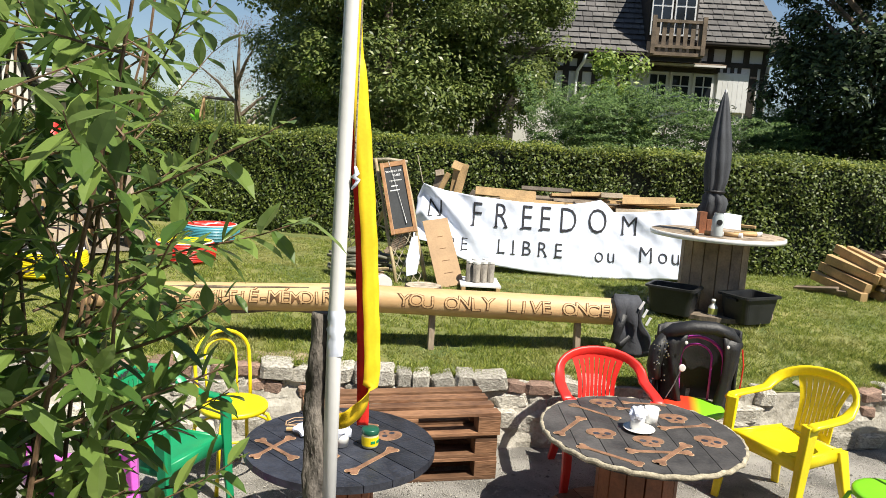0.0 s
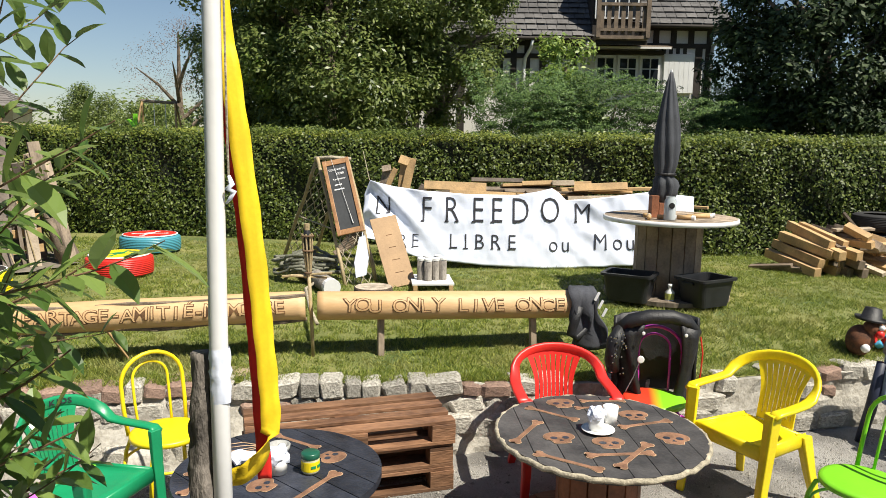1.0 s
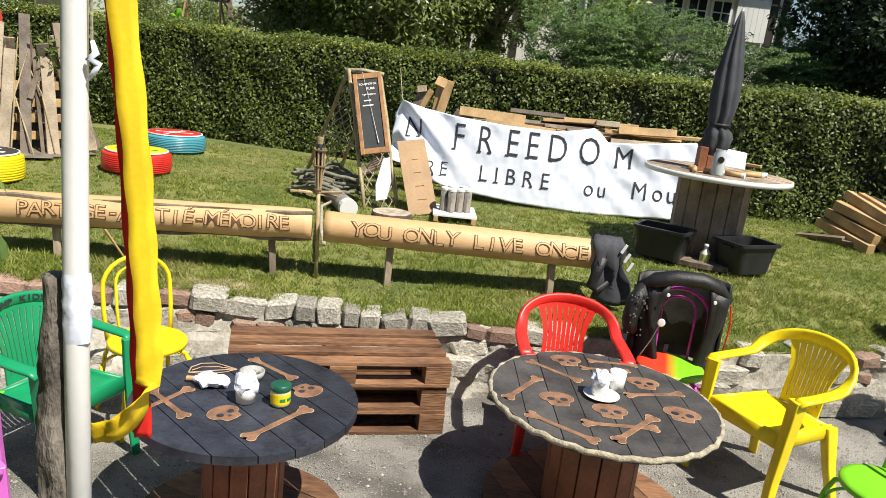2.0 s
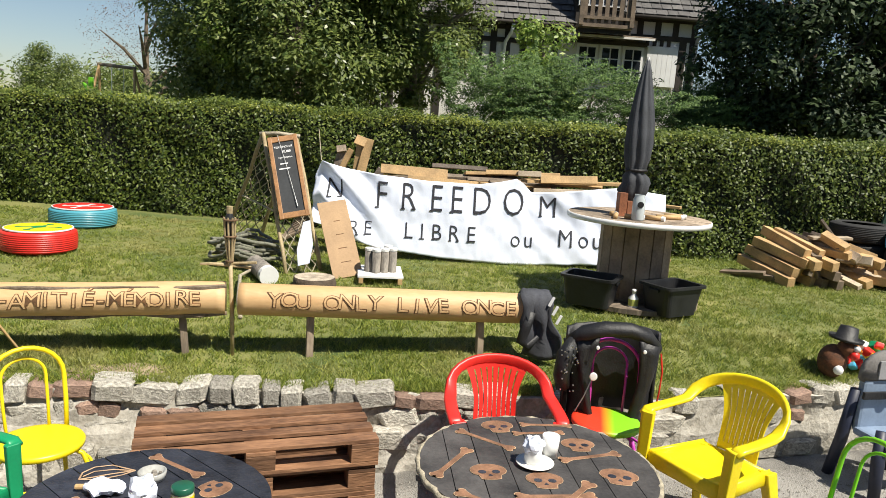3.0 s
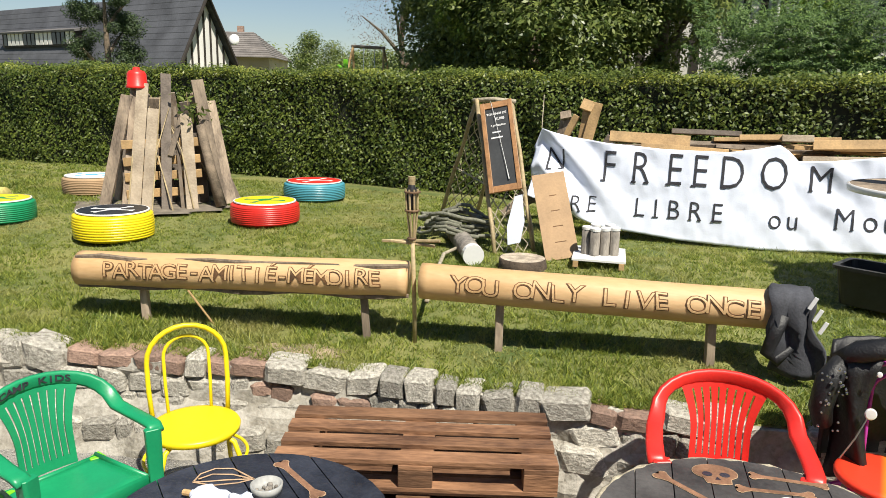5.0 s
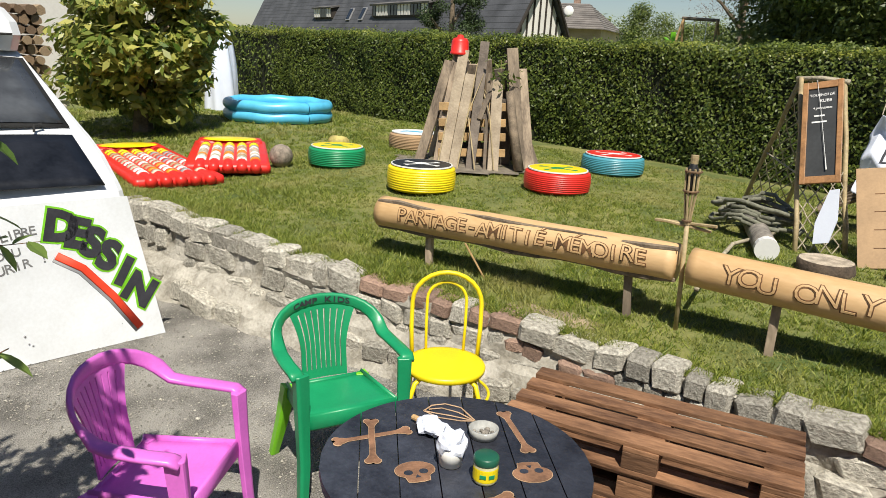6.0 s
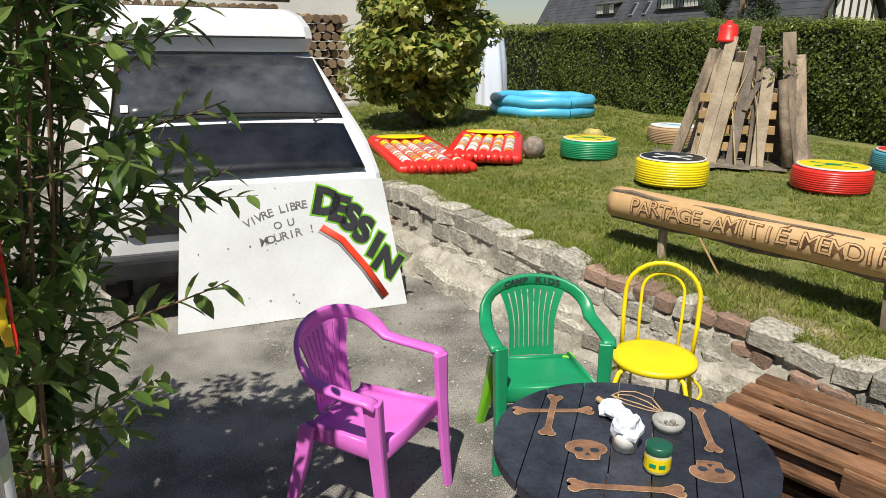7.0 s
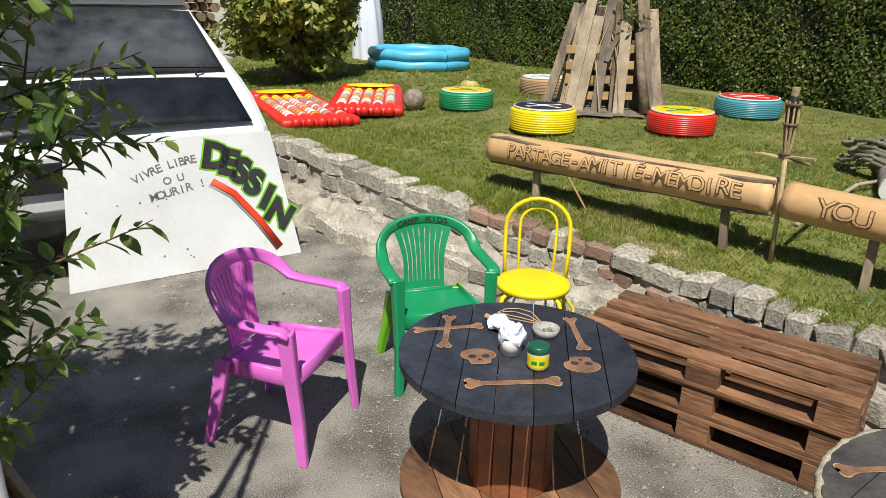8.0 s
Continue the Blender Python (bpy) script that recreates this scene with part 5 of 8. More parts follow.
lathe(bm, [(0.02, 0.925), (0.021, 0.97), (0, 0.972)], 12, pose(-0.035, 0, 0))
part("wick_cap", bm, "bamboo", torch)
for a, b in (((-0.22, 0.02, 0.585), (0.14, 0.0, 0.62)), ((-0.15, -0.02, 0.6), (0.1, 0.03, 0.58))):
    bm = bmesh.new()
    tube(bm, [a, b], 0.009, 6)
    part("cross_stick", bm, "bamboo", torch)
lying = thing("lying_log", pose(0, 0, 0), "grey-barked log with a white painted end", "log")
a, b = Vector((-0.8, 6.68, lawn(-0.8, 6.68) + 0.08)), Vector((-1.25, 7.5, lawn(-1.25, 7.5) + 0.08))
bm = bmesh.new()
tube(bm, [a.lerp(b, k / 5) for k in range(6)], [0.08, 0.082, 0.079, 0.083, 0.08, 0.08], 16)
part("trunk", bm, "grey_bark", lying, smooth=True)
bm = bmesh.new()
tube(bm, [a + (a - b).normalized() * 0.008, a.lerp(b, 0.06)], 0.084, 16)
part("painted_end", bm, "white_paint", lying)
rope = thing("rope_coil", on_lawn(-1.15, 7.3), "tangled coil of thick grey-green rope on a log", "rope")
for k in range(6):
    ph = rf.uniform(0, 6)
    rx, ry = rf.uniform(0.16, 0.34), rf.uniform(0.14, 0.26)
    bm = bmesh.new()
    tube(bm, [(rx * math.cos(j * math.tau / 30) + 0.03 * math.sin(3 * j + ph), ry * math.sin(j * math.tau / 30), 0.05 + 0.03 * k + 0.09 * math.exp(-((rx * math.cos(j * math.tau / 30)) * 5) ** 2) + 0.015 * math.sin(j + ph)) for j in range(31)], 0.017, 8)
    part("loop", bm, surface("green_rope" + str(k), (0.2, 0.2, 0.15), 0.9, 0.3, 40, 150, 0.4), rope, smooth=True)
bm = bmesh.new()
tube(bm, [(0.2, -0.1, 0.06), (0.1, -0.6, 0.03), (0.3, -1.4, 0.03), (0.45, -1.9, 0.04)], 0.015, 8)
part("loose_end", bm, "rope", rope, smooth=True)
stump = thing("stump", on_lawn(-0.42, 6.72), "flat tree stump slice with dark bark", "stump")
bm = bmesh.new()
lathe(bm, [(0.19, -0.02), (0.185, 0.03), (0.18, 0.085), (0.165, 0.09)], 28)
for v in bm.verts:
    v.co += Vector((v.co.x, v.co.y, 0)) * 0.07 * noise.noise(v.co * 14)
part("bark", bm, surface("dark_bark", (0.09, 0.065, 0.045), 0.9, 0.4, 14, 70, 0.7), stump, smooth=True)
bm = bmesh.new()
lathe(bm, [(0, 0.093), (0.17, 0.09)], 28)
part("sawn_top", bm, surface("sawn_top", (0.5, 0.42, 0.32), 0.85, 0.35, 14, 80, 0.2), stump)
crate = thing("crate", on_lawn(0.11, 7.08, 6), "low white crate base under wooden skittles", "crate")
for k in range(4):
    bm = bmesh.new()
    box(bm, (0.4, 0.115, 0.018), pose(0, -0.19 + k * 0.125, 0.06), 0.002)
    part("slat", bm, "white_paint", crate)
for sx in (-0.17, 0.17):
    bm = bmesh.new()
    box(bm, (0.04, 0.5, 0.05), pose(sx, 0, 0.025), 0.003)
    part("bearer", bm, "wood_new", crate)
for k, (x, y) in enumerate(((-0.1, -0.05), (-0.03, -0.09), (0.04, -0.05), (0.11, -0.02), (-0.05, 0.05), (0.06, 0.07))):
    s = thing("skittle", on_lawn(0.11 + x, 7.08 + y, 0, 0.07), "round grey-barked wooden skittle with a white top", "skittle", "wooden skittles")
    bm = bmesh.new()
    lathe(bm, [(0, 0), (0.038, 0), (0.039, 0.005), (0.037, 0.2), (0, 0.2)], 16)
    part("body", bm, "grey_bark", s, smooth=True)
    bm = bmesh.new()
    lathe(bm, [(0.0395, 0.195), (0.04, 0.215), (0.036, 0.22), (0, 0.22)], 16)
    part("white_top", bm, "white_paint", s)

# parasol, bins, bottle and sticks on the big reel
ZT = lawn(2.33, 6.85) - 0.01 + 0.745
par = thing("parasol", pose(2.265, 6.85, ZT + 0.02), "closed dark grey parasol standing through the reel table", "parasol")
bm = bmesh.new()
tube(bm, [(0, 0, -0.7), (0, 0, 1.2)], 0.018, 10)
part("pole", bm, "white_plastic", par, smooth=True)
bm = bmesh.new()
rings = []
prof = [(0.02, 0.09), (0.085, 0.13), (0.115, 0.19), (0.105, 0.26), (0.1, 0.31), (0.072, 0.35), (0.085, 0.39), (0.1, 0.46), (0.108, 0.6), (0.1, 0.75), (0.082, 0.9), (0.06, 1.05), (0.034, 1.2), (0.012, 1.29)]
for i, (r, z) in enumerate(prof):
    tw = 2.4 * z
    ring = []
    for k in range(56):
        a = k * math.tau / 56
        rr = r * (1 + 0.3 * abs(math.sin(4 * a + tw)) - 0.15 + 0.22 * noise.noise(Vector((math.cos(a) * 2.2, math.sin(a) * 2.2, z * 9))) * (1 if z < 0.4 else 0.35))
        ring.append(bm.verts.new((rr * math.cos(a) + (0.012 * math.sin(z * 30) if z < 0.4 else 0), rr * math.sin(a) * 0.85, z)))
    rings.append(ring)
for r0, r1 in zip(rings, rings[1:]):
    for k in range(56):
        bm.faces.new((r0[k], r0[(k + 1) % 56], r1[(k + 1) % 56], r1[k]))
bm.faces.new(rings[-1])
part("canopy", bm, "cloth_grey", par, smooth=True)
bm = bmesh.new()
tube(bm, [(0.085 * math.cos(k * math.tau / 20), 0.07 * math.sin(k * math.tau / 20), 0.37) for k in range(21)], 0.014, 8, caps=False)
part("strap", bm, "cloth_black", par)
bm = bmesh.new()
lathe(bm, [(0.014, 1.26), (0.01, 1.31), (0, 1.312)], 10)
part("tip", bm, "white_plastic", par)
pot = thing("jar", pose(2.22, 6.5, ZT), "tall clear glass jar with a dark dial label", "jar")
bm = bmesh.new()
lathe(bm, [(0, 0), (0.05, 0), (0.052, 0.01), (0.05, 0.17), (0.04, 0.19), (0.04, 0.21)], 20)
part("glass", bm, surface("frosted_jar", (0.5, 0.55, 0.56), 0.2, 0.1, 8, 60, 0.02), pot, smooth=True)
bm = bmesh.new()
lathe(bm, [(0, 0.0), (0.026, 0.0), (0.026, 0.003), (0, 0.003)], 20, pose(0, -0.051, 0.13, 90, 0, 0))
part("label", bm, "dark", pot)
for k, (x, y, a, L) in enumerate(((-0.27, -0.28, 75, 0.2), (-0.12, -0.3, -20, 0.16), (0.05, -0.3, -35, 0.16), (0.22, -0.16, 10, 0.24), (-0.2, -0.1, 30, 0.18), (0.3, -0.05, -10, 0.18))):
    st = thing("throwing_stick", pose(2.33 + x, 6.85 + y, ZT + 0.021, 0, 0, a), "short round wooden throwing stick with a white end", "stick", "throwing sticks")
    bm = bmesh.new()
    tube(bm, [(-L / 2, 0, 0), (L / 2, 0, 0)], 0.02, 12)
    part("stick", bm, "wood_new", st, smooth=True)
    bm = bmesh.new()
    tube(bm, [(L / 2 - 0.025, 0, 0), (L / 2 + 0.003, 0, 0)], 0.0215, 12)
    part("painted_end", bm, "white_paint", st)
for x, y, h, a in ((-0.19, -0.12, 0.2, 10), (-0.13, -0.08, 0.13, 35)):
    kb = thing("wooden_block", pose(2.33 + x, 6.85 + y, ZT, 0, 0, a), "upright reddish wooden game block", "block", "game blocks")
    bm = bmesh.new()
    box(bm, (0.07, 0.07, h), pose(0, 0, h / 2), 0.004)
    part("block", bm, "wood_red", kb)


def bin_(x, y, turn, label):
    root = thing("plastic_tub", on_lawn(x, y, turn, 0.035) @ Matrix.Diagonal((0.92, 0.92, 0.8, 1)), label, "tub", "black tubs")
    bm = bmesh.new()

    def ring(w, d, z, r=0.05):
        pts = []
        for cx, cy, a0 in ((w - r, d - r, 0), (-w + r, d - r, 90), (-w + r, -d + r, 180), (w - r, -d + r, 270)):
            for k in range(5):
                a = radians(a0 + k * 22.5)
                pts.append(bm.verts.new((cx + r * math.cos(a), cy + r * math.sin(a), z)))
        return pts
    rs_ = [ring(0.19, 0.14, 0.0), ring(0.225, 0.165, 0.27), ring(0.225, 0.165, 0.285), ring(0.25, 0.19, 0.285), ring(0.25, 0.19, 0.31), ring(0.215, 0.155, 0.31), ring(0.185, 0.135, 0.02)]
    for r0, r1 in zip(rs_, rs_[1:]):
        for k in range(20):
            bm.faces.new((r0[k], r0[(k + 1) % 20], r1[(k + 1) % 20], r1[k]))
    bm.faces.new(list(reversed(rs_[0])))
    bm.faces.new(rs_[-1])
    part("tub", bm, "dark", root)
    for sx in (-1, 1):
        bm = bmesh.new()
        box(bm, (0.02, 0.12, 0.03), pose(sx * 0.235, 0, 0.255), 0.005)
        part("grip", bm, "dark", root)


bin_(1.9, 6.5, -28, "black plastic tub standing in front of the reel")
bin_(2.54, 6.4, 30, "black plastic tub with a rolled rim by the reel")
sp = thing("spray_bottle", pose(2.24, 6.42, lawn(2.24, 6.42) + 0.03), "small white plastic bottle with a yellow label", "bottle")
bm = bmesh.new()
lathe(bm, [(0, 0), (0.038, 0.0), (0.04, 0.01), (0.04, 0.1), (0.018, 0.125), (0.016, 0.145), (0.02, 0.146), (0.02, 0.17), (0, 0.172)], 18)
part("body", bm, "white_plastic", sp, smooth=True)
bm = bmesh.new()
lathe(bm, [(0.0405, 0.035), (0.0408, 0.04), (0.0408, 0.085), (0.0405, 0.09)], 18)
part("label", bm, surface("yellow_label", (0.6, 0.65, 0.15), 0.5, 0.2, 20, 80, 0), sp)

# ---- clothes and rucksack ----
garment = thing("sweatshirt", pose(1.27, 5.46, 0.98), "dark grey sweatshirt hung over the end of the log", "clothing")
bm = bmesh.new()
NX2, NV2 = 9, 22
rows = []
for i in range(NX2):
    u = i / (NX2 - 1)
    row = []
    for j in range(NV2):
        s = -0.3 + j / (NV2 - 1) * 0.75
        x = -0.09 + u * 0.2 + 0.014 * math.sin(j * 1.1 + i)
        if s < -0.16:
            y, z = 0.118, s + 0.16 - 0.1
        elif s < 0.16:
            a = s / 0.16 * math.pi / 2
            y, z = -0.118 * math.sin(a), 0.118 * math.cos(a) - 0.1
        else:
            y, z = -0.118 - 0.02 * math.sin(i * 1.7 + j * 0.4), -(s - 0.16) - 0.1 - 0.04 * math.sin(u * 3)
            x += 0.32 * max(0, s - 0.16) * (0.3 + u)
        row.append(bm.verts.new((x, y + 0.012 * math.sin(i * 2.1), z)))
    rows.append(row)
for a, b in zip(rows, rows[1:]):
    for j in range(NV2 - 1):
        bm.faces.new((a[j], b[j], b[j + 1], a[j + 1]))
g = part("body", bm, surface("charcoal_cloth", (0.06, 0.063, 0.075), 0.85, 0.35, 7, 90, 0.2), garment, smooth=True)
g.modifiers.new("thickness", "SOLIDIFY").thickness = 0.012
bm = bmesh.new()
tube(bm, [(-0.02, -0.125, -0.1), (-0.06, -0.14, -0.22), (-0.08, -0.14, -0.3), (-0.03, -0.145, -0.34), (0.03, -0.145, -0.26)], [0.03, 0.036, 0.036, 0.026, 0.015], 10, 0.5, (0, 1, 0))
part("sleeve", bm, "cloth_black", garment, smooth=True)
for k in range(3):
    bm = bmesh.new()
    box(bm, (0.02, 0.006, 0.07), pose(0.1 + 0.03 * k, -0.136, -0.02 - 0.06 * k, 0, 25, 0), 0.002)
    part("pale_print", bm, "white_paint", garment)

jk = thing("leather_jacket", pose(1.66, 4.77, 0) @ Matrix.Diagonal((0.88, 0.9, 0.965, 1)), "black studded leather jacket hung over a chair back", "clothing")


def jacket_side(sx, lab):
    bm = bmesh.new()
    cols = []
    for i in range(8):
        u = i / 7
        col = []
        for j in range(10):
            v = j / 9
            x = sx * (0.13 + 0.17 * u + 0.03 * math.sin(v * 4 + u * 2)) - 0.0
            y = -0.11 + 0.16 * u * u + 0.025 * math.sin(u * 8 + v * 3)
            z = 0.95 - 0.06 * u - (0.5 + 0.06 * u) * v - 0.05 * (1 - u) * math.sin(v * 2)
            col.append(bm.verts.new((x, y, z)))
        cols.append(col)
    for a, b in zip(cols, cols[1:]):
        for j in range(9):
            bm.faces.new((a[j], b[j], b[j + 1], a[j + 1]))
    o = part("front_panel", bm, "cloth_black", jk, lab, True)
    o.modifiers.new("thickness", "SOLIDIFY").thickness = 0.02


jacket_side(-1, "")
jacket_side(1, "")
bm = bmesh.new()
cols = []
for i in range(15):
    a = math.pi * i / 14
    col = []
    for j in range(8):
        v = j / 7
        col.append(bm.verts.new((0.3 * math.cos(a) * (1 + 0.02 * math.sin(i * 2 + j)), 0.02 + 0.12 * math.sin(a) + 0.01 * math.sin(3 * i), 0.97 - 0.55 * v + 0.02 * math.sin(a))))
    cols.append(col)
for a, b in zip(cols, cols[1:]):
    for j in range(7):
        bm.faces.new((a[j], b[j], b[j + 1], a[j + 1]))
o = part("back_panel", bm, "cloth_black", jk, smooth=True)
o.modifiers.new("thickness", "SOLIDIFY").thickness = 0.02
bm = bmesh.new()
tube(bm, [(-0.3, 0.0, 0.9), (-0.22, -0.05, 0.965), (-0.08, -0.06, 1.0), (0.08, -0.06, 1.0), (0.2, -0.05, 0.965), (0.3, 0.0, 0.88)], [0.03, 0.045, 0.045, 0.045, 0.045, 0.03], 10, 1.3, (0, 1, 0.3))
part("collar", bm, "cloth_black", jk, smooth=True)
bm = bmesh.new()
tube(bm, [(-0.27, -0.02, 0.9), (-0.33, -0.06, 0.82), (-0.35, -0.08, 0.7), (-0.33, -0.07, 0.62)], [0.05, 0.06, 0.055, 0.045], 10)
part("sleeve", bm, "cloth_black", jk, smooth=True)
for k in range(26):
    bm = bmesh.new()
    bmesh.ops.create_icosphere(bm, subdivisions=1, radius=rf.uniform(0.005, 0.009), matrix=Matrix.Translation((-0.3 + rf.uniform(-0.07, 0.05), -0.125 + rf.uniform(-0.02, 0.02), rf.uniform(0.62, 0.9))))
    part("stud", bm, surface("steel_stud", (0.6, 0.6, 0.62), 0.3, 0.1, 9, 60, 0, 1.0) if k == 0 else bpy.data.materials["steel_stud"], jk)
for x, z, r, mt in ((-0.15, 0.72, 0.026, "white_plastic"), (0.29, 0.56, 0.02, "orange"), (-0.14, 0.9, 0.012, "white_plastic"), (0.17, 0.89, 0.012, "white_plastic")):
    bm = bmesh.new()
    lathe(bm, [(r, -0.004), (r, 0.002), (r * 0.8, 0.005), (0, 0.006)], 18, pose(x, -0.135, z, 90, 0, 0))
    part("badge", bm, mt, jk)
bm = bmesh.new()
tube(bm, [(0.31, -0.04, 0.86), (0.325, -0.06, 0.75), (0.32, -0.06, 0.62), (0.31, -0.05, 0.5)], 0.006, 6)
part("red_cord", bm, "red", jk)
bm = bmesh.new()
tube(bm, [(-0.16, -0.13, 0.7), (-0.2, -0.14, 0.6), (-0.25, -0.14, 0.5)], 0.004, 6)
part("zip", bm, bpy.data.materials["steel_stud"], jk)

# ---- toy sack and child's seat at the wall ----
toy = thing("toy_bag", on_lawn(3.62, 5.72), "clear bag of bright plastic toys on the grass", "toys")
cols = ["red", "yellow", "sky", "red", "orange", "white_plastic", "red", "green"]
for k in range(22):
    bm = bmesh.new()
    box(bm, (rf.uniform(0.05, 0.1), rf.uniform(0.04, 0.07), rf.uniform(0.04, 0.08)), pose(0.12 + rf.uniform(-0.12, 0.14), rf.uniform(-0.08, 0.08), 0.05 + rf.uniform(0, 0.2), rf.uniform(0, 90), rf.uniform(0, 90), rf.uniform(0, 90)), 0.012)
    part("toy_piece", bm, cols[k % 8], toy)
doll = thing("stuffed_toy", on_lawn(3.48, 5.62), "plush toy with a black hat and brown body", "toy")
bm = bmesh.new()
bmesh.ops.create_icosphere(bm, subdivisions=3, radius=0.1, matrix=pose(0, 0, 0.13) @ Matrix.Diagonal((1, 0.9, 1.25, 1)))
bmesh.ops.create_icosphere(bm, subdivisions=3, radius=0.06, matrix=pose(0.06, -0.04, 0.24))
part("body", bm, surface("brown_plush", (0.16, 0.06, 0.025), 0.9, 0.5, 14, 90, 0.3, other=(0.03, 0.02, 0.015)), doll, smooth=True)
bm = bmesh.new()
lathe(bm, [(0, 0.42), (0.06, 0.41), (0.075, 0.33), (0.11, 0.32), (0.12, 0.335), (0.11, 0.31), (0, 0.3)], 18, pose(0.03, 0, -0.02, 0, 8, 0))
part("hat", bm, "cloth_black", doll, "black felt hat", True)
for x, z, r, mt in ((0.1, 0.2, 0.035, "red"), (0.11, 0.25, 0.025, "white_plastic"), (0.0, 0.09, 0.035, "white_plastic")):
    bm = bmesh.new()
    bmesh.ops.create_icosphere(bm, subdivisions=2, radius=r, matrix=pose(x, -0.09, z))
    part("patch", bm, mt, doll, smooth=True)
tubt = thing("toy_bucket", on_lawn(4.22, 5.85), "teal toy bucket with a yellow lid on grass", "bucket")
bm = bmesh.new()
lathe(bm, [(0, 0), (0.1, 0), (0.13, 0.26), (0.12, 0.26), (0, 0.25)], 24)
part("body", bm, "blue", tubt, smooth=True)
bm = bmesh.new()
lathe(bm, [(0.135, 0.25), (0.14, 0.27), (0.13, 0.29), (0, 0.29)], 24)
part("lid", bm, "yellow", tubt)

seat = thing("child_seat", pose(3.5, 4.92, 0, 0, 0, 12), "grey and blue plastic child's booster seat on dark legs", "child seat")
bm = bmesh.new()
vsr = []
for i in range(11):
    a = math.pi * i / 10
    vsr.append((0.2 * math.cos(a) * (1 if i not in (0, 10) else 1.0), 0.66 + 0.2 * math.sin(a) ** 0.7))
slab(bm, [(x, z) for x, z in vsr], -0.03, 0.03, pose(0, 0.1, 0, 90, 0, 0))
bmesh.ops.bevel(bm, geom=bm.edges[:], offset=0.012, segments=2, affect="EDGES")
part("backrest_cover", bm, surface("grey_fabric", (0.2, 0.19, 0.18), 0.85, 0.25, 8, 90, 0.2), seat, smooth=True)
bm = bmesh.new()
box(bm, (0.2, 0.012, 0.12), pose(0.0, 0.063, 0.74, 0, 0, 0), 0.004)
part("pocket", bm, "grey", seat)
bm = bmesh.new()
box(bm, (0.36, 0.05, 0.34), pose(0, 0.1, 0.5), 0.02)
part("backrest_shell", bm, surface("blue_grey_plastic", (0.22, 0.29, 0.4), 0.5, 0.15, 6, 60, 0.05), seat)
bm = bmesh.new()
box(bm, (0.4, 0.3, 0.05), pose(0, -0.06, 0.34), 0.02)
part("seat_pan", bm, bpy.data.materials["blue_grey_plastic"], seat)
bm = bmesh.new()
box(bm, (0.4, 0.02, 0.05), pose(0, 0.05, 0.58), 0.006)
part("strap", bm, "cloth_black", seat)
bm = bmesh.new()
lathe(bm, [(0, 0.012), (0.035, 0.01), (0.04, 0)], 16, pose(0, 0.04, 0.58, 90, 0, 0))
part("buckle", bm, "dark", seat)
for sx in (-1, 1):
    for sy in (-1, 1):
        bm = bmesh.new()
        tube(bm, [(sx * 0.19, sy * 0.12, 0.6 if sy > 0 else 0.42), (sx * 0.215, sy * 0.15, 0.25), (sx * 0.24, sy * 0.19, 0.0)], [0.03, 0.035, 0.03], 10, 1.2)
        part("leg", bm, surface("navy_plastic", (0.02, 0.025, 0.05), 0.5, 0.2, 6, 60, 0.05) if sx < 0 and sy < 0 else bpy.data.materials["navy_plastic"], seat, smooth=True)

# ---- van and painted panel ----
van = thing("camper_van", pose(0, 2.44, 0), "old white camper van with a black bonnet and pop-top roof", "van")


def hw(z):
    return float(np.interp(z, [0.3, 0.6, 1.2, 1.75, 1.85], [0.9, 0.99, 0.98, 0.83, 0.76]))


side = [(-3.78, 0.36), (-3.72, 0.5), (-3.7, 0.85), (-3.74, 0.93), (-3.8, 0.98), (-4.0, 1.12), (-4.22, 1.23), (-4.3, 1.27), (-4.96, 1.71), (-5.06, 1.77), (-5.3, 1.82), (-6.5, 1.85), (-8.3, 1.83), (-8.5, 1.7), (-8.55, 1.0), (-8.52, 0.4)]
bm = bmesh.new()
cols = []
for t in (-1.0, -0.96, -0.85, -0.5, 0, 0.5, 0.85, 0.96, 1.0):
    cols.append([bm.verts.new((x + (0.05 if abs(t) == 1 else 0.015 if abs(t) == 0.96 else 0) * (-1 if x > -6 else 1), t * hw(z), z - (0.035 if abs(t) == 1 and z > 1.6 else 0))) for x, z in side])
n = len(side)
for a, b in zip(cols, cols[1:]):
    for k in range(n):
        bm.faces.new((a[k], b[k], b[(k + 1) % n], a[(k + 1) % n]))
bm.faces.new(list(reversed(cols[0])))
bm.faces.new(cols[-1])
bmesh.ops.recalc_face_normals(bm, faces=bm.faces[:])
part("body", bm, "van_white", van, smooth=False)


def skin(name, corners, nx, ny, up, mat, label="", thick=0.012, crown=0.02):
    """A slightly crowned sheet between four corners, standing proud by up."""
    a, b, c, d = [Vector(q) for q in corners]
    nrm = (b - a).cross(d - a).normalized()
    bm = bmesh.new()
    g = [[None] * (ny + 1) for _ in range(nx + 1)]
    for i in range(nx + 1):
        for j in range(ny + 1):
            u, v = i / nx, j / ny
            p = (a.lerp(b, u)).lerp(d.lerp(c, u), v)
            g[i][j] = bm.verts.new(p + nrm * (up + crown * (1 - (2 * u - 1) ** 2)))
    for i in range(nx):
        for j in range(ny):
            bm.faces.new((g[i][j], g[i + 1][j], g[i + 1][j + 1], g[i][j + 1]))
    o = part(name, bm, mat, van, label, True)
    m_ = o.modifiers.new("thickness", "SOLIDIFY")
    m_.thickness, m_.offset = thick, -1
    return o


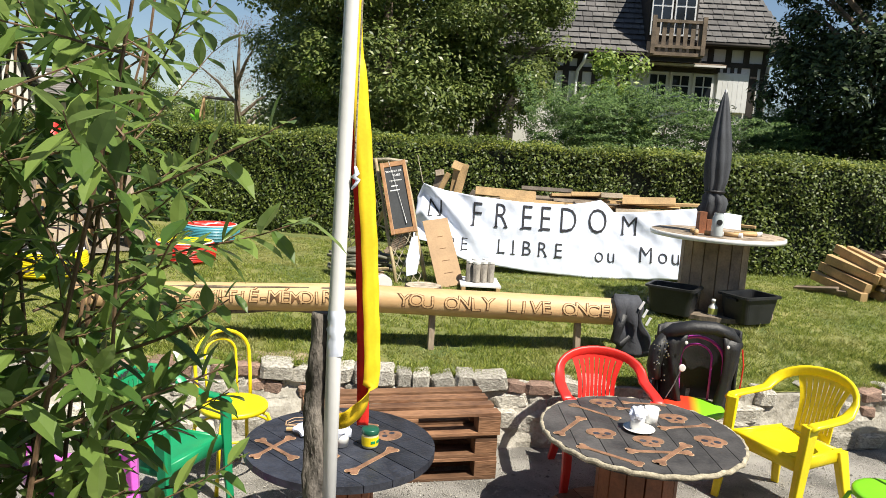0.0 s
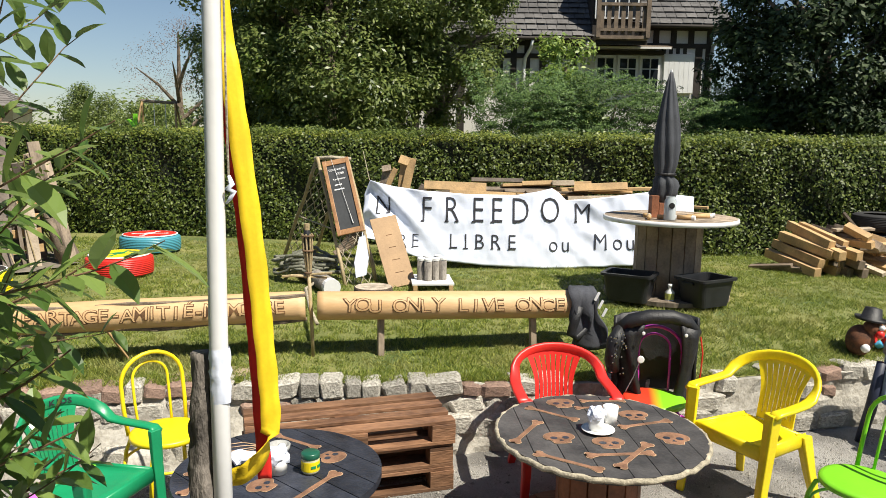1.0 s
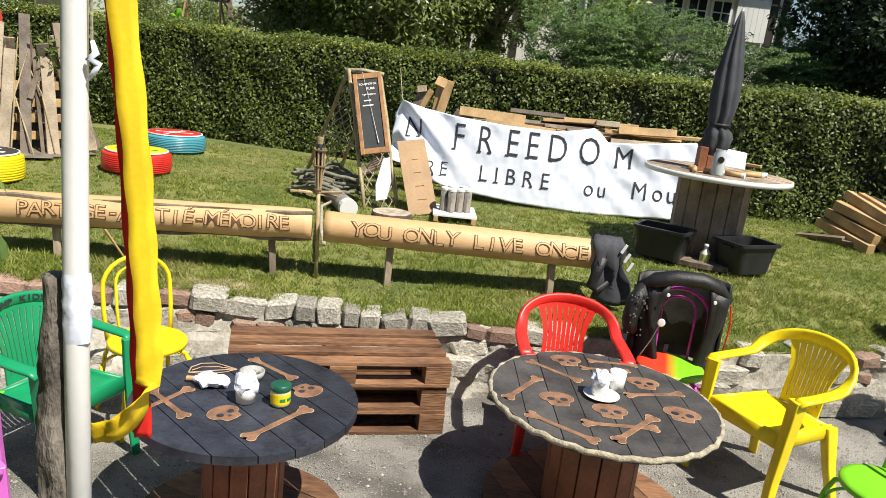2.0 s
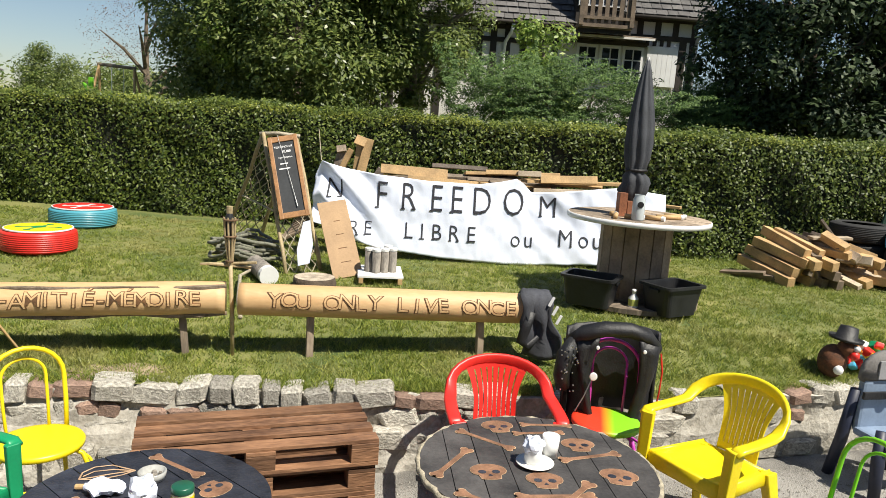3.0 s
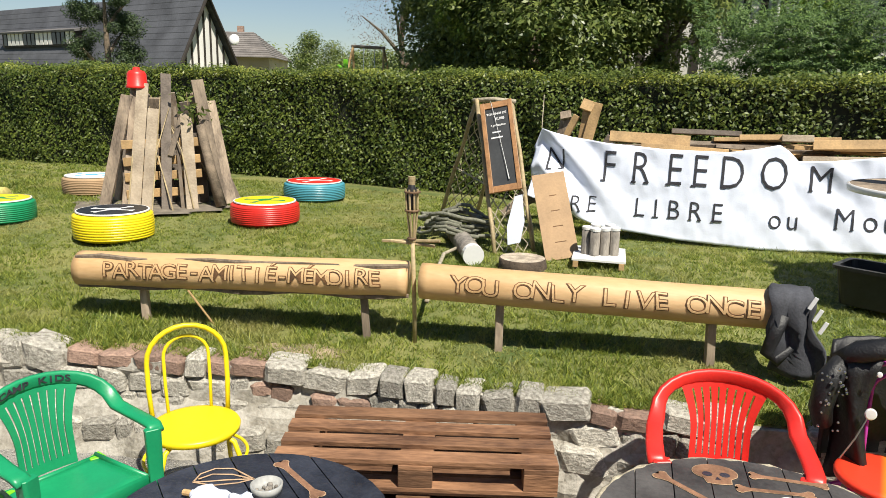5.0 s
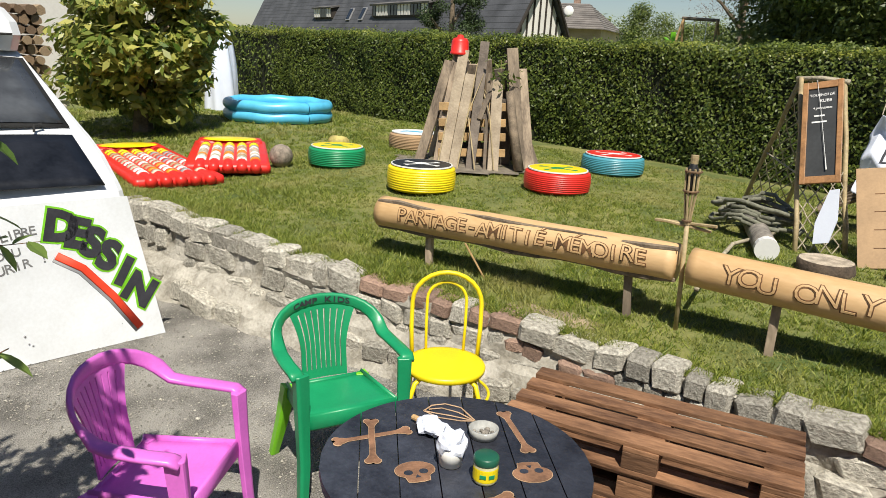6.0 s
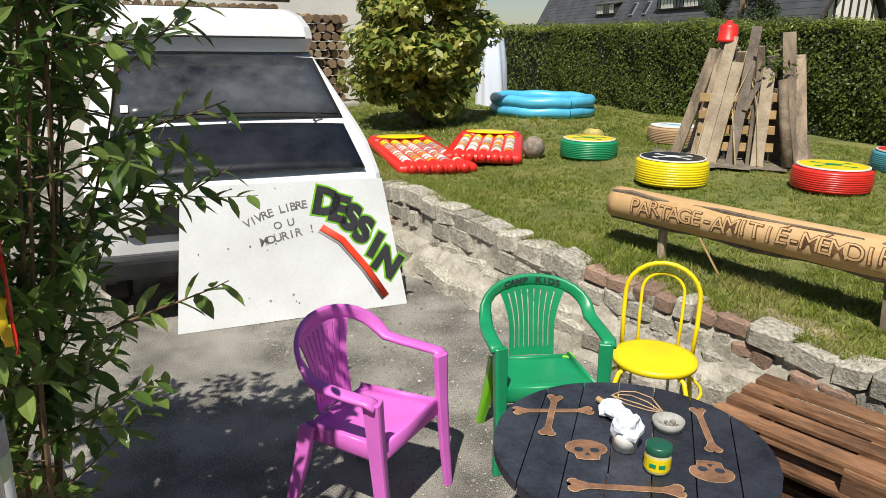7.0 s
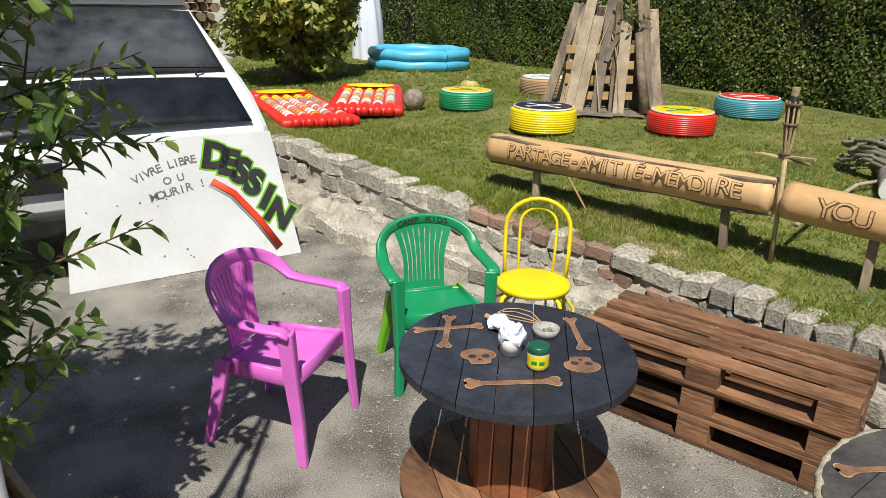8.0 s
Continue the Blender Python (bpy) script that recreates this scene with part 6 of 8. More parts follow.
skin("bonnet", [(-3.76, -0.83, 0.955), (-3.76, 0.86, 0.955), (-4.2, 0.83, 1.222), (-4.2, -0.8, 1.222)], 16, 6, 0.035, "van_black", "matt black bonnet", 0.01, 0.03)
bm = bmesh.new()
box(bm, (0.34, 0.03, 0.012), pose(-4.0, 0.02, 1.135, 0, 32, 0), 0.005)
part("bonnet_ridge", bm, "van_black", van)
skin("gasket", [(-4.31, -0.8, 1.285), (-4.31, 0.86, 1.285), (-4.95, 0.79, 1.71), (-4.95, -0.73, 1.71)], 10, 4, 0.004, "rubber", "", 0.01, 0.03)
# mottled grey base colour imitates hazy sky reflected in the windscreen
hazy = surface("sky_haze_glass", (0.07, 0.076, 0.085), 0.13, 0.5, 1.6, 9, 0.0, other=(0.012, 0.013, 0.016))
ws = skin("windscreen", [(-4.335, -0.765, 1.305), (-4.335, 0.825, 1.305), (-4.935, 0.755, 1.695), (-4.935, -0.695, 1.695)], 10, 4, 0.012, hazy, "dark windscreen with hazy sky reflection painted in grey", 0.006, 0.03)
bm = bmesh.new()
box(bm, (0.004, 0.05, 0.08), pose(-4.39, -0.7, 1.375, 0, -57, 0))
part("sticker", bm, "white_paint", van)
for y in (-0.02, 0.62):
    bm = bmesh.new()
    tube(bm, [(-4.25, y, 1.27), (-4.27, y + 0.01, 1.31), (-4.285, y + 0.06, 1.315)], 0.009, 6)
    part("wiper", bm, "rubber", van)
for sy in (-1, 1):
    bm = bmesh.new()
    slab(bm, [(-4.5, 1.3), (-5.35, 1.3), (-5.35, 1.68), (-5.02, 1.68)], -0.004, 0.004, pose(0, sy * 0.915, 0, 90, 0, 0))
    for v in bm.verts:
        v.co.y = sy * (hw(v.co.z) + 0.006)
    part("side_window", bm, "glass", van)
    bm = bmesh.new()
    slab(bm, [(-5.6, 1.28), (-8.2, 1.28), (-8.2, 1.68), (-5.6, 1.68)], -0.004, 0.004, pose(0, 0, 0, 90, 0, 0))
    for v in bm.verts:
        v.co.y = sy * (hw(v.co.z) + 0.006)
    part("side_window", bm, "glass", van)
    for x in (-4.35, -7.6):
        w = part("wheel", bmesh.new(), "rubber", van)
        bm = bmesh.new()
        lathe(bm, [(0.19, -0.1), (0.3, -0.1), (0.325, -0.07), (0.325, 0.07), (0.3, 0.1), (0.19, 0.1), (0.18, 0.0)], 32, pose(x, sy * 0.87, 0.325, 90, 0, 0))
        bm.to_mesh(w.data)
        bm.free()
        bm = bmesh.new()
        lathe(bm, [(0, 0.06), (0.06, 0.07), (0.1, 0.04), (0.18, 0.075), (0.19, 0.05), (0.19, -0.05), (0, -0.05)], 24, pose(x, sy * 0.87, 0.325, 90 if sy < 0 else -90, 0, 0))
        part("rim", bm, "grey", w)
bm = bmesh.new()
for k, (hwd, z, x0) in enumerate(((0.78, 1.76, -4.97), (0.8, 1.87, -4.92), (0.79, 1.96, -4.96), (0.74, 2.05, -5.04), (0.66, 2.1, -5.16))):
    ring = [bm.verts.new((x, y, z)) for x, y in ((x0, -hwd * 0.92), (x0 - 0.05, -hwd), (-8.1, -hwd), (-8.15, -hwd * 0.9), (-8.15, hwd * 0.9), (-8.1, hwd), (x0 - 0.05, hwd), (x0, hwd * 0.92))]
    if k:
        for q in range(8):
            bm.faces.new((last_ring[q], last_ring[(q + 1) % 8], ring[(q + 1) % 8], ring[q]))
    last_ring = ring
bm.faces.new(last_ring)
bmesh.ops.recalc_face_normals(bm, faces=bm.faces[:])
part("pop_top", bm, "van_white", van, "white raised pop-top roof")
for z, x0, h in ((1.875, -4.912, 0.795), (2.103, -5.3, 0.6)):
    bm = bmesh.new()
    tube(bm, [(-6.5, -h, z), (x0 - 0.08, -h, z), (x0, -h * 0.9, z), (x0, h * 0.9, z), (x0 - 0.08, h, z), (-6.5, h, z)], 0.008, 6)
    part("roof_seam", bm, "rubber", van)
bm = bmesh.new()
box(bm, (0.12, 1.94, 0.14), pose(-3.68, 0, 0.42), 0.03)
part("bumper", bm, "dark", van)
for y in (-0.72, 0.72):
    bm = bmesh.new()
    lathe(bm, [(0, 0.03), (0.08, 0.025), (0.1, 0), (0.1, -0.03)], 24, pose(-3.7, y, 0.72, 90, 0, 90))
    part("headlight", bm, "white_plastic", van)
bm = bmesh.new()
box(bm, (0.02, 1.5, 0.2), pose(-3.695, 0, 0.72), 0.008)
part("grille", bm, "dark", van)
# red paint strokes on the wing
for k in range(3):
    bm = bmesh.new()
    tube(bm, [(-4.05 + 0.1 * math.cos(a) - 0.06 * k, -0.985, 0.72 + 0.13 * k + 0.08 * math.sin(a)) for a in np.linspace(0.5, 6.5, 16)], 0.012, 6)
    part("paint_stroke", bm, "red", van)

PB, PT = -3.47, -3.62
panel = thing("painted_panel", pose(PB, 2.72, 0), "white painted board with sprayed words leaning on the van", "board")
LEAN = math.atan2(PB - PT, 0.93)


def on_panel(y, h, up=0.0):
    """Along the panel, up the panel, and out from it."""
    return Vector((-math.sin(LEAN) * h + math.cos(LEAN) * up, y, math.cos(LEAN) * h + math.sin(LEAN) * up))


bm = bmesh.new()
out = [(-0.8, -0.0), (0.8, 0.0), (0.66, 0.935), (-0.7, 0.955)]
f0 = [bm.verts.new(on_panel(y, h, 0.012)) for y, h in out]
f1 = [bm.verts.new(on_panel(y, h, -0.006)) for y, h in out]
bm.faces.new(f0)
bm.faces.new(list(reversed(f1)))
for k in range(4):
    bm.faces.new((f0[k], f1[k], f1[(k + 1) % 4], f0[(k + 1) % 4]))
bmesh.ops.recalc_face_normals(bm, faces=bm.faces[:])
part("board", bm, "board_white", panel)
for k in range(14):
    bm = bmesh.new()
    y, h = rf.uniform(-0.65, 0.6), rf.choice([0.12, 0.2, 0.52, 0.55, 0.9]) + rf.uniform(-0.03, 0.03)
    bmesh.ops.create_icosphere(bm, subdivisions=1, radius=rf.uniform(0.004, 0.008), matrix=Matrix.Translation(on_panel(y, h, 0.013)))
    part("nail_mark", bm, "grey", panel)


def painted(text, y0, h0, y1, h1, size, mat, bold, slant, up, lab, turn0=0.0, turn1=0.0, arc=0.0):
    n = len(text) - 1
    for i, ch in enumerate(text):
        if ch == " ":
            continue
        k = i / max(1, n)
        a = radians(turn0 + (turn1 - turn0) * k)
        cy, ch_ = y0 + (y1 - y0) * k, h0 + (h1 - h0) * k + arc * math.sin(k * math.pi)

        def place(c):
            x, y = c.x, c.y - size / 2
            return on_panel(cy + x * math.cos(a) - y * math.sin(a), ch_ + x * math.sin(a) + y * math.cos(a), up + c.z)
        part("letter", words(ch, size, place, 0.0008, 1, 0.006, bold, i + 3), mat, panel, lab)


ink = surface("pencil_grey", (0.2, 0.2, 0.2), 0.7, 0.3, 12, 60, 0)
painted("VIVRE LIBRE", -0.3, 0.69, 0.09, 0.79, 0.055, ink, 0.0005, 0, 0.0135, "grey brushed letter", 24, 4, 0.02)
painted("OU", -0.1, 0.66, -0.01, 0.675, 0.05, ink, 0.0005, 0, 0.0135, "grey brushed letter", 8, 8)
painted("MOURIR !", -0.2, 0.56, 0.13, 0.62, 0.055, ink, 0.0005, 0, 0.0135, "grey brushed letter", 12, 6)
painted("DESSIN", 0.25, 0.8, 0.67, 0.33, 0.175, "lime", 0.027, 0, 0.0135, "sprayed lime outline", -14, -38, 0.07)
painted("DESSIN", 0.25, 0.8, 0.67, 0.33, 0.175, "ink", 0.015, 0, 0.0165, "sprayed black letter", -14, -38, 0.07)
for mat, w, up, dy in (("grey", 0.016, 0.012, -0.02), ("red", 0.024, 0.016, 0.0)):
    bm = bmesh.new()
    tube(bm, [on_panel(0.2 + dy, 0.62 + dy, up), on_panel(0.34 + dy, 0.52 + dy, up), on_panel(0.5 + dy, 0.31 + dy, up), on_panel(0.64 + dy, 0.08 + dy, up)], w, 8, 0.12, on_panel(0, 0, 1))
    part("paint_stroke", bm, surface("red_spray", (0.85, 0.06, 0.02), 0.6, 0.1, 9, 60, 0.05) if mat == "red" else mat, panel, "sprayed red stroke" if mat == "red" else "grey overspray", True)

# tyre and blocks by the van
cb = thing("concrete_block", pose(-3.75, 1.45, 0, 0, 0, 20), "grey hollow concrete block on the tarmac", "block")
for y in (-0.09, 0.09):
    bm = bmesh.new()
    box(bm, (0.4, 0.03, 0.2), pose(0, y, 0.1), 0.006)
    part("wall", bm, "mortar", cb)
for x in (-0.18, 0, 0.18):
    bm = bmesh.new()
    box(bm, (0.03, 0.15, 0.2), pose(x, 0, 0.1), 0.006)
    part("web", bm, "mortar", cb)

# ---- pole, tree stake and ribbons ----
stake = thing("tree_stake", pose(-0.178, 1.49, 0), "grey barked stake standing in a white plastic pipe", "stake")
bm = bmesh.new()
tube(bm, [(0.0, -0.04, 1.0), (0.004, -0.03, 1.2), (-0.004, -0.01, 1.45), (0.002, 0, 1.66)], [0.027, 0.025, 0.023, 0.022], 18)
bmesh.ops.subdivide_edges(bm, edges=[e for e in bm.edges if abs(e.verts[0].co.z - e.verts[1].co.z) > 0.1], cuts=14)
for v in bm.verts:
    v.co += Vector((v.co.x, v.co.y, 0)) * (0.3 * noise.noise(Vector((v.co.x * 60, v.co.y * 60, v.co.z * 14))) + 0.15 * noise.noise(v.co * 70))
part("stake", bm, surface("stake_bark", (0.2, 0.175, 0.15), 0.95, 0.5, 25, 120, 0.9, other=(0.06, 0.052, 0.045), stretch=(1, 1, 0.35)), stake, smooth=True)
bm = bmesh.new()
lathe(bm, [(0.048, 0.0), (0.048, 1.2), (0.044, 1.205), (0.04, 1.2), (0.04, 0.9)], 28, pose(0, -0.04, 0))
part("pipe", bm, "white_plastic", stake, "white plastic drain pipe", True)
for z0, z1, mt in ((1.15, 1.215, surface("silver_tape", (0.45, 0.47, 0.5), 0.5, 0.2, 30, 120, 0.3)), (1.1, 1.149, surface("green_tape", (0.6, 0.72, 0.45), 0.6, 0.15, 10, 60, 0.1))):
    bm = bmesh.new()
    lathe(bm, [(0.0485, z0), (0.05, z0 + 0.004), (0.05, z1 - 0.004), (0.0485, z1)], 28, pose(0, -0.04, 0))
    part("tape", bm, mt, stake, smooth=True)
pole = thing("flag_pole", pose(-0.138, 1.47, 0), "white painted pole taped to a stake with a cord", "pole")
bm = bmesh.new()
tube(bm, [(0.0, 0, 0.9), (-0.002, 0, 1.6), (0.006, 0, 2.5), (0.012, 0, 3.4)], [0.0175, 0.0175, 0.016, 0.014], 14)
part("pole", bm, "white_paint", pole, smooth=True)
bm = bmesh.new()
lathe(bm, [(0.0178, 1.57), (0.0186, 1.58), (0.0194, 1.6), (0.0186, 1.615), (0.0198, 1.63), (0.0186, 1.64), (0.0198, 1.655), (0.0188, 1.665), (0.0177, 1.675)], 26)
for v in bm.verts:
    v.co += Vector((v.co.x, v.co.y, 0)) * 0.22 * noise.noise(v.co * 110)
part("tape_wrap", bm, "cloth_white", pole, "crumpled white tape", True)
bm = bmesh.new()
tube(bm, [(0.03, -0.005, 3.3), (0.028, -0.004, 2.4), (0.027, -0.004, 2.05), (0.028, -0.004, 1.97)], 0.002, 6)
part("cord", bm, "rope", pole)
bm = bmesh.new()
tube(bm, [(0.028, -0.004, 1.995), (0.034, -0.006, 1.98), (0.026, -0.008, 1.972), (0.036, -0.003, 1.966), (0.03, -0.004, 1.955), (0.022, -0.004, 1.945)], [0.003, 0.0055, 0.006, 0.0055, 0.004, 0.002], 6)
part("knot", bm, "cloth_white", pole, smooth=True)


def ribbon(pts, w, side, mat, label):
    root = thing("ribbon", pose(0, 0, 0), label, "ribbon", "hanging ribbons")
    bm = bmesh.new()
    pts = [Vector(p) for p in pts]
    fine = []
    for i in range(len(pts) - 1):
        p0, p1, p2, p3 = pts[max(0, i - 1)], pts[i], pts[i + 1], pts[min(len(pts) - 1, i + 2)]
        for k in range(8):
            t = k / 8
            fine.append(0.5 * ((2 * p1) + (p2 - p0) * t + (2 * p0 - 5 * p1 + 4 * p2 - p3) * t * t + (3 * p1 - p0 - 3 * p2 + p3) * t ** 3))
    fine.append(pts[-1])
    rows = []
    for i, p in enumerate(fine):
        k = i / (len(fine) - 1)
        d = (fine[min(i + 1, len(fine) - 1)] - fine[max(0, i - 1)]).normalized()
        s = Vector(side(k))
        s = (s - d * s.dot(d)).normalized()
        rows.append([bm.verts.new(p + s * w * (q - 0.5) + Vector((0, 0.003 * math.sin(i * 0.9 + q * 4), 0))) for q in (0, 0.33, 0.66, 1)])
    for a, b in zip(rows, rows[1:]):
        for q in range(3):
            bm.faces.new((a[q], a[q + 1], b[q + 1], b[q]))
    o = part("band", bm, mat, root, smooth=True)
    o.modifiers.new("thickness", "SOLIDIFY").thickness = 0.0015
    return root


ribbon([(-0.152, 1.495, 3.2), (-0.144, 1.540, 2.36), (-0.126, 1.535, 2.2), (-0.111, 1.535, 2.08), (-0.094, 1.535, 1.93), (-0.081, 1.535, 1.8), (-0.072, 1.535, 1.68), (-0.064, 1.535, 1.57), (-0.063, 1.535, 1.49), (-0.081, 1.530, 1.435), (-0.116, 1.530, 1.397), (-0.161, 1.540, 1.378)], 0.038, lambda k: (1, 0.4, 0) if k < 0.74 else (0.3, -0.2, 1), surface("yellow_ribbon", (0.86, 0.6, 0.01), 0.7, 0.1, 9, 120, 0.05), "bright yellow cloth ribbon hanging from the pole")
ribbon([(-0.157, 1.510, 3.0), (-0.144, 1.555, 2.25), (-0.123, 1.549, 2.02), (-0.110, 1.549, 1.9), (-0.099, 1.549, 1.75), (-0.091, 1.551, 1.62), (-0.086, 1.553, 1.5), (-0.081, 1.555, 1.375)], 0.028, lambda k: (1, 0.15, 0), surface("red_ribbon", (0.72, 0.02, 0.012), 0.7, 0.1, 9, 120, 0.05), "bright red cloth ribbon hanging from the pole")

# ---- bush in front ----
bush = thing("bush", pose(-0.95, 1.3, 0), "tall leafy garden shrub with long glossy green leaves", "shrub")
rb = random.Random(21)
LV, LF = [], []
TW = bmesh.new()


def leaf(p, d, up, L):
    """A long folded leaf with a drooping tip."""
    d = d.normalized()
    s = d.cross(up)
    s = s.normalized() if s.length > 1e-3 else Vector((1, 0, 0))
    u = s.cross(d)
    base = len(LV)
    for t, w in ((0, 0.03), (0.25, 0.17), (0.5, 0.205), (0.75, 0.14), (1.0, 0.0)):
        c = p + d * L * t - u * L * 0.16 * t * t
        if w == 0:
            LV.append(c)
        else:
            LV.extend([c - s * L * w + u * L * 0.05, c, c + s * L * w + u * L * 0.05])
    for k in range(3):
        a = base + 3 * k
        LF.extend([(a, a + 1, a + 4, a + 3), (a + 1, a + 2, a + 5, a + 4)])
    a = base + 9
    LF.extend([(a, a + 1, a + 3), (a + 1, a + 2, a + 3)])


def shoot(p, d, L, n, leaf_l, r=0.006):
    pts = [p.copy()]
    step = L / 7
    dd = d.normalized()
    for k in range(7):
        dd = (dd + Vector((rb.uniform(-0.14, 0.14), rb.uniform(-0.14, 0.14), rb.uniform(-0.06, 0.1)))).normalized()
        pts.append(pts[-1] + dd * step)
    tube(TW, pts, [r * (1 - 0.1 * k) for k in range(8)], 5)
    for k in range(n):
        t = 0.12 + 0.88 * k / n
        i = min(6, int(t * 7))
        q = pts[i].lerp(pts[i + 1], t * 7 - i)
        a = k * 2.4 + rb.uniform(-0.4, 0.4)
        ax = (pts[i + 1] - pts[i]).normalized()
        s = ax.cross(Vector((0.3, 0.2, 1))).normalized()
        o = s * math.cos(a) + ax.cross(s) * math.sin(a)
        leaf(q, o + ax * 0.7 + Vector((0, 0, -0.12)), Vector((0, 0, 1)) + o * 0.25, leaf_l * rb.uniform(0.65, 1.15))
    return pts


BC = Vector((0.0, 0.1, 0))
for k in range(16):
    a = rb.uniform(0, math.tau)
    base = Vector((rb.uniform(-0.15, 0.15), rb.uniform(-0.12, 0.15), 0.0))
    tip = Vector((0.45 * math.cos(a) + 0.05, 0.52 * math.sin(a) - 0.08, rb.uniform(1.8, 2.6)))
    stem = [base.lerp(tip, t) + Vector((0.05 * math.sin(t * 5 + k), 0.05 * math.cos(t * 4 + k), 0)) for t in np.linspace(0, 1, 8)]
    tube(TW, stem, [0.01 * (1 - t * 0.7) for t in np.linspace(0, 1, 8)], 6)
    for j in range(13):
        t = 0.3 + 0.7 * j / 12
        i = min(6, int(t * 7))
        q = stem[i].lerp(stem[i + 1], t * 7 - i)
        aa = rb.uniform(0, math.tau)
        shoot(q, Vector((math.cos(aa), math.sin(aa), rb.uniform(0.1, 0.9))), rb.uniform(0.25, 0.5), rb.randint(12, 17), 0.09, 0.003)
# low and reaching sprays
for x, y, z, dx, dy in ((0.25, 0.1, 1.3, 1, -0.1), (0.3, -0.1, 1.45, 1, 0.0), (0.3, 0.05, 1.7, 1, 0.2), (0.25, -0.2, 1.2, 1, -0.3), (0.1, 0.35, 1.1, 0.3, 1), (0.0, 0.4, 1.35, 0.2, 1), (0.1, 0.35, 1.6, 0.3, 1), (0.3, 0.0, 1.55, 0.9, 0.2), (0.25, -0.3, 1.5, 0.9, -0.4), (0.3, -0.35, 1.3, 0.8, -0.2), (0.0, 0.3, 1.8, 0.2, 1)):
    shoot(Vector((x, y, z)), Vector((dx, dy, 0.35)), 0.38, 12, 0.095, 0.005)
for k in range(84):
    z = rb.uniform(1.05, 2.45)
    shoot(Vector((rb.uniform(-0.4, 0.25), rb.uniform(-0.3, 0.35), z)), Vector((rb.uniform(-0.8, 0.9), rb.uniform(-0.6, 1), rb.uniform(0.0, 0.6))), rb.uniform(0.2, 0.34), 13, 0.1, 0.004)
# tall shoots added mostly out of view to deepen the shade on the tarmac
for k in range(9):
    tip = Vector((rb.uniform(-0.55, 0.1), rb.uniform(-0.75, -0.2), rb.uniform(2.1, 2.75)))
    tube(TW, [Vector((0, 0, 0.3)).lerp(tip, q) + Vector((0, 0, 0.25 * q * (1 - q))) for q in (0, 0.3, 0.6, 1)], [0.014, 0.011, 0.008, 0.004], 6)
    for j in range(11):
        aa = rb.uniform(0, math.tau)
        shoot(tip.lerp(Vector((-0.1, -0.1, 1.7)), rb.uniform(0, 0.6)), Vector((math.cos(aa) - 0.25, math.sin(aa) - 0.35, rb.uniform(0, 0.7))), rb.uniform(0.2, 0.38), 14, 0.095, 0.003)
me = mesh_of("foliage", LV, LF, "bush", False)
fo = new("foliage", me)
fo.parent = bush
fo["kind"] = "stuff"
part("branch_work", TW, "twig", bush)["kind"] = "stuff"


# ---- trees and shrubs beyond ----
def tree(x, y, z0, h, rx, ry, n, size, mat, label, seed, clumps=70, low=0.25, trunk=True, cat="tree", spread=0.42, name="tree"):
    r = np.random.RandomState(seed)
    root = thing(name, pose(x, y, z0), label, cat)
    if trunk:
        bm = bmesh.new()
        tube(bm, [(0, 0, -0.1), (0.05, 0.02, h * 0.2), (0.0, 0.05, h * 0.55), (0.05, 0, h * 0.85)], [0.16, 0.12, 0.08, 0.03], 8)
        for k in range(7):
            a = r.uniform(0, math.tau)
            zz = h * r.uniform(0.2, 0.6)
            tube(bm, [(0, 0, zz), (rx * 0.4 * math.cos(a), ry * 0.4 * math.sin(a), zz + h * 0.12), (rx * 0.8 * math.cos(a), ry * 0.8 * math.sin(a), zz + h * 0.2)], [0.07, 0.045, 0.015], 6)
        part("trunk", bm, "bark", root)
    d = r.normal(0, 1, (clumps, 3))
    d /= np.linalg.norm(d, axis=1)[:, None]
    rad = r.uniform(0.45, 1.0, (clumps, 1)) ** 0.6
    ch = h * (1 - low) / 2
    c = d * rad * [[rx, ry, ch]] + [[0, 0, h * low + ch]]
    pick = r.randint(0, clumps, n)
    cs = r.uniform(0.6, 1.3, clumps) * spread
    o = r.normal(0, 1, (n, 3))
    o /= np.linalg.norm(o, axis=1)[:, None]
    p = c[pick] + o * (r.uniform(0, 1, (n, 1)) ** 0.45) * cs[pick][:, None] * [[1, 1, 0.75]]
    nrm = o * 0.8 + [[0, -0.2, 0.7]]
    leaves("crown", p, nrm, r.uniform(size * 0.7, size * 1.3, n), mat, 0.45, root, seed, 0.12)
    return root


G = 0.7
tree(-3.35, 14.8, G, 7.5, 1.5, 1.7, 70000, 0.046, "tree", "broad leafy fruit tree behind the hedge", 1, 170, 0.02, True, spread=0.5)
tree(-2.0, 13.6, G, 7.0, 2.0, 1.7, 85000, 0.045, "tree", "dense green apple tree behind the hedge", 2, 190, 0.02, True, spread=0.5)
tree(0.0, 14.4, G, 6.3, 1.45, 1.5, 60000, 0.045, "tree", "leafy green garden tree beside the house", 3, 150, 0.27, True, spread=0.4)
tree(-2.9, 16.5, G, 8.5, 2.4, 2.0, 30000, 0.075, "tree", "tall leafy tree standing further back", 4, 150, 0.03, True, spread=0.6)
tree(2.25, 13.4, G, 3.2, 0.75, 0.8, 7500, 0.05, "young_tree", "light green young shrub above the junipers", 5, 45, 0.15, True, "shrub", 0.28, "shrub")
tree(-3.0, 12.75, G + 2.0, 1.15, 0.34, 0.3, 2200, 0.032, "young_tree", "yellow-green clump of mistletoe in the fruit tree", 19, 14, 0.0, False, "mistletoe", 0.22, "mistletoe")
tree(6.4, 12.3, G, 6.8, 1.75, 1.8, 75000, 0.052, "laurel", "large dark evergreen tree by the house", 6, 190, 0.03, True, spread=0.5)
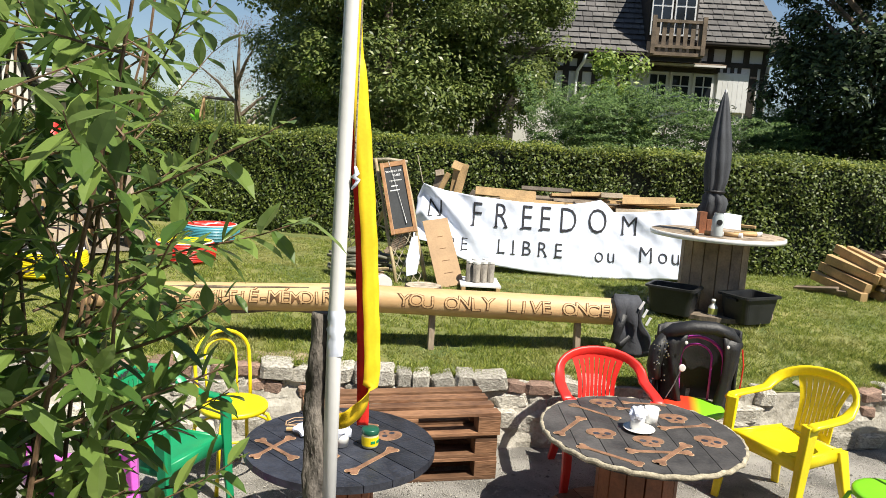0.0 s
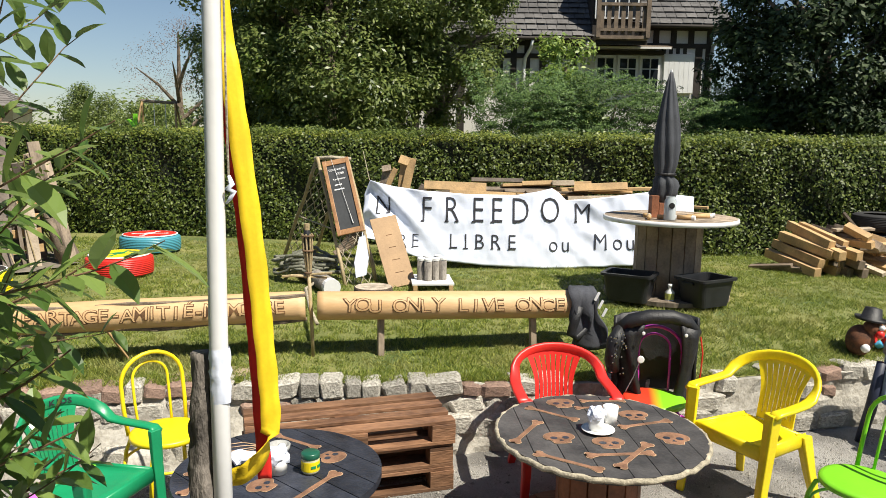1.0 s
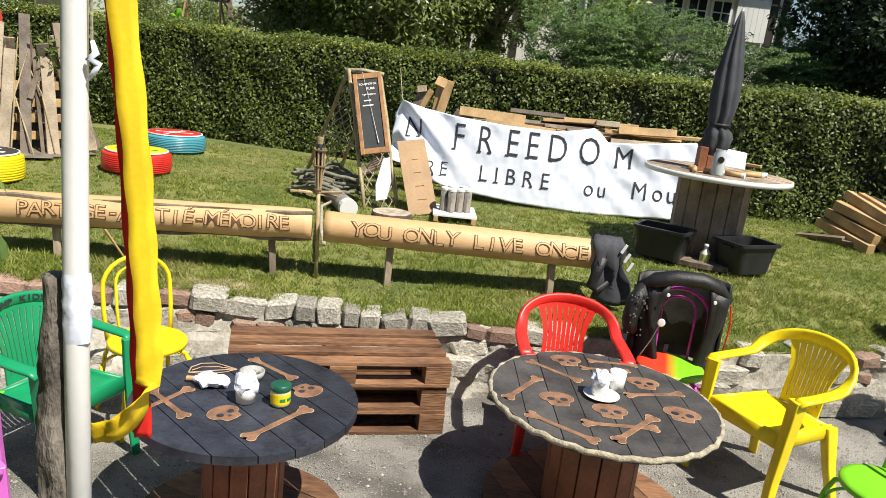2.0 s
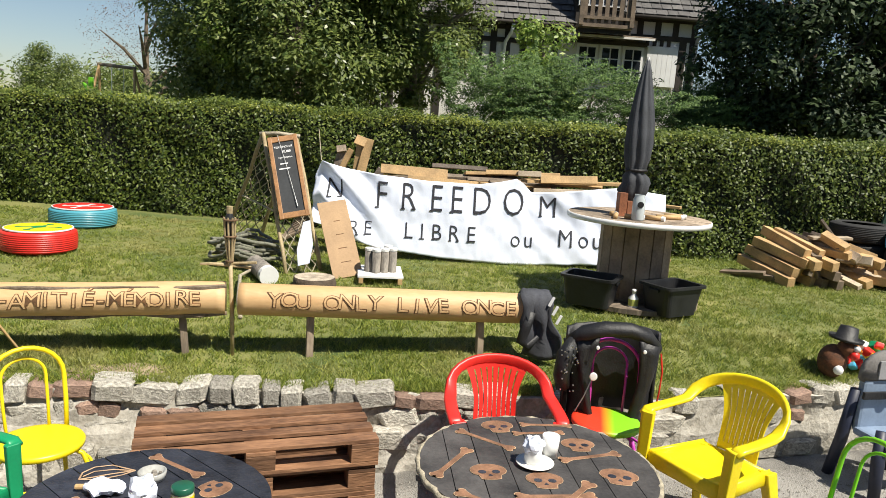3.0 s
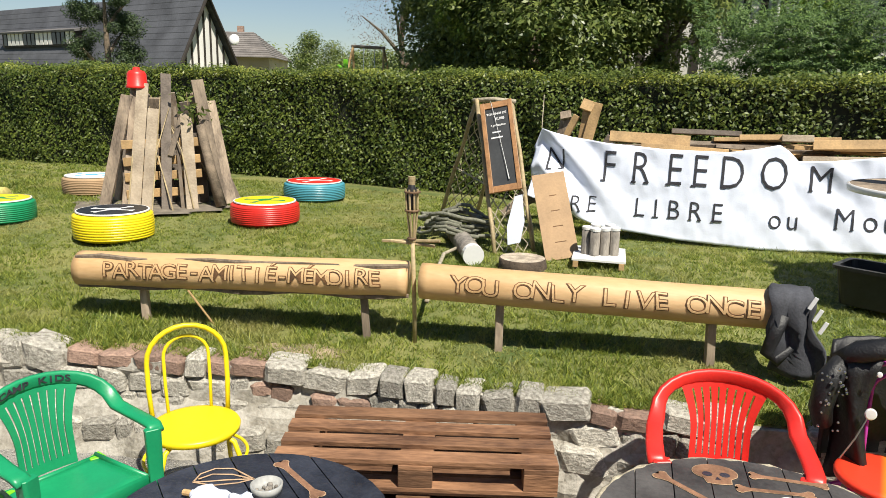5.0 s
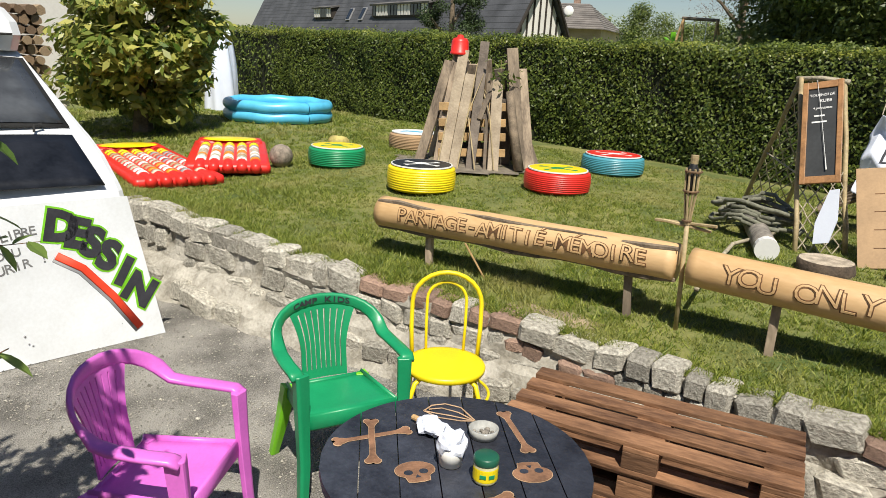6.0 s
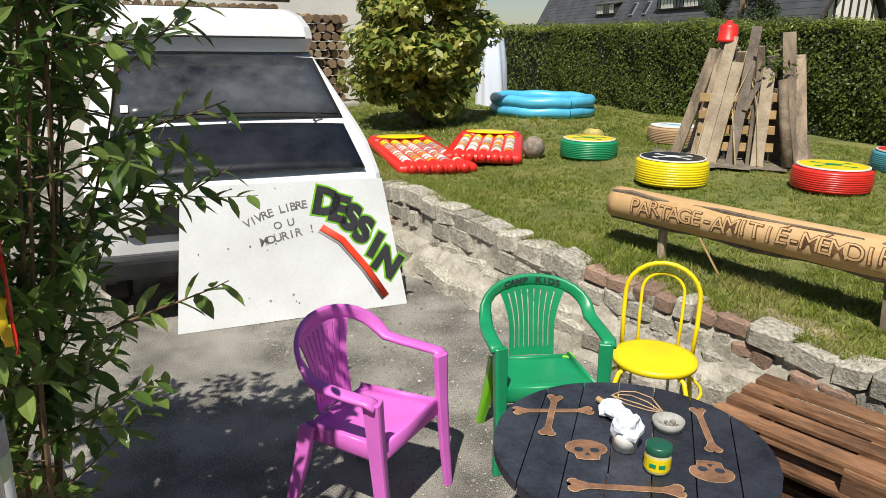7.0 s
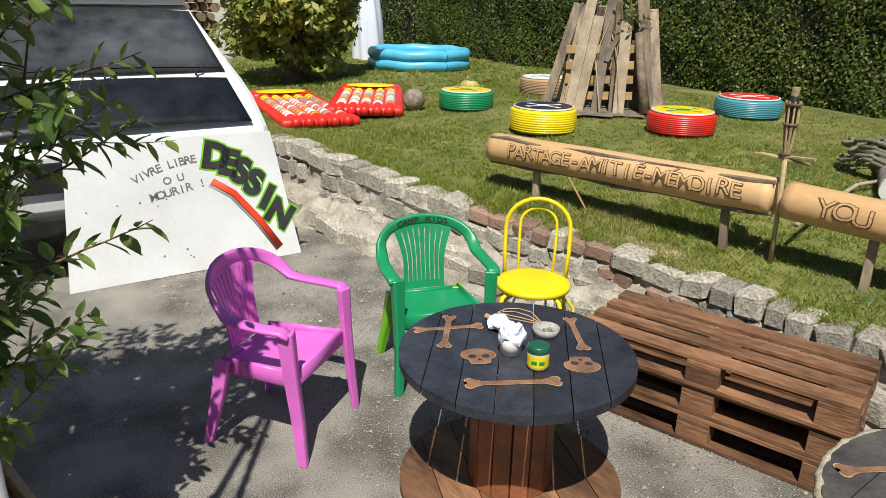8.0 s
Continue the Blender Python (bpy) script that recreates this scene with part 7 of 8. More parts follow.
tree(9.9, 12.0, G, 7.5, 2.5, 2.0, 70000, 0.058, "laurel", "dark evergreen tree towering over the hedge", 7, 200, 0.03, True, spread=0.55)
tree(13.8, 12.8, G, 7.5, 2.4, 2.0, 16000, 0.095, "laurel", "dark evergreen tree at the garden's edge", 8, 60, 0.05, True, spread=0.6)
for k, (x, y, h, rx) in enumerate(((1.35, 12.2, 2.6, 1.0), (2.75, 12.6, 2.75, 1.1), (4.1, 12.2, 2.25, 1.1), (5.2, 12.7, 2.5, 0.9))):
    # feathery sprays that lie outwards and up
    r = np.random.RandomState(60 + k)
    root = thing("juniper", pose(x, y, G), "spreading feathery green juniper behind the hedge", "shrub", "junipers")
    n_s, per = 470, 105
    P, N, S = [], [], []
    for s in range(n_s):
        a = r.uniform(0, math.tau)
        o = np.array([rx * r.uniform(0.1, 0.85) * math.cos(a), 0.9 * r.uniform(0.1, 0.9) * math.sin(a), h * r.uniform(0.15, 0.86)])
        dd = np.array([math.cos(a) * 0.7 + 0.55, math.sin(a) * 0.5 - 0.4, r.uniform(0.25, 0.7)])
        dd /= np.linalg.norm(dd)
        sd = np.cross(dd, [0, -0.3, 1.0])
        sd /= np.linalg.norm(sd)
        L = r.uniform(0.45, 0.85)
        t = r.uniform(0, 1, (per, 1))
        fan = 0.16 * L * np.sin(np.clip(t, 0.05, 1) * math.pi) ** 0.7
        P.append(o + dd * L * t + sd * r.uniform(-1, 1, (per, 1)) * fan + r.normal(0, 0.012, (per, 3)) + np.array([[0, 0, -0.3 * L]]) * t * t)
        N.append(np.tile([0.1, -0.5, 0.85], (per, 1)))
        S.append(r.uniform(0.02, 0.042, per))
    leaves("crown", np.concatenate(P), np.concatenate(N), np.concatenate(S), "conifer", 0.22, root, 90 + k, 0.05)
    bm = bmesh.new()
    tube(bm, [(0, 0, -0.05), (0.1, 0, h * 0.4), (0.3, -0.1, h * 0.75)], [0.06, 0.04, 0.015], 6)
    part("trunk", bm, "bark", root)
tree(-8.95, 5.75, 0.62, 2.35, 1.02, 1.0, 15000, 0.08, "gold", "round yellow-green variegated shrub on the lawn", 9, 90, 0.06, True, "shrub", 0.32, "shrub")
tree(-9.95, 20.6, G, 2.9, 0.8, 0.8, 22000, 0.034, "tree", "rounded green bush in front of far roofs", 14, 50, 0.02, False, "shrub", 0.4, "shrub")
tree(-8.3, 20.5, G, 2.3, 1.3, 1.2, 22000, 0.036, "tree", "low leafy bush behind the swing", 15, 60, 0.02, False, "shrub", 0.42, "shrub")
tree(-17.3, 20.2, G, 4.9, 1.0, 1.0, 34000, 0.036, "laurel", "small round dark tree before the slate roof", 16, 60, 0.12, True, spread=0.42)
tree(-8.3, 23.0, G, 5.4, 1.7, 1.6, 5000, 0.025, "twig", "thin bare-twigged tree far behind the hedge", 17, 40, 0.2, True, spread=0.6)
bk = tree(-60, 120, -2, 9, 90, 8, 30000, 0.5, "tree", "far line of woods beyond the gardens", 18, 200, 0.0, False, "woods", 5.0, "far_woods")
bk["kind"] = "stuff"

# ---- houses ----
house = thing("house", pose(0, 0, -0.1), "half-timbered white house with a slate roof and balcony dormer", "house")
HY = 19.3


def hb(name, x0, x1, z0, z1, mat, y0=HY, depth=0.1, parent=None, label="", bevel=0.0):
    bm = bmesh.new()
    box(bm, (x1 - x0, depth, z1 - z0), pose((x0 + x1) / 2, y0 + depth / 2, (z0 + z1) / 2), bevel)
    return part(name, bm, mat, parent or house, label)


hb("wall", -1.2, 6.95, 0.6, 4.86, "render", HY, 7.0)
hb("wall", 4.9, 6.95, 4.86, 5.2, "render", HY, 6.6)
# roof slopes in front on either side of the dormer, hipped at the far corner, with rows of slates
slates = bmesh.new()
for xl, xr0, eave, hip in ((-1.7, 3.85, 4.86, 0.0), (4.9, 7.4, 5.2, 1.5)):
    for i in range(24):
        v0, v1 = i / 24, (i + 1) / 24 + 0.012
        y0, z0, y1, z1 = HY - 0.3 + v0 * 3.6, eave + v0 * 3.9, HY - 0.3 + v1 * 3.6, eave + v1 * 3.9
        xr = xr0 - v0 * hip
        x = xl - rf.uniform(0, 0.3)
        while x < xr:
            w = rf.uniform(0.22, 0.3)
            o = rf.uniform(0, 0.014)
            q = [slates.verts.new(c) for c in ((x, y0 - 0.03 - o, z0 + 0.02 + o), (min(x + w - 0.012, xr), y0 - 0.03 - o, z0 + 0.02 + o), (min(x + w - 0.012, xr), y1, z1), (x, y1, z1))]
            slates.faces.new(q)
            x += w
part("roof", slates, "roof", house, "dark slate roof")["kind"] = "stuff"
for xl, xr, eave, hip in ((-1.7, 4.0, 4.82, 0.0), (4.0, 7.4, 5.16, 1.5)):
    bm = bmesh.new()
    vs_ = [bm.verts.new(c) for c in ((xl, HY - 0.3, eave), (xr, HY - 0.3, eave), (xr - hip, HY + 3.3, eave + 3.88), (xl, HY + 3.3, eave + 3.88), (xr, HY + 7, eave), (xl, HY + 7, eave))]
    for q in ((0, 1, 2, 3), (1, 4, 2), (4, 5, 3, 2), (0, 3, 5), (0, 5, 4, 1)):
        bm.faces.new([vs_[k] for k in q])
    part("roof_base", bm, "roof", house)
for x0, x1, z in ((-1.7, 3.75, 4.8), (5.0, 7.4, 5.14)):
    bm = bmesh.new()
    tube(bm, [(x0, HY - 0.36, z), (x1, HY - 0.36, z)], 0.045, 8)
    part("gutter", bm, "beam", house, smooth=True)
for x, z in ((2.3, 4.76), (3.7, 4.76), (7.1, 5.1)):
    bm = bmesh.new()
    tube(bm, [(x, HY - 0.34, z), (x - 0.04, HY - 0.24, z - 0.2), (x - 0.16, HY - 0.1, z - 0.42), (x - 0.18, HY - 0.08, z - 0.7), (x - 0.18, HY - 0.08, 0.8)], 0.045, 8)
    part("downpipe", bm, "white_paint" if x < 7 else "grey", house, smooth=True)
# studs, rails and infill of the timber frame
for x in (1.15, 1.5, 1.85, 2.2, 2.6, 3.0, 3.4):
    hb("timber", x - 0.08, x + 0.08, 3.4, 4.8, "beam", HY - 0.03, 0.06)
for x in (5.05, 5.5, 5.95, 6.4, 6.88):
    hb("timber", x - 0.075, x + 0.075, 4.72, 5.14, "beam", HY - 0.03, 0.06)
for x in (5.72, 5.9, 6.08, 6.26):
    hb("timber", x - 0.045, x + 0.045, 4.5, 4.66, "beam", HY - 0.03, 0.06)
for x in (-1.05, -0.68, -0.32, 0.1, 0.5, 6.62, 6.88):
    hb("timber", x - 0.09, x + 0.09, 0.7, 4.65 if x > 3 else 4.6, "beam", HY - 0.03, 0.06)
for z, x0, x1 in ((4.7, 4.95, 6.95), (5.14, 4.95, 6.95), (4.4, 1.0, 3.6), (3.3, -1.2, 1.0), (4.72, -1.2, 3.6)):
    hb("timber", x0, x1, z - 0.06, z + 0.06, "beam", HY - 0.036, 0.06)
hb("lintel", 3.7, 5.7, 4.46, 4.56, "beam", HY - 0.12, 0.17)
bm = bmesh.new()
box(bm, (2.15, 0.5, 0.06), pose(4.7, HY - 0.3, 4.63, 10, 0, 0), 0.01)
part("awning_board", bm, "old_wood", house)
hb("awning_edge", 3.65, 5.75, 4.55, 4.6, "render", HY - 0.56, 0.03)
for x in (4.22, 4.8, 5.38):
    w = hb("window", x - 0.26, x + 0.26, 3.5, 4.44, "white_paint", HY - 0.05, 0.06)
    for dx in (-0.11, 0.11):
        for dz in (0.2, 0.47, 0.74):
            hb("pane", x + dx - 0.092, x + dx + 0.092, 3.5 + dz - 0.12, 3.5 + dz + 0.12, "glass", HY - 0.06, 0.012, w)
sh = hb("shutter", 5.72, 6.5, 3.5, 4.48, "white_paint", HY - 0.07, 0.04)
for k in range(6):
    hb("shutter_board", 5.73 + k * 0.128, 5.73 + k * 0.128 + 0.122, 3.51, 4.47, "white_paint", HY - 0.082, 0.012, sh)
dorm = hb("dormer", 3.8, 5.0, 4.85, 7.2, "beam", HY - 0.3, 2.5)
for x in (4.1, 4.68):
    w = hb("dormer_window", x - 0.26, x + 0.26, 5.3, 6.5, "white_paint", HY - 0.36, 0.06)
    for dx in (-0.12, 0.12):
        for dz in (0.2, 0.55, 0.9):
            hb("pane", x + dx - 0.1, x + dx + 0.1, 5.3 + dz - 0.15, 5.3 + dz + 0.15, "glass", HY - 0.37, 0.012, w)
bal = hb("balcony", 3.78, 5.05, 4.72, 4.8, "old_wood", HY - 1.0, 0.75)
hb("joist_board", 3.78, 5.05, 4.6, 4.7, "beam", HY - 0.9, 0.06, bal)
for z in (5.5, 4.9):
    hb("rail", 3.78, 5.05, z, z + 0.07, "old_wood", HY - 1.02, 0.05, bal)
for k in range(7):
    x = 3.9 + k * 0.172
    hb("baluster", x - 0.05, x + 0.05, 4.82, 5.52, "old_wood", HY - 0.975, 0.025, bal)
for x in (3.81, 5.02):
    hb("post", x - 0.05, x + 0.05, 4.75, 5.66, "old_wood", HY - 1.03, 0.08, bal)

# long slate-roofed house to the left
A, B = Vector((-20.9, 27.2, 0)), Vector((-61.5, 38.0, 0))
ax = (B - A).normalized()
back = Vector((ax.y, -ax.x, 0))
if back.dot(A) < 0:
    back = -back
mm = Matrix((ax, back, Vector((0, 0, 1)))).transposed().to_4x4()
mm.translation = A
long_house = thing("long_house", mm, "long low house with a grey slate roof and timbered gable", "house")
LH = (B - A).length
bm = bmesh.new()
pts = [(0, 0, 0.5), (LH, 0, 0.5), (LH, 4, 0.5), (0, 4, 0.5), (0, 0, 1.8), (LH, 0, 1.8), (LH, 4, 1.8), (0, 4, 1.8), (0, 2, 5.72), (LH, 2, 5.72)]
q = [bm.verts.new(p) for p in pts]
for f_ in ((0, 1, 5, 4), (1, 2, 6, 9, 5), (2, 3, 7, 6), (3, 0, 4, 8, 7)):
    bm.faces.new([q[k] for k in f_])
part("wall", bm, "render", long_house)
for s in (-1, 1):
    bm = bmesh.new()
    y0, y1 = (-0.3, 2.0) if s < 0 else (4.3, 2.0)
    last = None
    for i in range(17):
        v = i / 16
        yy, zz = y0 + (y1 - y0) * v, 1.35 + v * 4.5
        for dz in (0.0, 0.025) if i < 16 else (0.0,):
            pair = [bm.verts.new((-0.4, yy, zz + dz)), bm.verts.new((LH + 0.3, yy, zz + dz))]
            if last:
                bm.faces.new((last[0], last[1], pair[1], pair[0]))
            last = pair
    o = part("roof", bm, surface("grey_slates" + str(s), (0.085, 0.088, 0.1), 0.85, 0.3, 0.8, 12, 0.2), long_house, "grey slate roof slope")
    o.modifiers.new("thickness", "SOLIDIFY").thickness = 0.06
for k in range(11):
    y = 0.3 + k * 0.34
    top = 1.8 + 1.96 * min(y, 4 - y)
    bm = bmesh.new()
    box(bm, (0.06, 0.07, top - 1.3), pose(-0.03, y, (top + 1.3) / 2))
    part("timber", bm, "beam", long_house)
bm = bmesh.new()
tube(bm, [(-0.4, -0.32, 1.25), (-0.4, 2.0, 5.8), (-0.4, 4.32, 1.25)], 0.1, 6)
part("bargeboard", bm, "beam", long_house)
for x0, x1 in ((8.2, 15.6), (22.5, 26.0)):
    bm = bmesh.new()
    box(bm, (x1 - x0, 1.5, 0.8), pose((x0 + x1) / 2, 1.5, 4.1))
    d_ = part("dormer", bm, "beam", long_house)
    bm = bmesh.new()
    box(bm, (x1 - x0 + 0.3, 1.7, 0.1), pose((x0 + x1) / 2, 1.45, 4.6, 12, 0, 0))
    part("dormer_roof", bm, "roof", d_)
    n = int((x1 - x0) / 0.42)
    for k in range(n):
        bm = bmesh.new()
        box(bm, (0.3, 0.05, 0.62), pose(x0 + 0.3 + k * 0.42, 0.74, 4.1))
        part("infill", bm, "glass" if k % 7 in (2, 3, 4) else "render", d_)
for x in (17.5, 19.6):
    bm = bmesh.new()
    box(bm, (0.6, 0.9, 0.08), pose(x, 0.95, 3.95, 63, 0, 0))
    w = part("roof_window", bm, "grey", long_house)
    bm = bmesh.new()
    box(bm, (0.48, 0.76, 0.02), pose(x, 0.9, 3.98, 63, 0, 0))
    part("pane", bm, "glass", w)
dish = thing("satellite_dish", mm @ pose(-0.45, 3.3, 4.0), "white satellite dish on the gable end", "dish")
bm = bmesh.new()
lathe(bm, [(0, 0.05), (0.15, 0.035), (0.25, 0.0), (0.25, -0.015), (0.14, 0.02), (0, 0.035)], 24, pose(0, 0, 0, 80, 0, -30))
part("bowl", bm, "white_paint", dish, smooth=True)
bm = bmesh.new()
tube(bm, [(0, 0.05, 0), (0.25, 0.1, -0.2), (0.45, 0.0, -0.25)], 0.03, 6)
part("arm", bm, "grey", dish)
far = thing("tiled_house", pose(-26.6, 38.2, -0.7, 0, 0, 22), "far house with a grey-brown tiled roof and chimney", "house")
bm = bmesh.new()
box(bm, (7.5, 6, 4.0), pose(0, 0, 2.25))
part("wall", bm, surface("ochre_wall", (0.5, 0.42, 0.28), 0.9, 0.15, 1, 20, 0.1), far)
bm = bmesh.new()
COURSES = 12
corner = []
for k in range(COURSES + 1):
    v = k / COURSES
    hx, hy, z = 4 - 1.7 * v, 3.4 * (1 - v) + 0.02, 4.2 + 1.55 * v
    for dz in ((0.0, 0.05) if k < COURSES else (0.0,)):
        corner.append([bm.verts.new((sx * hx, sy * hy, z + dz)) for sx, sy in ((-1, -1), (1, -1), (1, 1), (-1, 1))])
for r0, r1 in zip(corner, corner[1:]):
    for k in range(4):
        bm.faces.new((r0[k], r0[(k + 1) % 4], r1[(k + 1) % 4], r1[k]))
bm.faces.new(corner[-1])
part("roof", bm, surface("grey_tiles", (0.2, 0.18, 0.165), 0.85, 0.3, 1.5, 18, 0.4), far)
bm = bmesh.new()
box(bm, (0.35, 0.35, 0.7), pose(1.5, 0.3, 5.75))
part("chimney", bm, "brick", far)

# unseen plain wall added behind the camera to cut the sky's fill light
bm = bmesh.new()
box(bm, (26, 0.4, 5.2), pose(-3, -3.4, 2.6))
tagged(part("wall_unseen", bm, surface("sky_block_wall", (0.34, 0.31, 0.27), 0.9, 0.2, 1.5, 30, 0.3)), "unseen plain beige wall added to hold back sky light", "wall", kind="structure")
# white outbuilding with a log store
shed = tagged(new("wall_white"), "plain white rendered outbuilding wall behind the log store", "wall", kind="structure")
bm = bmesh.new()
box(bm, (0.3, 14, 4.2), pose(-13.6, 1.0, 2.1))
part("wall_face", bm, "render", shed)
store = thing("log_store", pose(-12.6, 4.0, 0), "stack of split firewood logs against a white wall", "firewood")
LOGS = []
for k in range(6):
    r_ = random.Random(300 + k)
    bm = bmesh.new()
    n = r_.randint(5, 8)
    ring = [(1.0 * r_.uniform(0.75, 1.05) * math.cos(a * math.tau / n), r_.uniform(0.75, 1.05) * math.sin(a * math.tau / n)) for a in range(n)]
    slab(bm, ring, 0, 1, Matrix(((0, 0, 1, 0), (1, 0, 0, 0), (0, 1, 0, 0), (0, 0, 0, 1))))
    me = bpy.data.meshes.new("firewood")
    bm.to_mesh(me)
    bm.free()
    me.materials.append(surface("firewood" + str(k), [(0.3, 0.2, 0.12), (0.2, 0.13, 0.08), (0.36, 0.26, 0.16)][k % 3], 0.9, 0.4, 8, 40, 0.3))
    LOGS.append(me)
for j in range(11):
    for i in range(25):
        y = -2.6 + i * 0.17 + (0.085 if j % 2 else 0)
        if j > 9 and i > 17:
            continue
        s = rf.uniform(0.075, 0.1)
        shared("firewood", rf.choice(LOGS), store, pose(rf.uniform(-0.06, 0.05), y, 0.7 + 0.1 + j * 0.155, rf.uniform(0, 360), 0, 0) @ Matrix.Diagonal((0.5, s, s, 1)))
bm = bmesh.new()
tube(bm, [(0.4, -2.7, 2.55), (0.35, -0.8, 2.56)], 0.09, 10)
part("top_log", bm, "bark", store, smooth=True)
bm = bmesh.new()
tube(bm, [(0.3, -0.9, 2.55), (0.35, 0.6, 2.54)], 0.08, 10)
part("top_log", bm, "bark", store, smooth=True)
bm = bmesh.new()
box(bm, (0.9, 4.6, 0.72), pose(0.15, -0.5, 0.36), 0.03)
part("plinth", bm, "mortar", store)

# swing frame and slide over the hedge
swing = thing("swing_frame", pose(-6.15, 16.0, 1.0) @ Matrix.Diagonal((0.72, 0.72, 0.82, 1)), "garden swing frame with a lime green slide", "swing")
for a, b in (((-0.75, -0.7, 0), (-0.45, 0, 2.25)), ((-0.75, 0.7, 0), (-0.45, 0, 2.25)), ((0.85, -0.7, 0), (0.55, 0, 2.2)), ((0.85, 0.7, 0), (0.55, 0, 2.2))):
    bm = bmesh.new()
    tube(bm, [a, b], 0.035, 8)
    part("leg", bm, "wood_new", swing)
bm = bmesh.new()
tube(bm, [(-0.5, 0, 2.25), (0.6, 0, 2.2)], 0.04, 8)
part("beam", bm, "wood_grey", swing)
for x in (-0.1, 0.25):
    bm = bmesh.new()
    tube(bm, [(x, 0, 2.2), (x, 0, 0.6)], 0.012, 6)
    part("rope", bm, "white_paint", swing)
bm = bmesh.new()
slab(bm, [(-0.45, 1.55), (0.3, 1.5), (0.32, 1.45), (-0.45, 1.5)], -0.2, 0.2, pose(0, -0.3, 0, 90, 0, 0))
part("platform", bm, "sky", swing)
bm = bmesh.new()
tube(bm, [(-0.6, -0.6, 1.72), (-0.4, -0.7, 1.55), (-0.15, -0.8, 1.38), (0.1, -0.8, 1.3)], 0.04, 8, 2.6, (0, 1, 0))
part("slide", bm, "lime", swing, "lime green plastic slide", True)
bm = bmesh.new()
box(bm, (0.12, 0.1, 0.3), pose(-0.55, -0.3, 1.75), 0.02)
part("side_sheet", bm, "lime", swing)
for x, c in ((-1.9, "sky"), (-1.25, "sky")):
    tt = thing("toy_house_part", pose(x - 0.2, 12.6, 1.68), "blue plastic garden toy glimpsed over the hedge", "toy")
    bm = bmesh.new()
    box(bm, (0.35, 0.2, 0.6), pose(0, 0, 0.2), 0.04)
    part("shell", bm, surface("blue_toy" + str(x), (0.03, 0.12, 0.45), 0.4, 0.1, 5, 60, 0.02), tt)

# ---- small things on the tables ----
def cup(x, y, z, label, paper=True, r=0.045, h=0.08):
    root = thing("pot", pose(x, y, z), label, "pot", "white pots")
    bm = bmesh.new()
    lathe(bm, [(0, 0), (r * 0.85, 0), (r, h), (r * 0.93, h), (r * 0.8, 0.01), (0, 0.01)], 24)
    part("pot", bm, "white_plastic", root, smooth=True)
    if paper:
        bm = bmesh.new()
        bmesh.ops.create_icosphere(bm, subdivisions=3, radius=r * 1.05, matrix=Matrix.Translation((0, 0, h * 0.95)))
        for v in bm.verts:
            v.co += v.normal * 0.022 * noise.noise(v.co * 38 + Vector((x * 9, y * 9, 0)))
        part("crumpled_paper", bm, "cloth_white", root)
    return root


cup(-0.45, 3.14, 0.614, "white pot stuffed with crumpled white paper")
crum = thing("paper_towel", pose(-0.62, 3.22, 0.614), "crumpled white paper napkin lying on the table", "napkin")
bm = bmesh.new()
bmesh.ops.create_icosphere(bm, subdivisions=3, radius=0.05, matrix=pose(-0.01, 0.01, 0.022) @ Matrix.Diagonal((1.5, 0.9, 0.5, 1)))
for v in bm.verts:
    v.co += v.normal * 0.02 * noise.noise(v.co * 40)
part("paper", bm, "cloth_white", crum)
bm = bmesh.new()
tube(bm, [(-0.12, 0.02, 0.012), (-0.07, 0.02, 0.015)], 0.011, 10)
part("wooden_stub", bm, "wood_new", crum)
jar = thing("jam_jar", pose(-0.31, 3.155, 0.614), "small glass jar with a green lid and yellow label", "jar")
bm = bmesh.new()
lathe(bm, [(0, 0), (0.036, 0), (0.04, 0.008), (0.04, 0.06), (0.036, 0.07)], 24)
part("glass", bm, surface("jar_fill", (0.6, 0.58, 0.35), 0.15, 0.15, 20, 60, 0), jar, smooth=True)
bm = bmesh.new()
lathe(bm, [(0.0405, 0.012), (0.041, 0.016), (0.041, 0.052), (0.0405, 0.056)], 24)
part("label", bm, "yellow", jar)
bm = bmesh.new()
for a in (-60, -20, 100, 150):
    box(bm, (0.003, 0.02, 0.012), pose(0.041 * math.cos(radians(a)), 0.041 * math.sin(radians(a)), 0.034, 0, 0, a))
part("label_mark", bm, "green", jar)
bm = bmesh.new()
lathe(bm, [(0.041, 0.068), (0.042, 0.072), (0.041, 0.088), (0.036, 0.092), (0, 0.091)], 28)
part("lid", bm, surface("green_lid", (0.015, 0.1, 0.06), 0.35, 0.1, 9, 60, 0), jar, "dark green screw lid", True)
tray = thing("ashtray", pose(-0.5, 3.36, 0.614), "round clear glass ashtray with grey ash", "ashtray")
bm = bmesh.new()
lathe(bm, [(0, 0), (0.05, 0), (0.055, 0.03), (0.048, 0.032), (0.044, 0.008), (0, 0.008)], 26)
part("bowl", bm, surface("ash_glass", (0.4, 0.4, 0.38), 0.15, 0.2, 20, 60, 0), tray, smooth=True)
bm = bmesh.new()
for k in range(10):
    bmesh.ops.create_icosphere(bm, subdivisions=1, radius=rf.uniform(0.005, 0.012), matrix=Matrix.Translation((rf.uniform(-0.03, 0.03), rf.uniform(-0.03, 0.03), 0.014)))
part("ash", bm, "grey_bark", tray)
plate = thing("saucer", pose(1.06, 3.67, 0.614), "round white saucer under paper-stuffed pots", "saucer")
bm = bmesh.new()
lathe(bm, [(0, 0.004), (0.06, 0.004), (0.085, 0.014), (0.084, 0.011), (0.055, 0), (0, 0)], 32)
part("plate", bm, "white_plastic", plate, smooth=True)
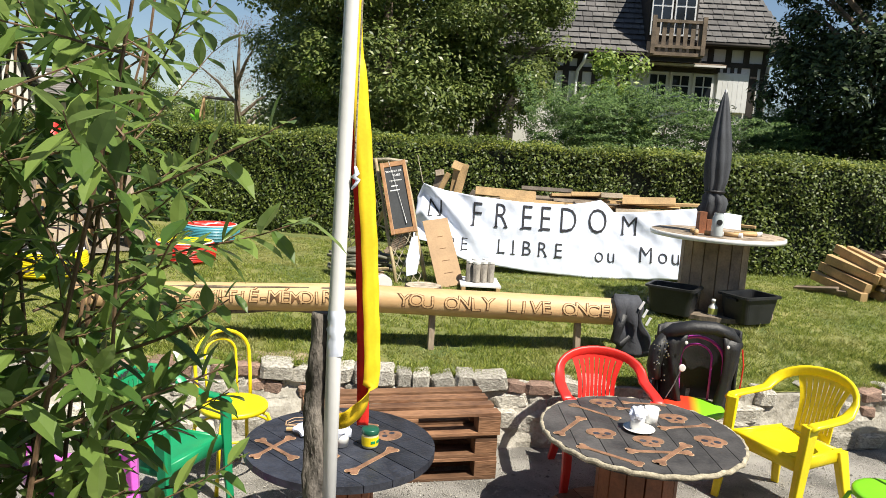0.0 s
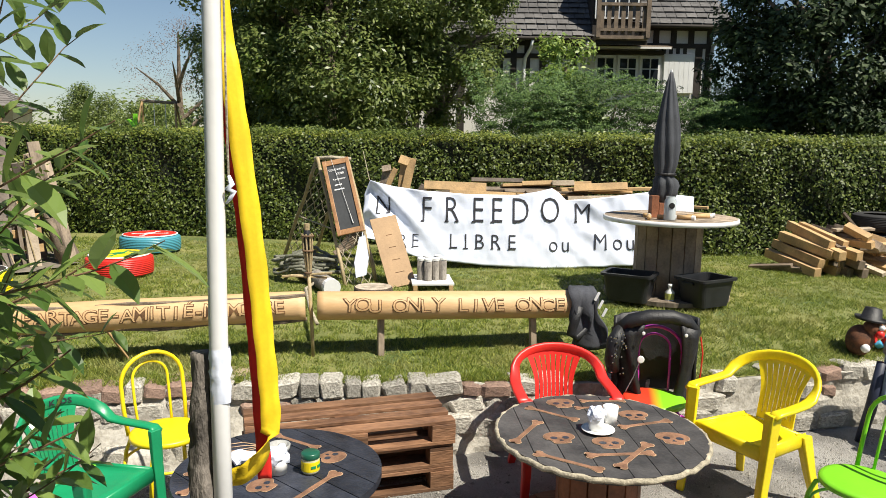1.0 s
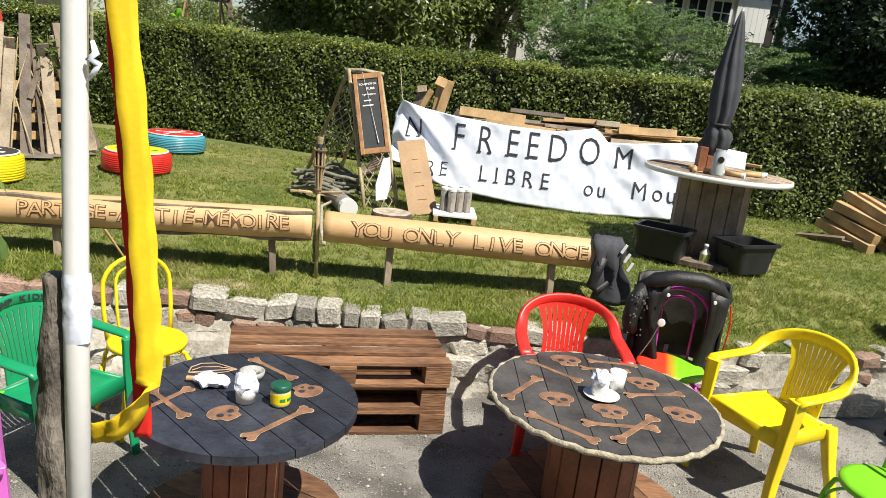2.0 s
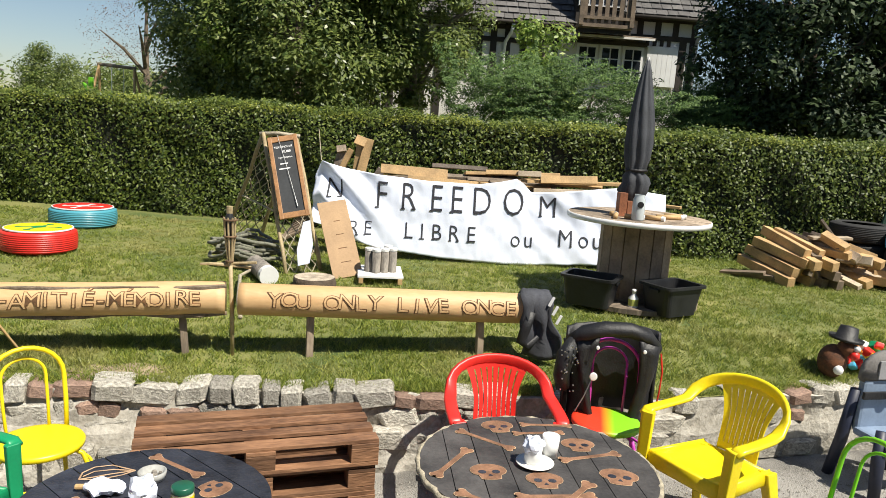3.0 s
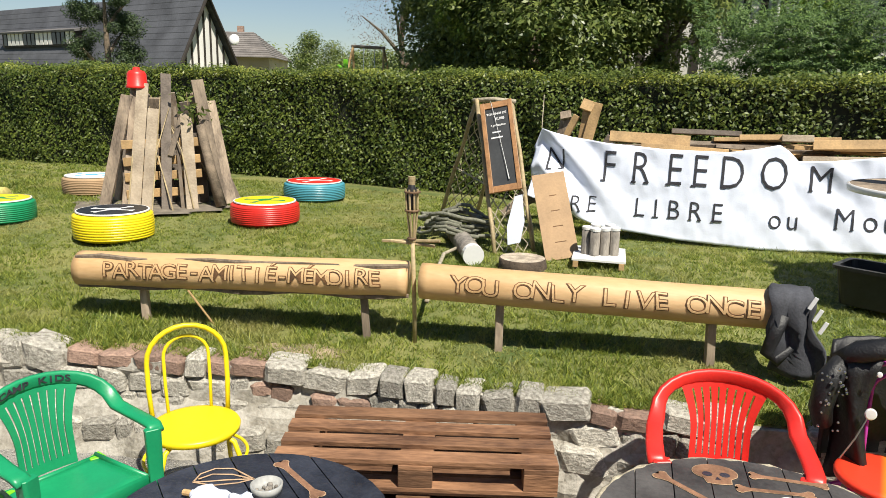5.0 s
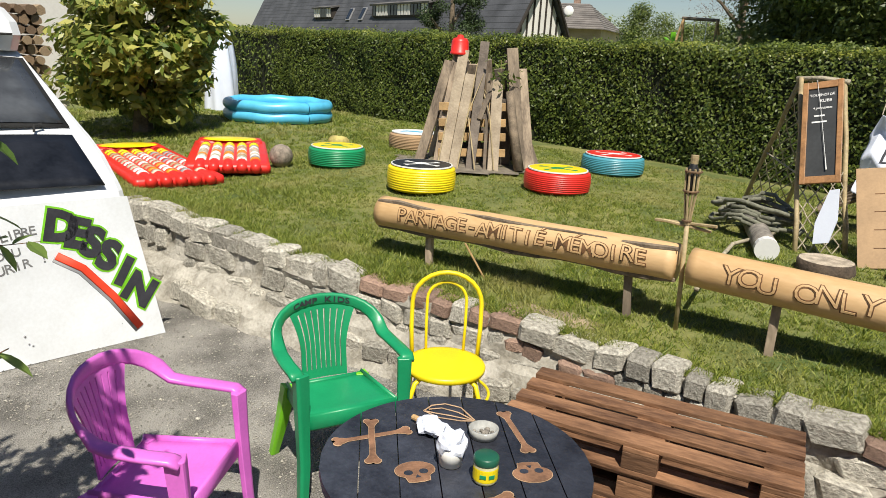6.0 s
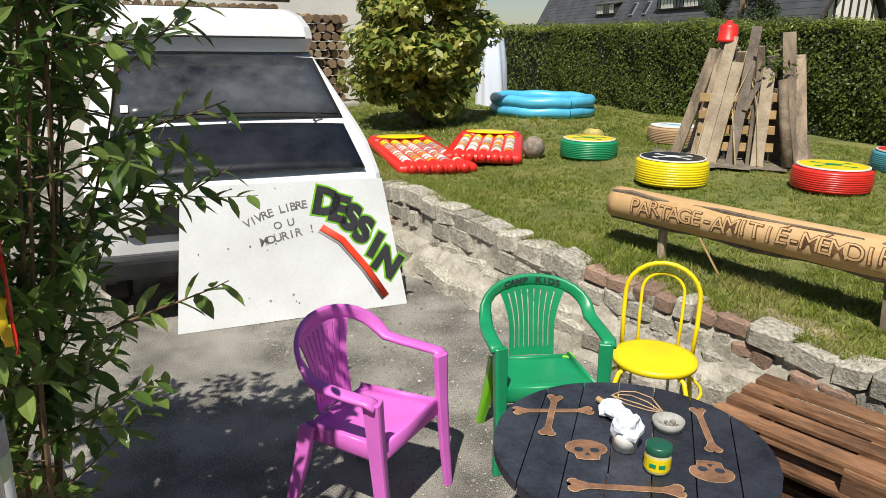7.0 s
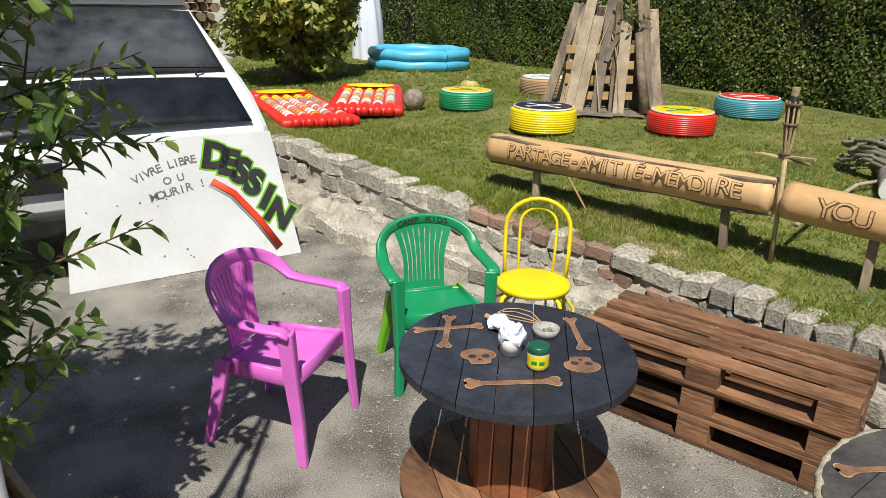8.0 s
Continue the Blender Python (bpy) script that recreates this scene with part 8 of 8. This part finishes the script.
cup(1.05, 3.68, 0.62, "white pot filled with crumpled paper", True, 0.042, 0.085)
cup(1.14, 3.76, 0.614, "white upturned paper cup beside a pot", False, 0.04, 0.1)
# pen lettering on the green chair's back
for i, ch in enumerate("CAMP KIDS"):
    if ch == " ":
        continue
    ang = math.pi / 2 + radians((4 - i) * 7.5)

    def place(c, ang=ang):
        aa = ang - c.x / 0.2
        return (0.272 * math.cos(aa), 0.1 + 0.2 * math.sin(aa) ** 0.8 - 0.0165 - c.z, 0.652 + 0.15 * math.sin(aa) ** 0.75 + c.y)
    part("letter", words(ch, 0.03, place, 0.0008, 1, 0.0, 0.0008, i), "ink", green, "black pen letter")
orange = thing("extension_cable", pose(-0.75, 1.62, 0), "orange extension cable lying on the ground", "cable")
bm = bmesh.new()
tube(bm, [(0.1, -0.25, 0.25), (0.05, -0.1, 0.1), (0.0, 0.05, 0.01), (0.15, 0.2, 0.01), (0.12, 0.35, 0.01), (-0.1, 0.4, 0.01), (-0.2, 0.2, 0.01)], 0.006, 8)
part("cable", bm, "orange", orange, smooth=True)
lath = thing("loose_lath", pose(0, 0, 0), "thin pale wooden lath leaning under the log", "lath")
lean_plank(lath, (-1.93, 4.98, lawn(-1.93, 4.98)), (-2.02, 4.87, 0.75), 0.035, 0.012, "wood_new", "lath")
dirt = tagged(new("bare_patch", mesh_of("bare_patch", [(0, 0, 0.012)] + [((0.28 + 0.05 * math.sin(k * 2.1)) * math.cos(k * math.tau / 24), (0.13 + 0.03 * math.sin(k * 1.3)) * math.sin(k * math.tau / 24), 0.004) for k in range(24)], [(0, 1 + k, 1 + (k + 1) % 24) for k in range(24)], surface("dry_earth", (0.36, 0.28, 0.19), 0.95, 0.3, 9, 70, 0.4))), "dry bare patch of earth in the lawn", "earth", kind="structure")
dirt.matrix_basis = on_lawn(-1.28, 4.86, 12, 0.004)

# ---- grass ----
def grass(name, n, x0, x1, y1, hgt, seed, near=True):
    r = np.random.RandomState(seed)
    tuft = n // 14
    own = r.randint(0, tuft, n)
    x = r.uniform(x0, x1, tuft)[own] + r.normal(0, 0.018, n)
    ye = np.interp(x, [e[0] for e in EDGE], [e[1] for e in EDGE]) + 0.06
    k = r.uniform(0, 1, tuft)[own] ** (1.5 if near else 1.0)
    y = np.maximum(ye, ye + k * (y1 - ye) + r.normal(0, 0.018, n))
    gx, gy = np.arange(-12.5, 9.5, 0.25), np.arange(3.5, 11, 0.25)
    zz = np.array([[lawn(float(a), float(b)) for b in gy] for a in gx])
    i = np.clip(((x - gx[0]) / 0.25).astype(int), 0, len(gx) - 2)
    j = np.clip(((y - gy[0]) / 0.25).astype(int), 0, len(gy) - 2)
    u, v = (x - gx[i]) / 0.25, (y - gy[j]) / 0.25
    z = zz[i, j] * (1 - u) * (1 - v) + zz[i + 1, j] * u * (1 - v) + zz[i, j + 1] * (1 - u) * v + zz[i + 1, j + 1] * u * v
    edge_boost = np.where(y - ye < 0.7, 1.25, 1.0)
    patch = 1 + 0.35 * np.sin(x * 2.3 + 1.7 * np.sin(y * 1.9)) * np.sin(y * 2.9 + 1.3 * np.sin(x * 1.6))
    h = hgt * r.uniform(0.45, 1.5, n) * edge_boost * patch * r.uniform(0.6, 1.4, tuft)[own]
    w = 0.0042 * (1 if near else 1.8) * r.uniform(0.7, 1.4, n)
    a = r.uniform(0, math.tau, n)
    lean = r.normal(0, 0.7, (n, 2)) * h[:, None]
    p = np.stack([x, y, z - 0.005], 1)
    s = np.stack([np.cos(a) * w, np.sin(a) * w, 0 * w], 1)
    t = p + np.stack([lean[:, 0], lean[:, 1], h], 1)
    vs3 = np.stack([p - s, p + s, t], 1).reshape(-1, 3)
    me = bpy.data.meshes.new(name)
    me.vertices.add(3 * n)
    me.vertices.foreach_set("co", vs3.astype(np.float32).ravel())
    me.loops.add(3 * n)
    me.loops.foreach_set("vertex_index", np.arange(3 * n, dtype=np.int32))
    me.polygons.add(n)
    me.polygons.foreach_set("loop_start", np.arange(0, 3 * n, 3, dtype=np.int32))
    me.update(calc_edges=True)
    me.materials.append(M["grass"])
    return tagged(new(name, me), "short mown grass blades with clover and dry tips", "grass", kind="stuff")


grass("grass", 520000, -6.5, 6.5, 9.6, 0.024, 1)
grass("grass", 70000, -12, -6, 9.8, 0.035, 2, False)

# planter of planks round the bush
bed = thing("raised_bed", pose(-0.95, 1.2, 0), "low raised bed edged with pale planks", "planter")
for a, b in (((-0.8, 0.16), (0.62, 0.5)), ((-0.8, -0.75), (0.62, -0.75)), ((-0.8, 0.16), (-0.8, -0.75)), ((0.62, 0.5), (0.62, -0.75))):
    d = Vector((b[0] - a[0], b[1] - a[1], 0))
    bm = bmesh.new()
    box(bm, (d.length, 0.03, 0.2), pose((a[0] + b[0]) / 2, (a[1] + b[1]) / 2, 0.1, 0, 0, math.degrees(math.atan2(d.y, d.x))), 0.004)
    part("board", bm, "wood_new", bed)
bm = bmesh.new()
bmesh.ops.create_grid(bm, x_segments=14, y_segments=14, size=0.62)
for v in bm.verts:
    v.co.x -= 0.06
    v.co.y = min(v.co.y - 0.14, 0.13 + 0.24 * (v.co.x + 0.8))
    v.co.z = 0.15 + 0.03 * noise.noise(v.co * 6)
part("earth", bm, bpy.data.materials["bare_earth"], bed)
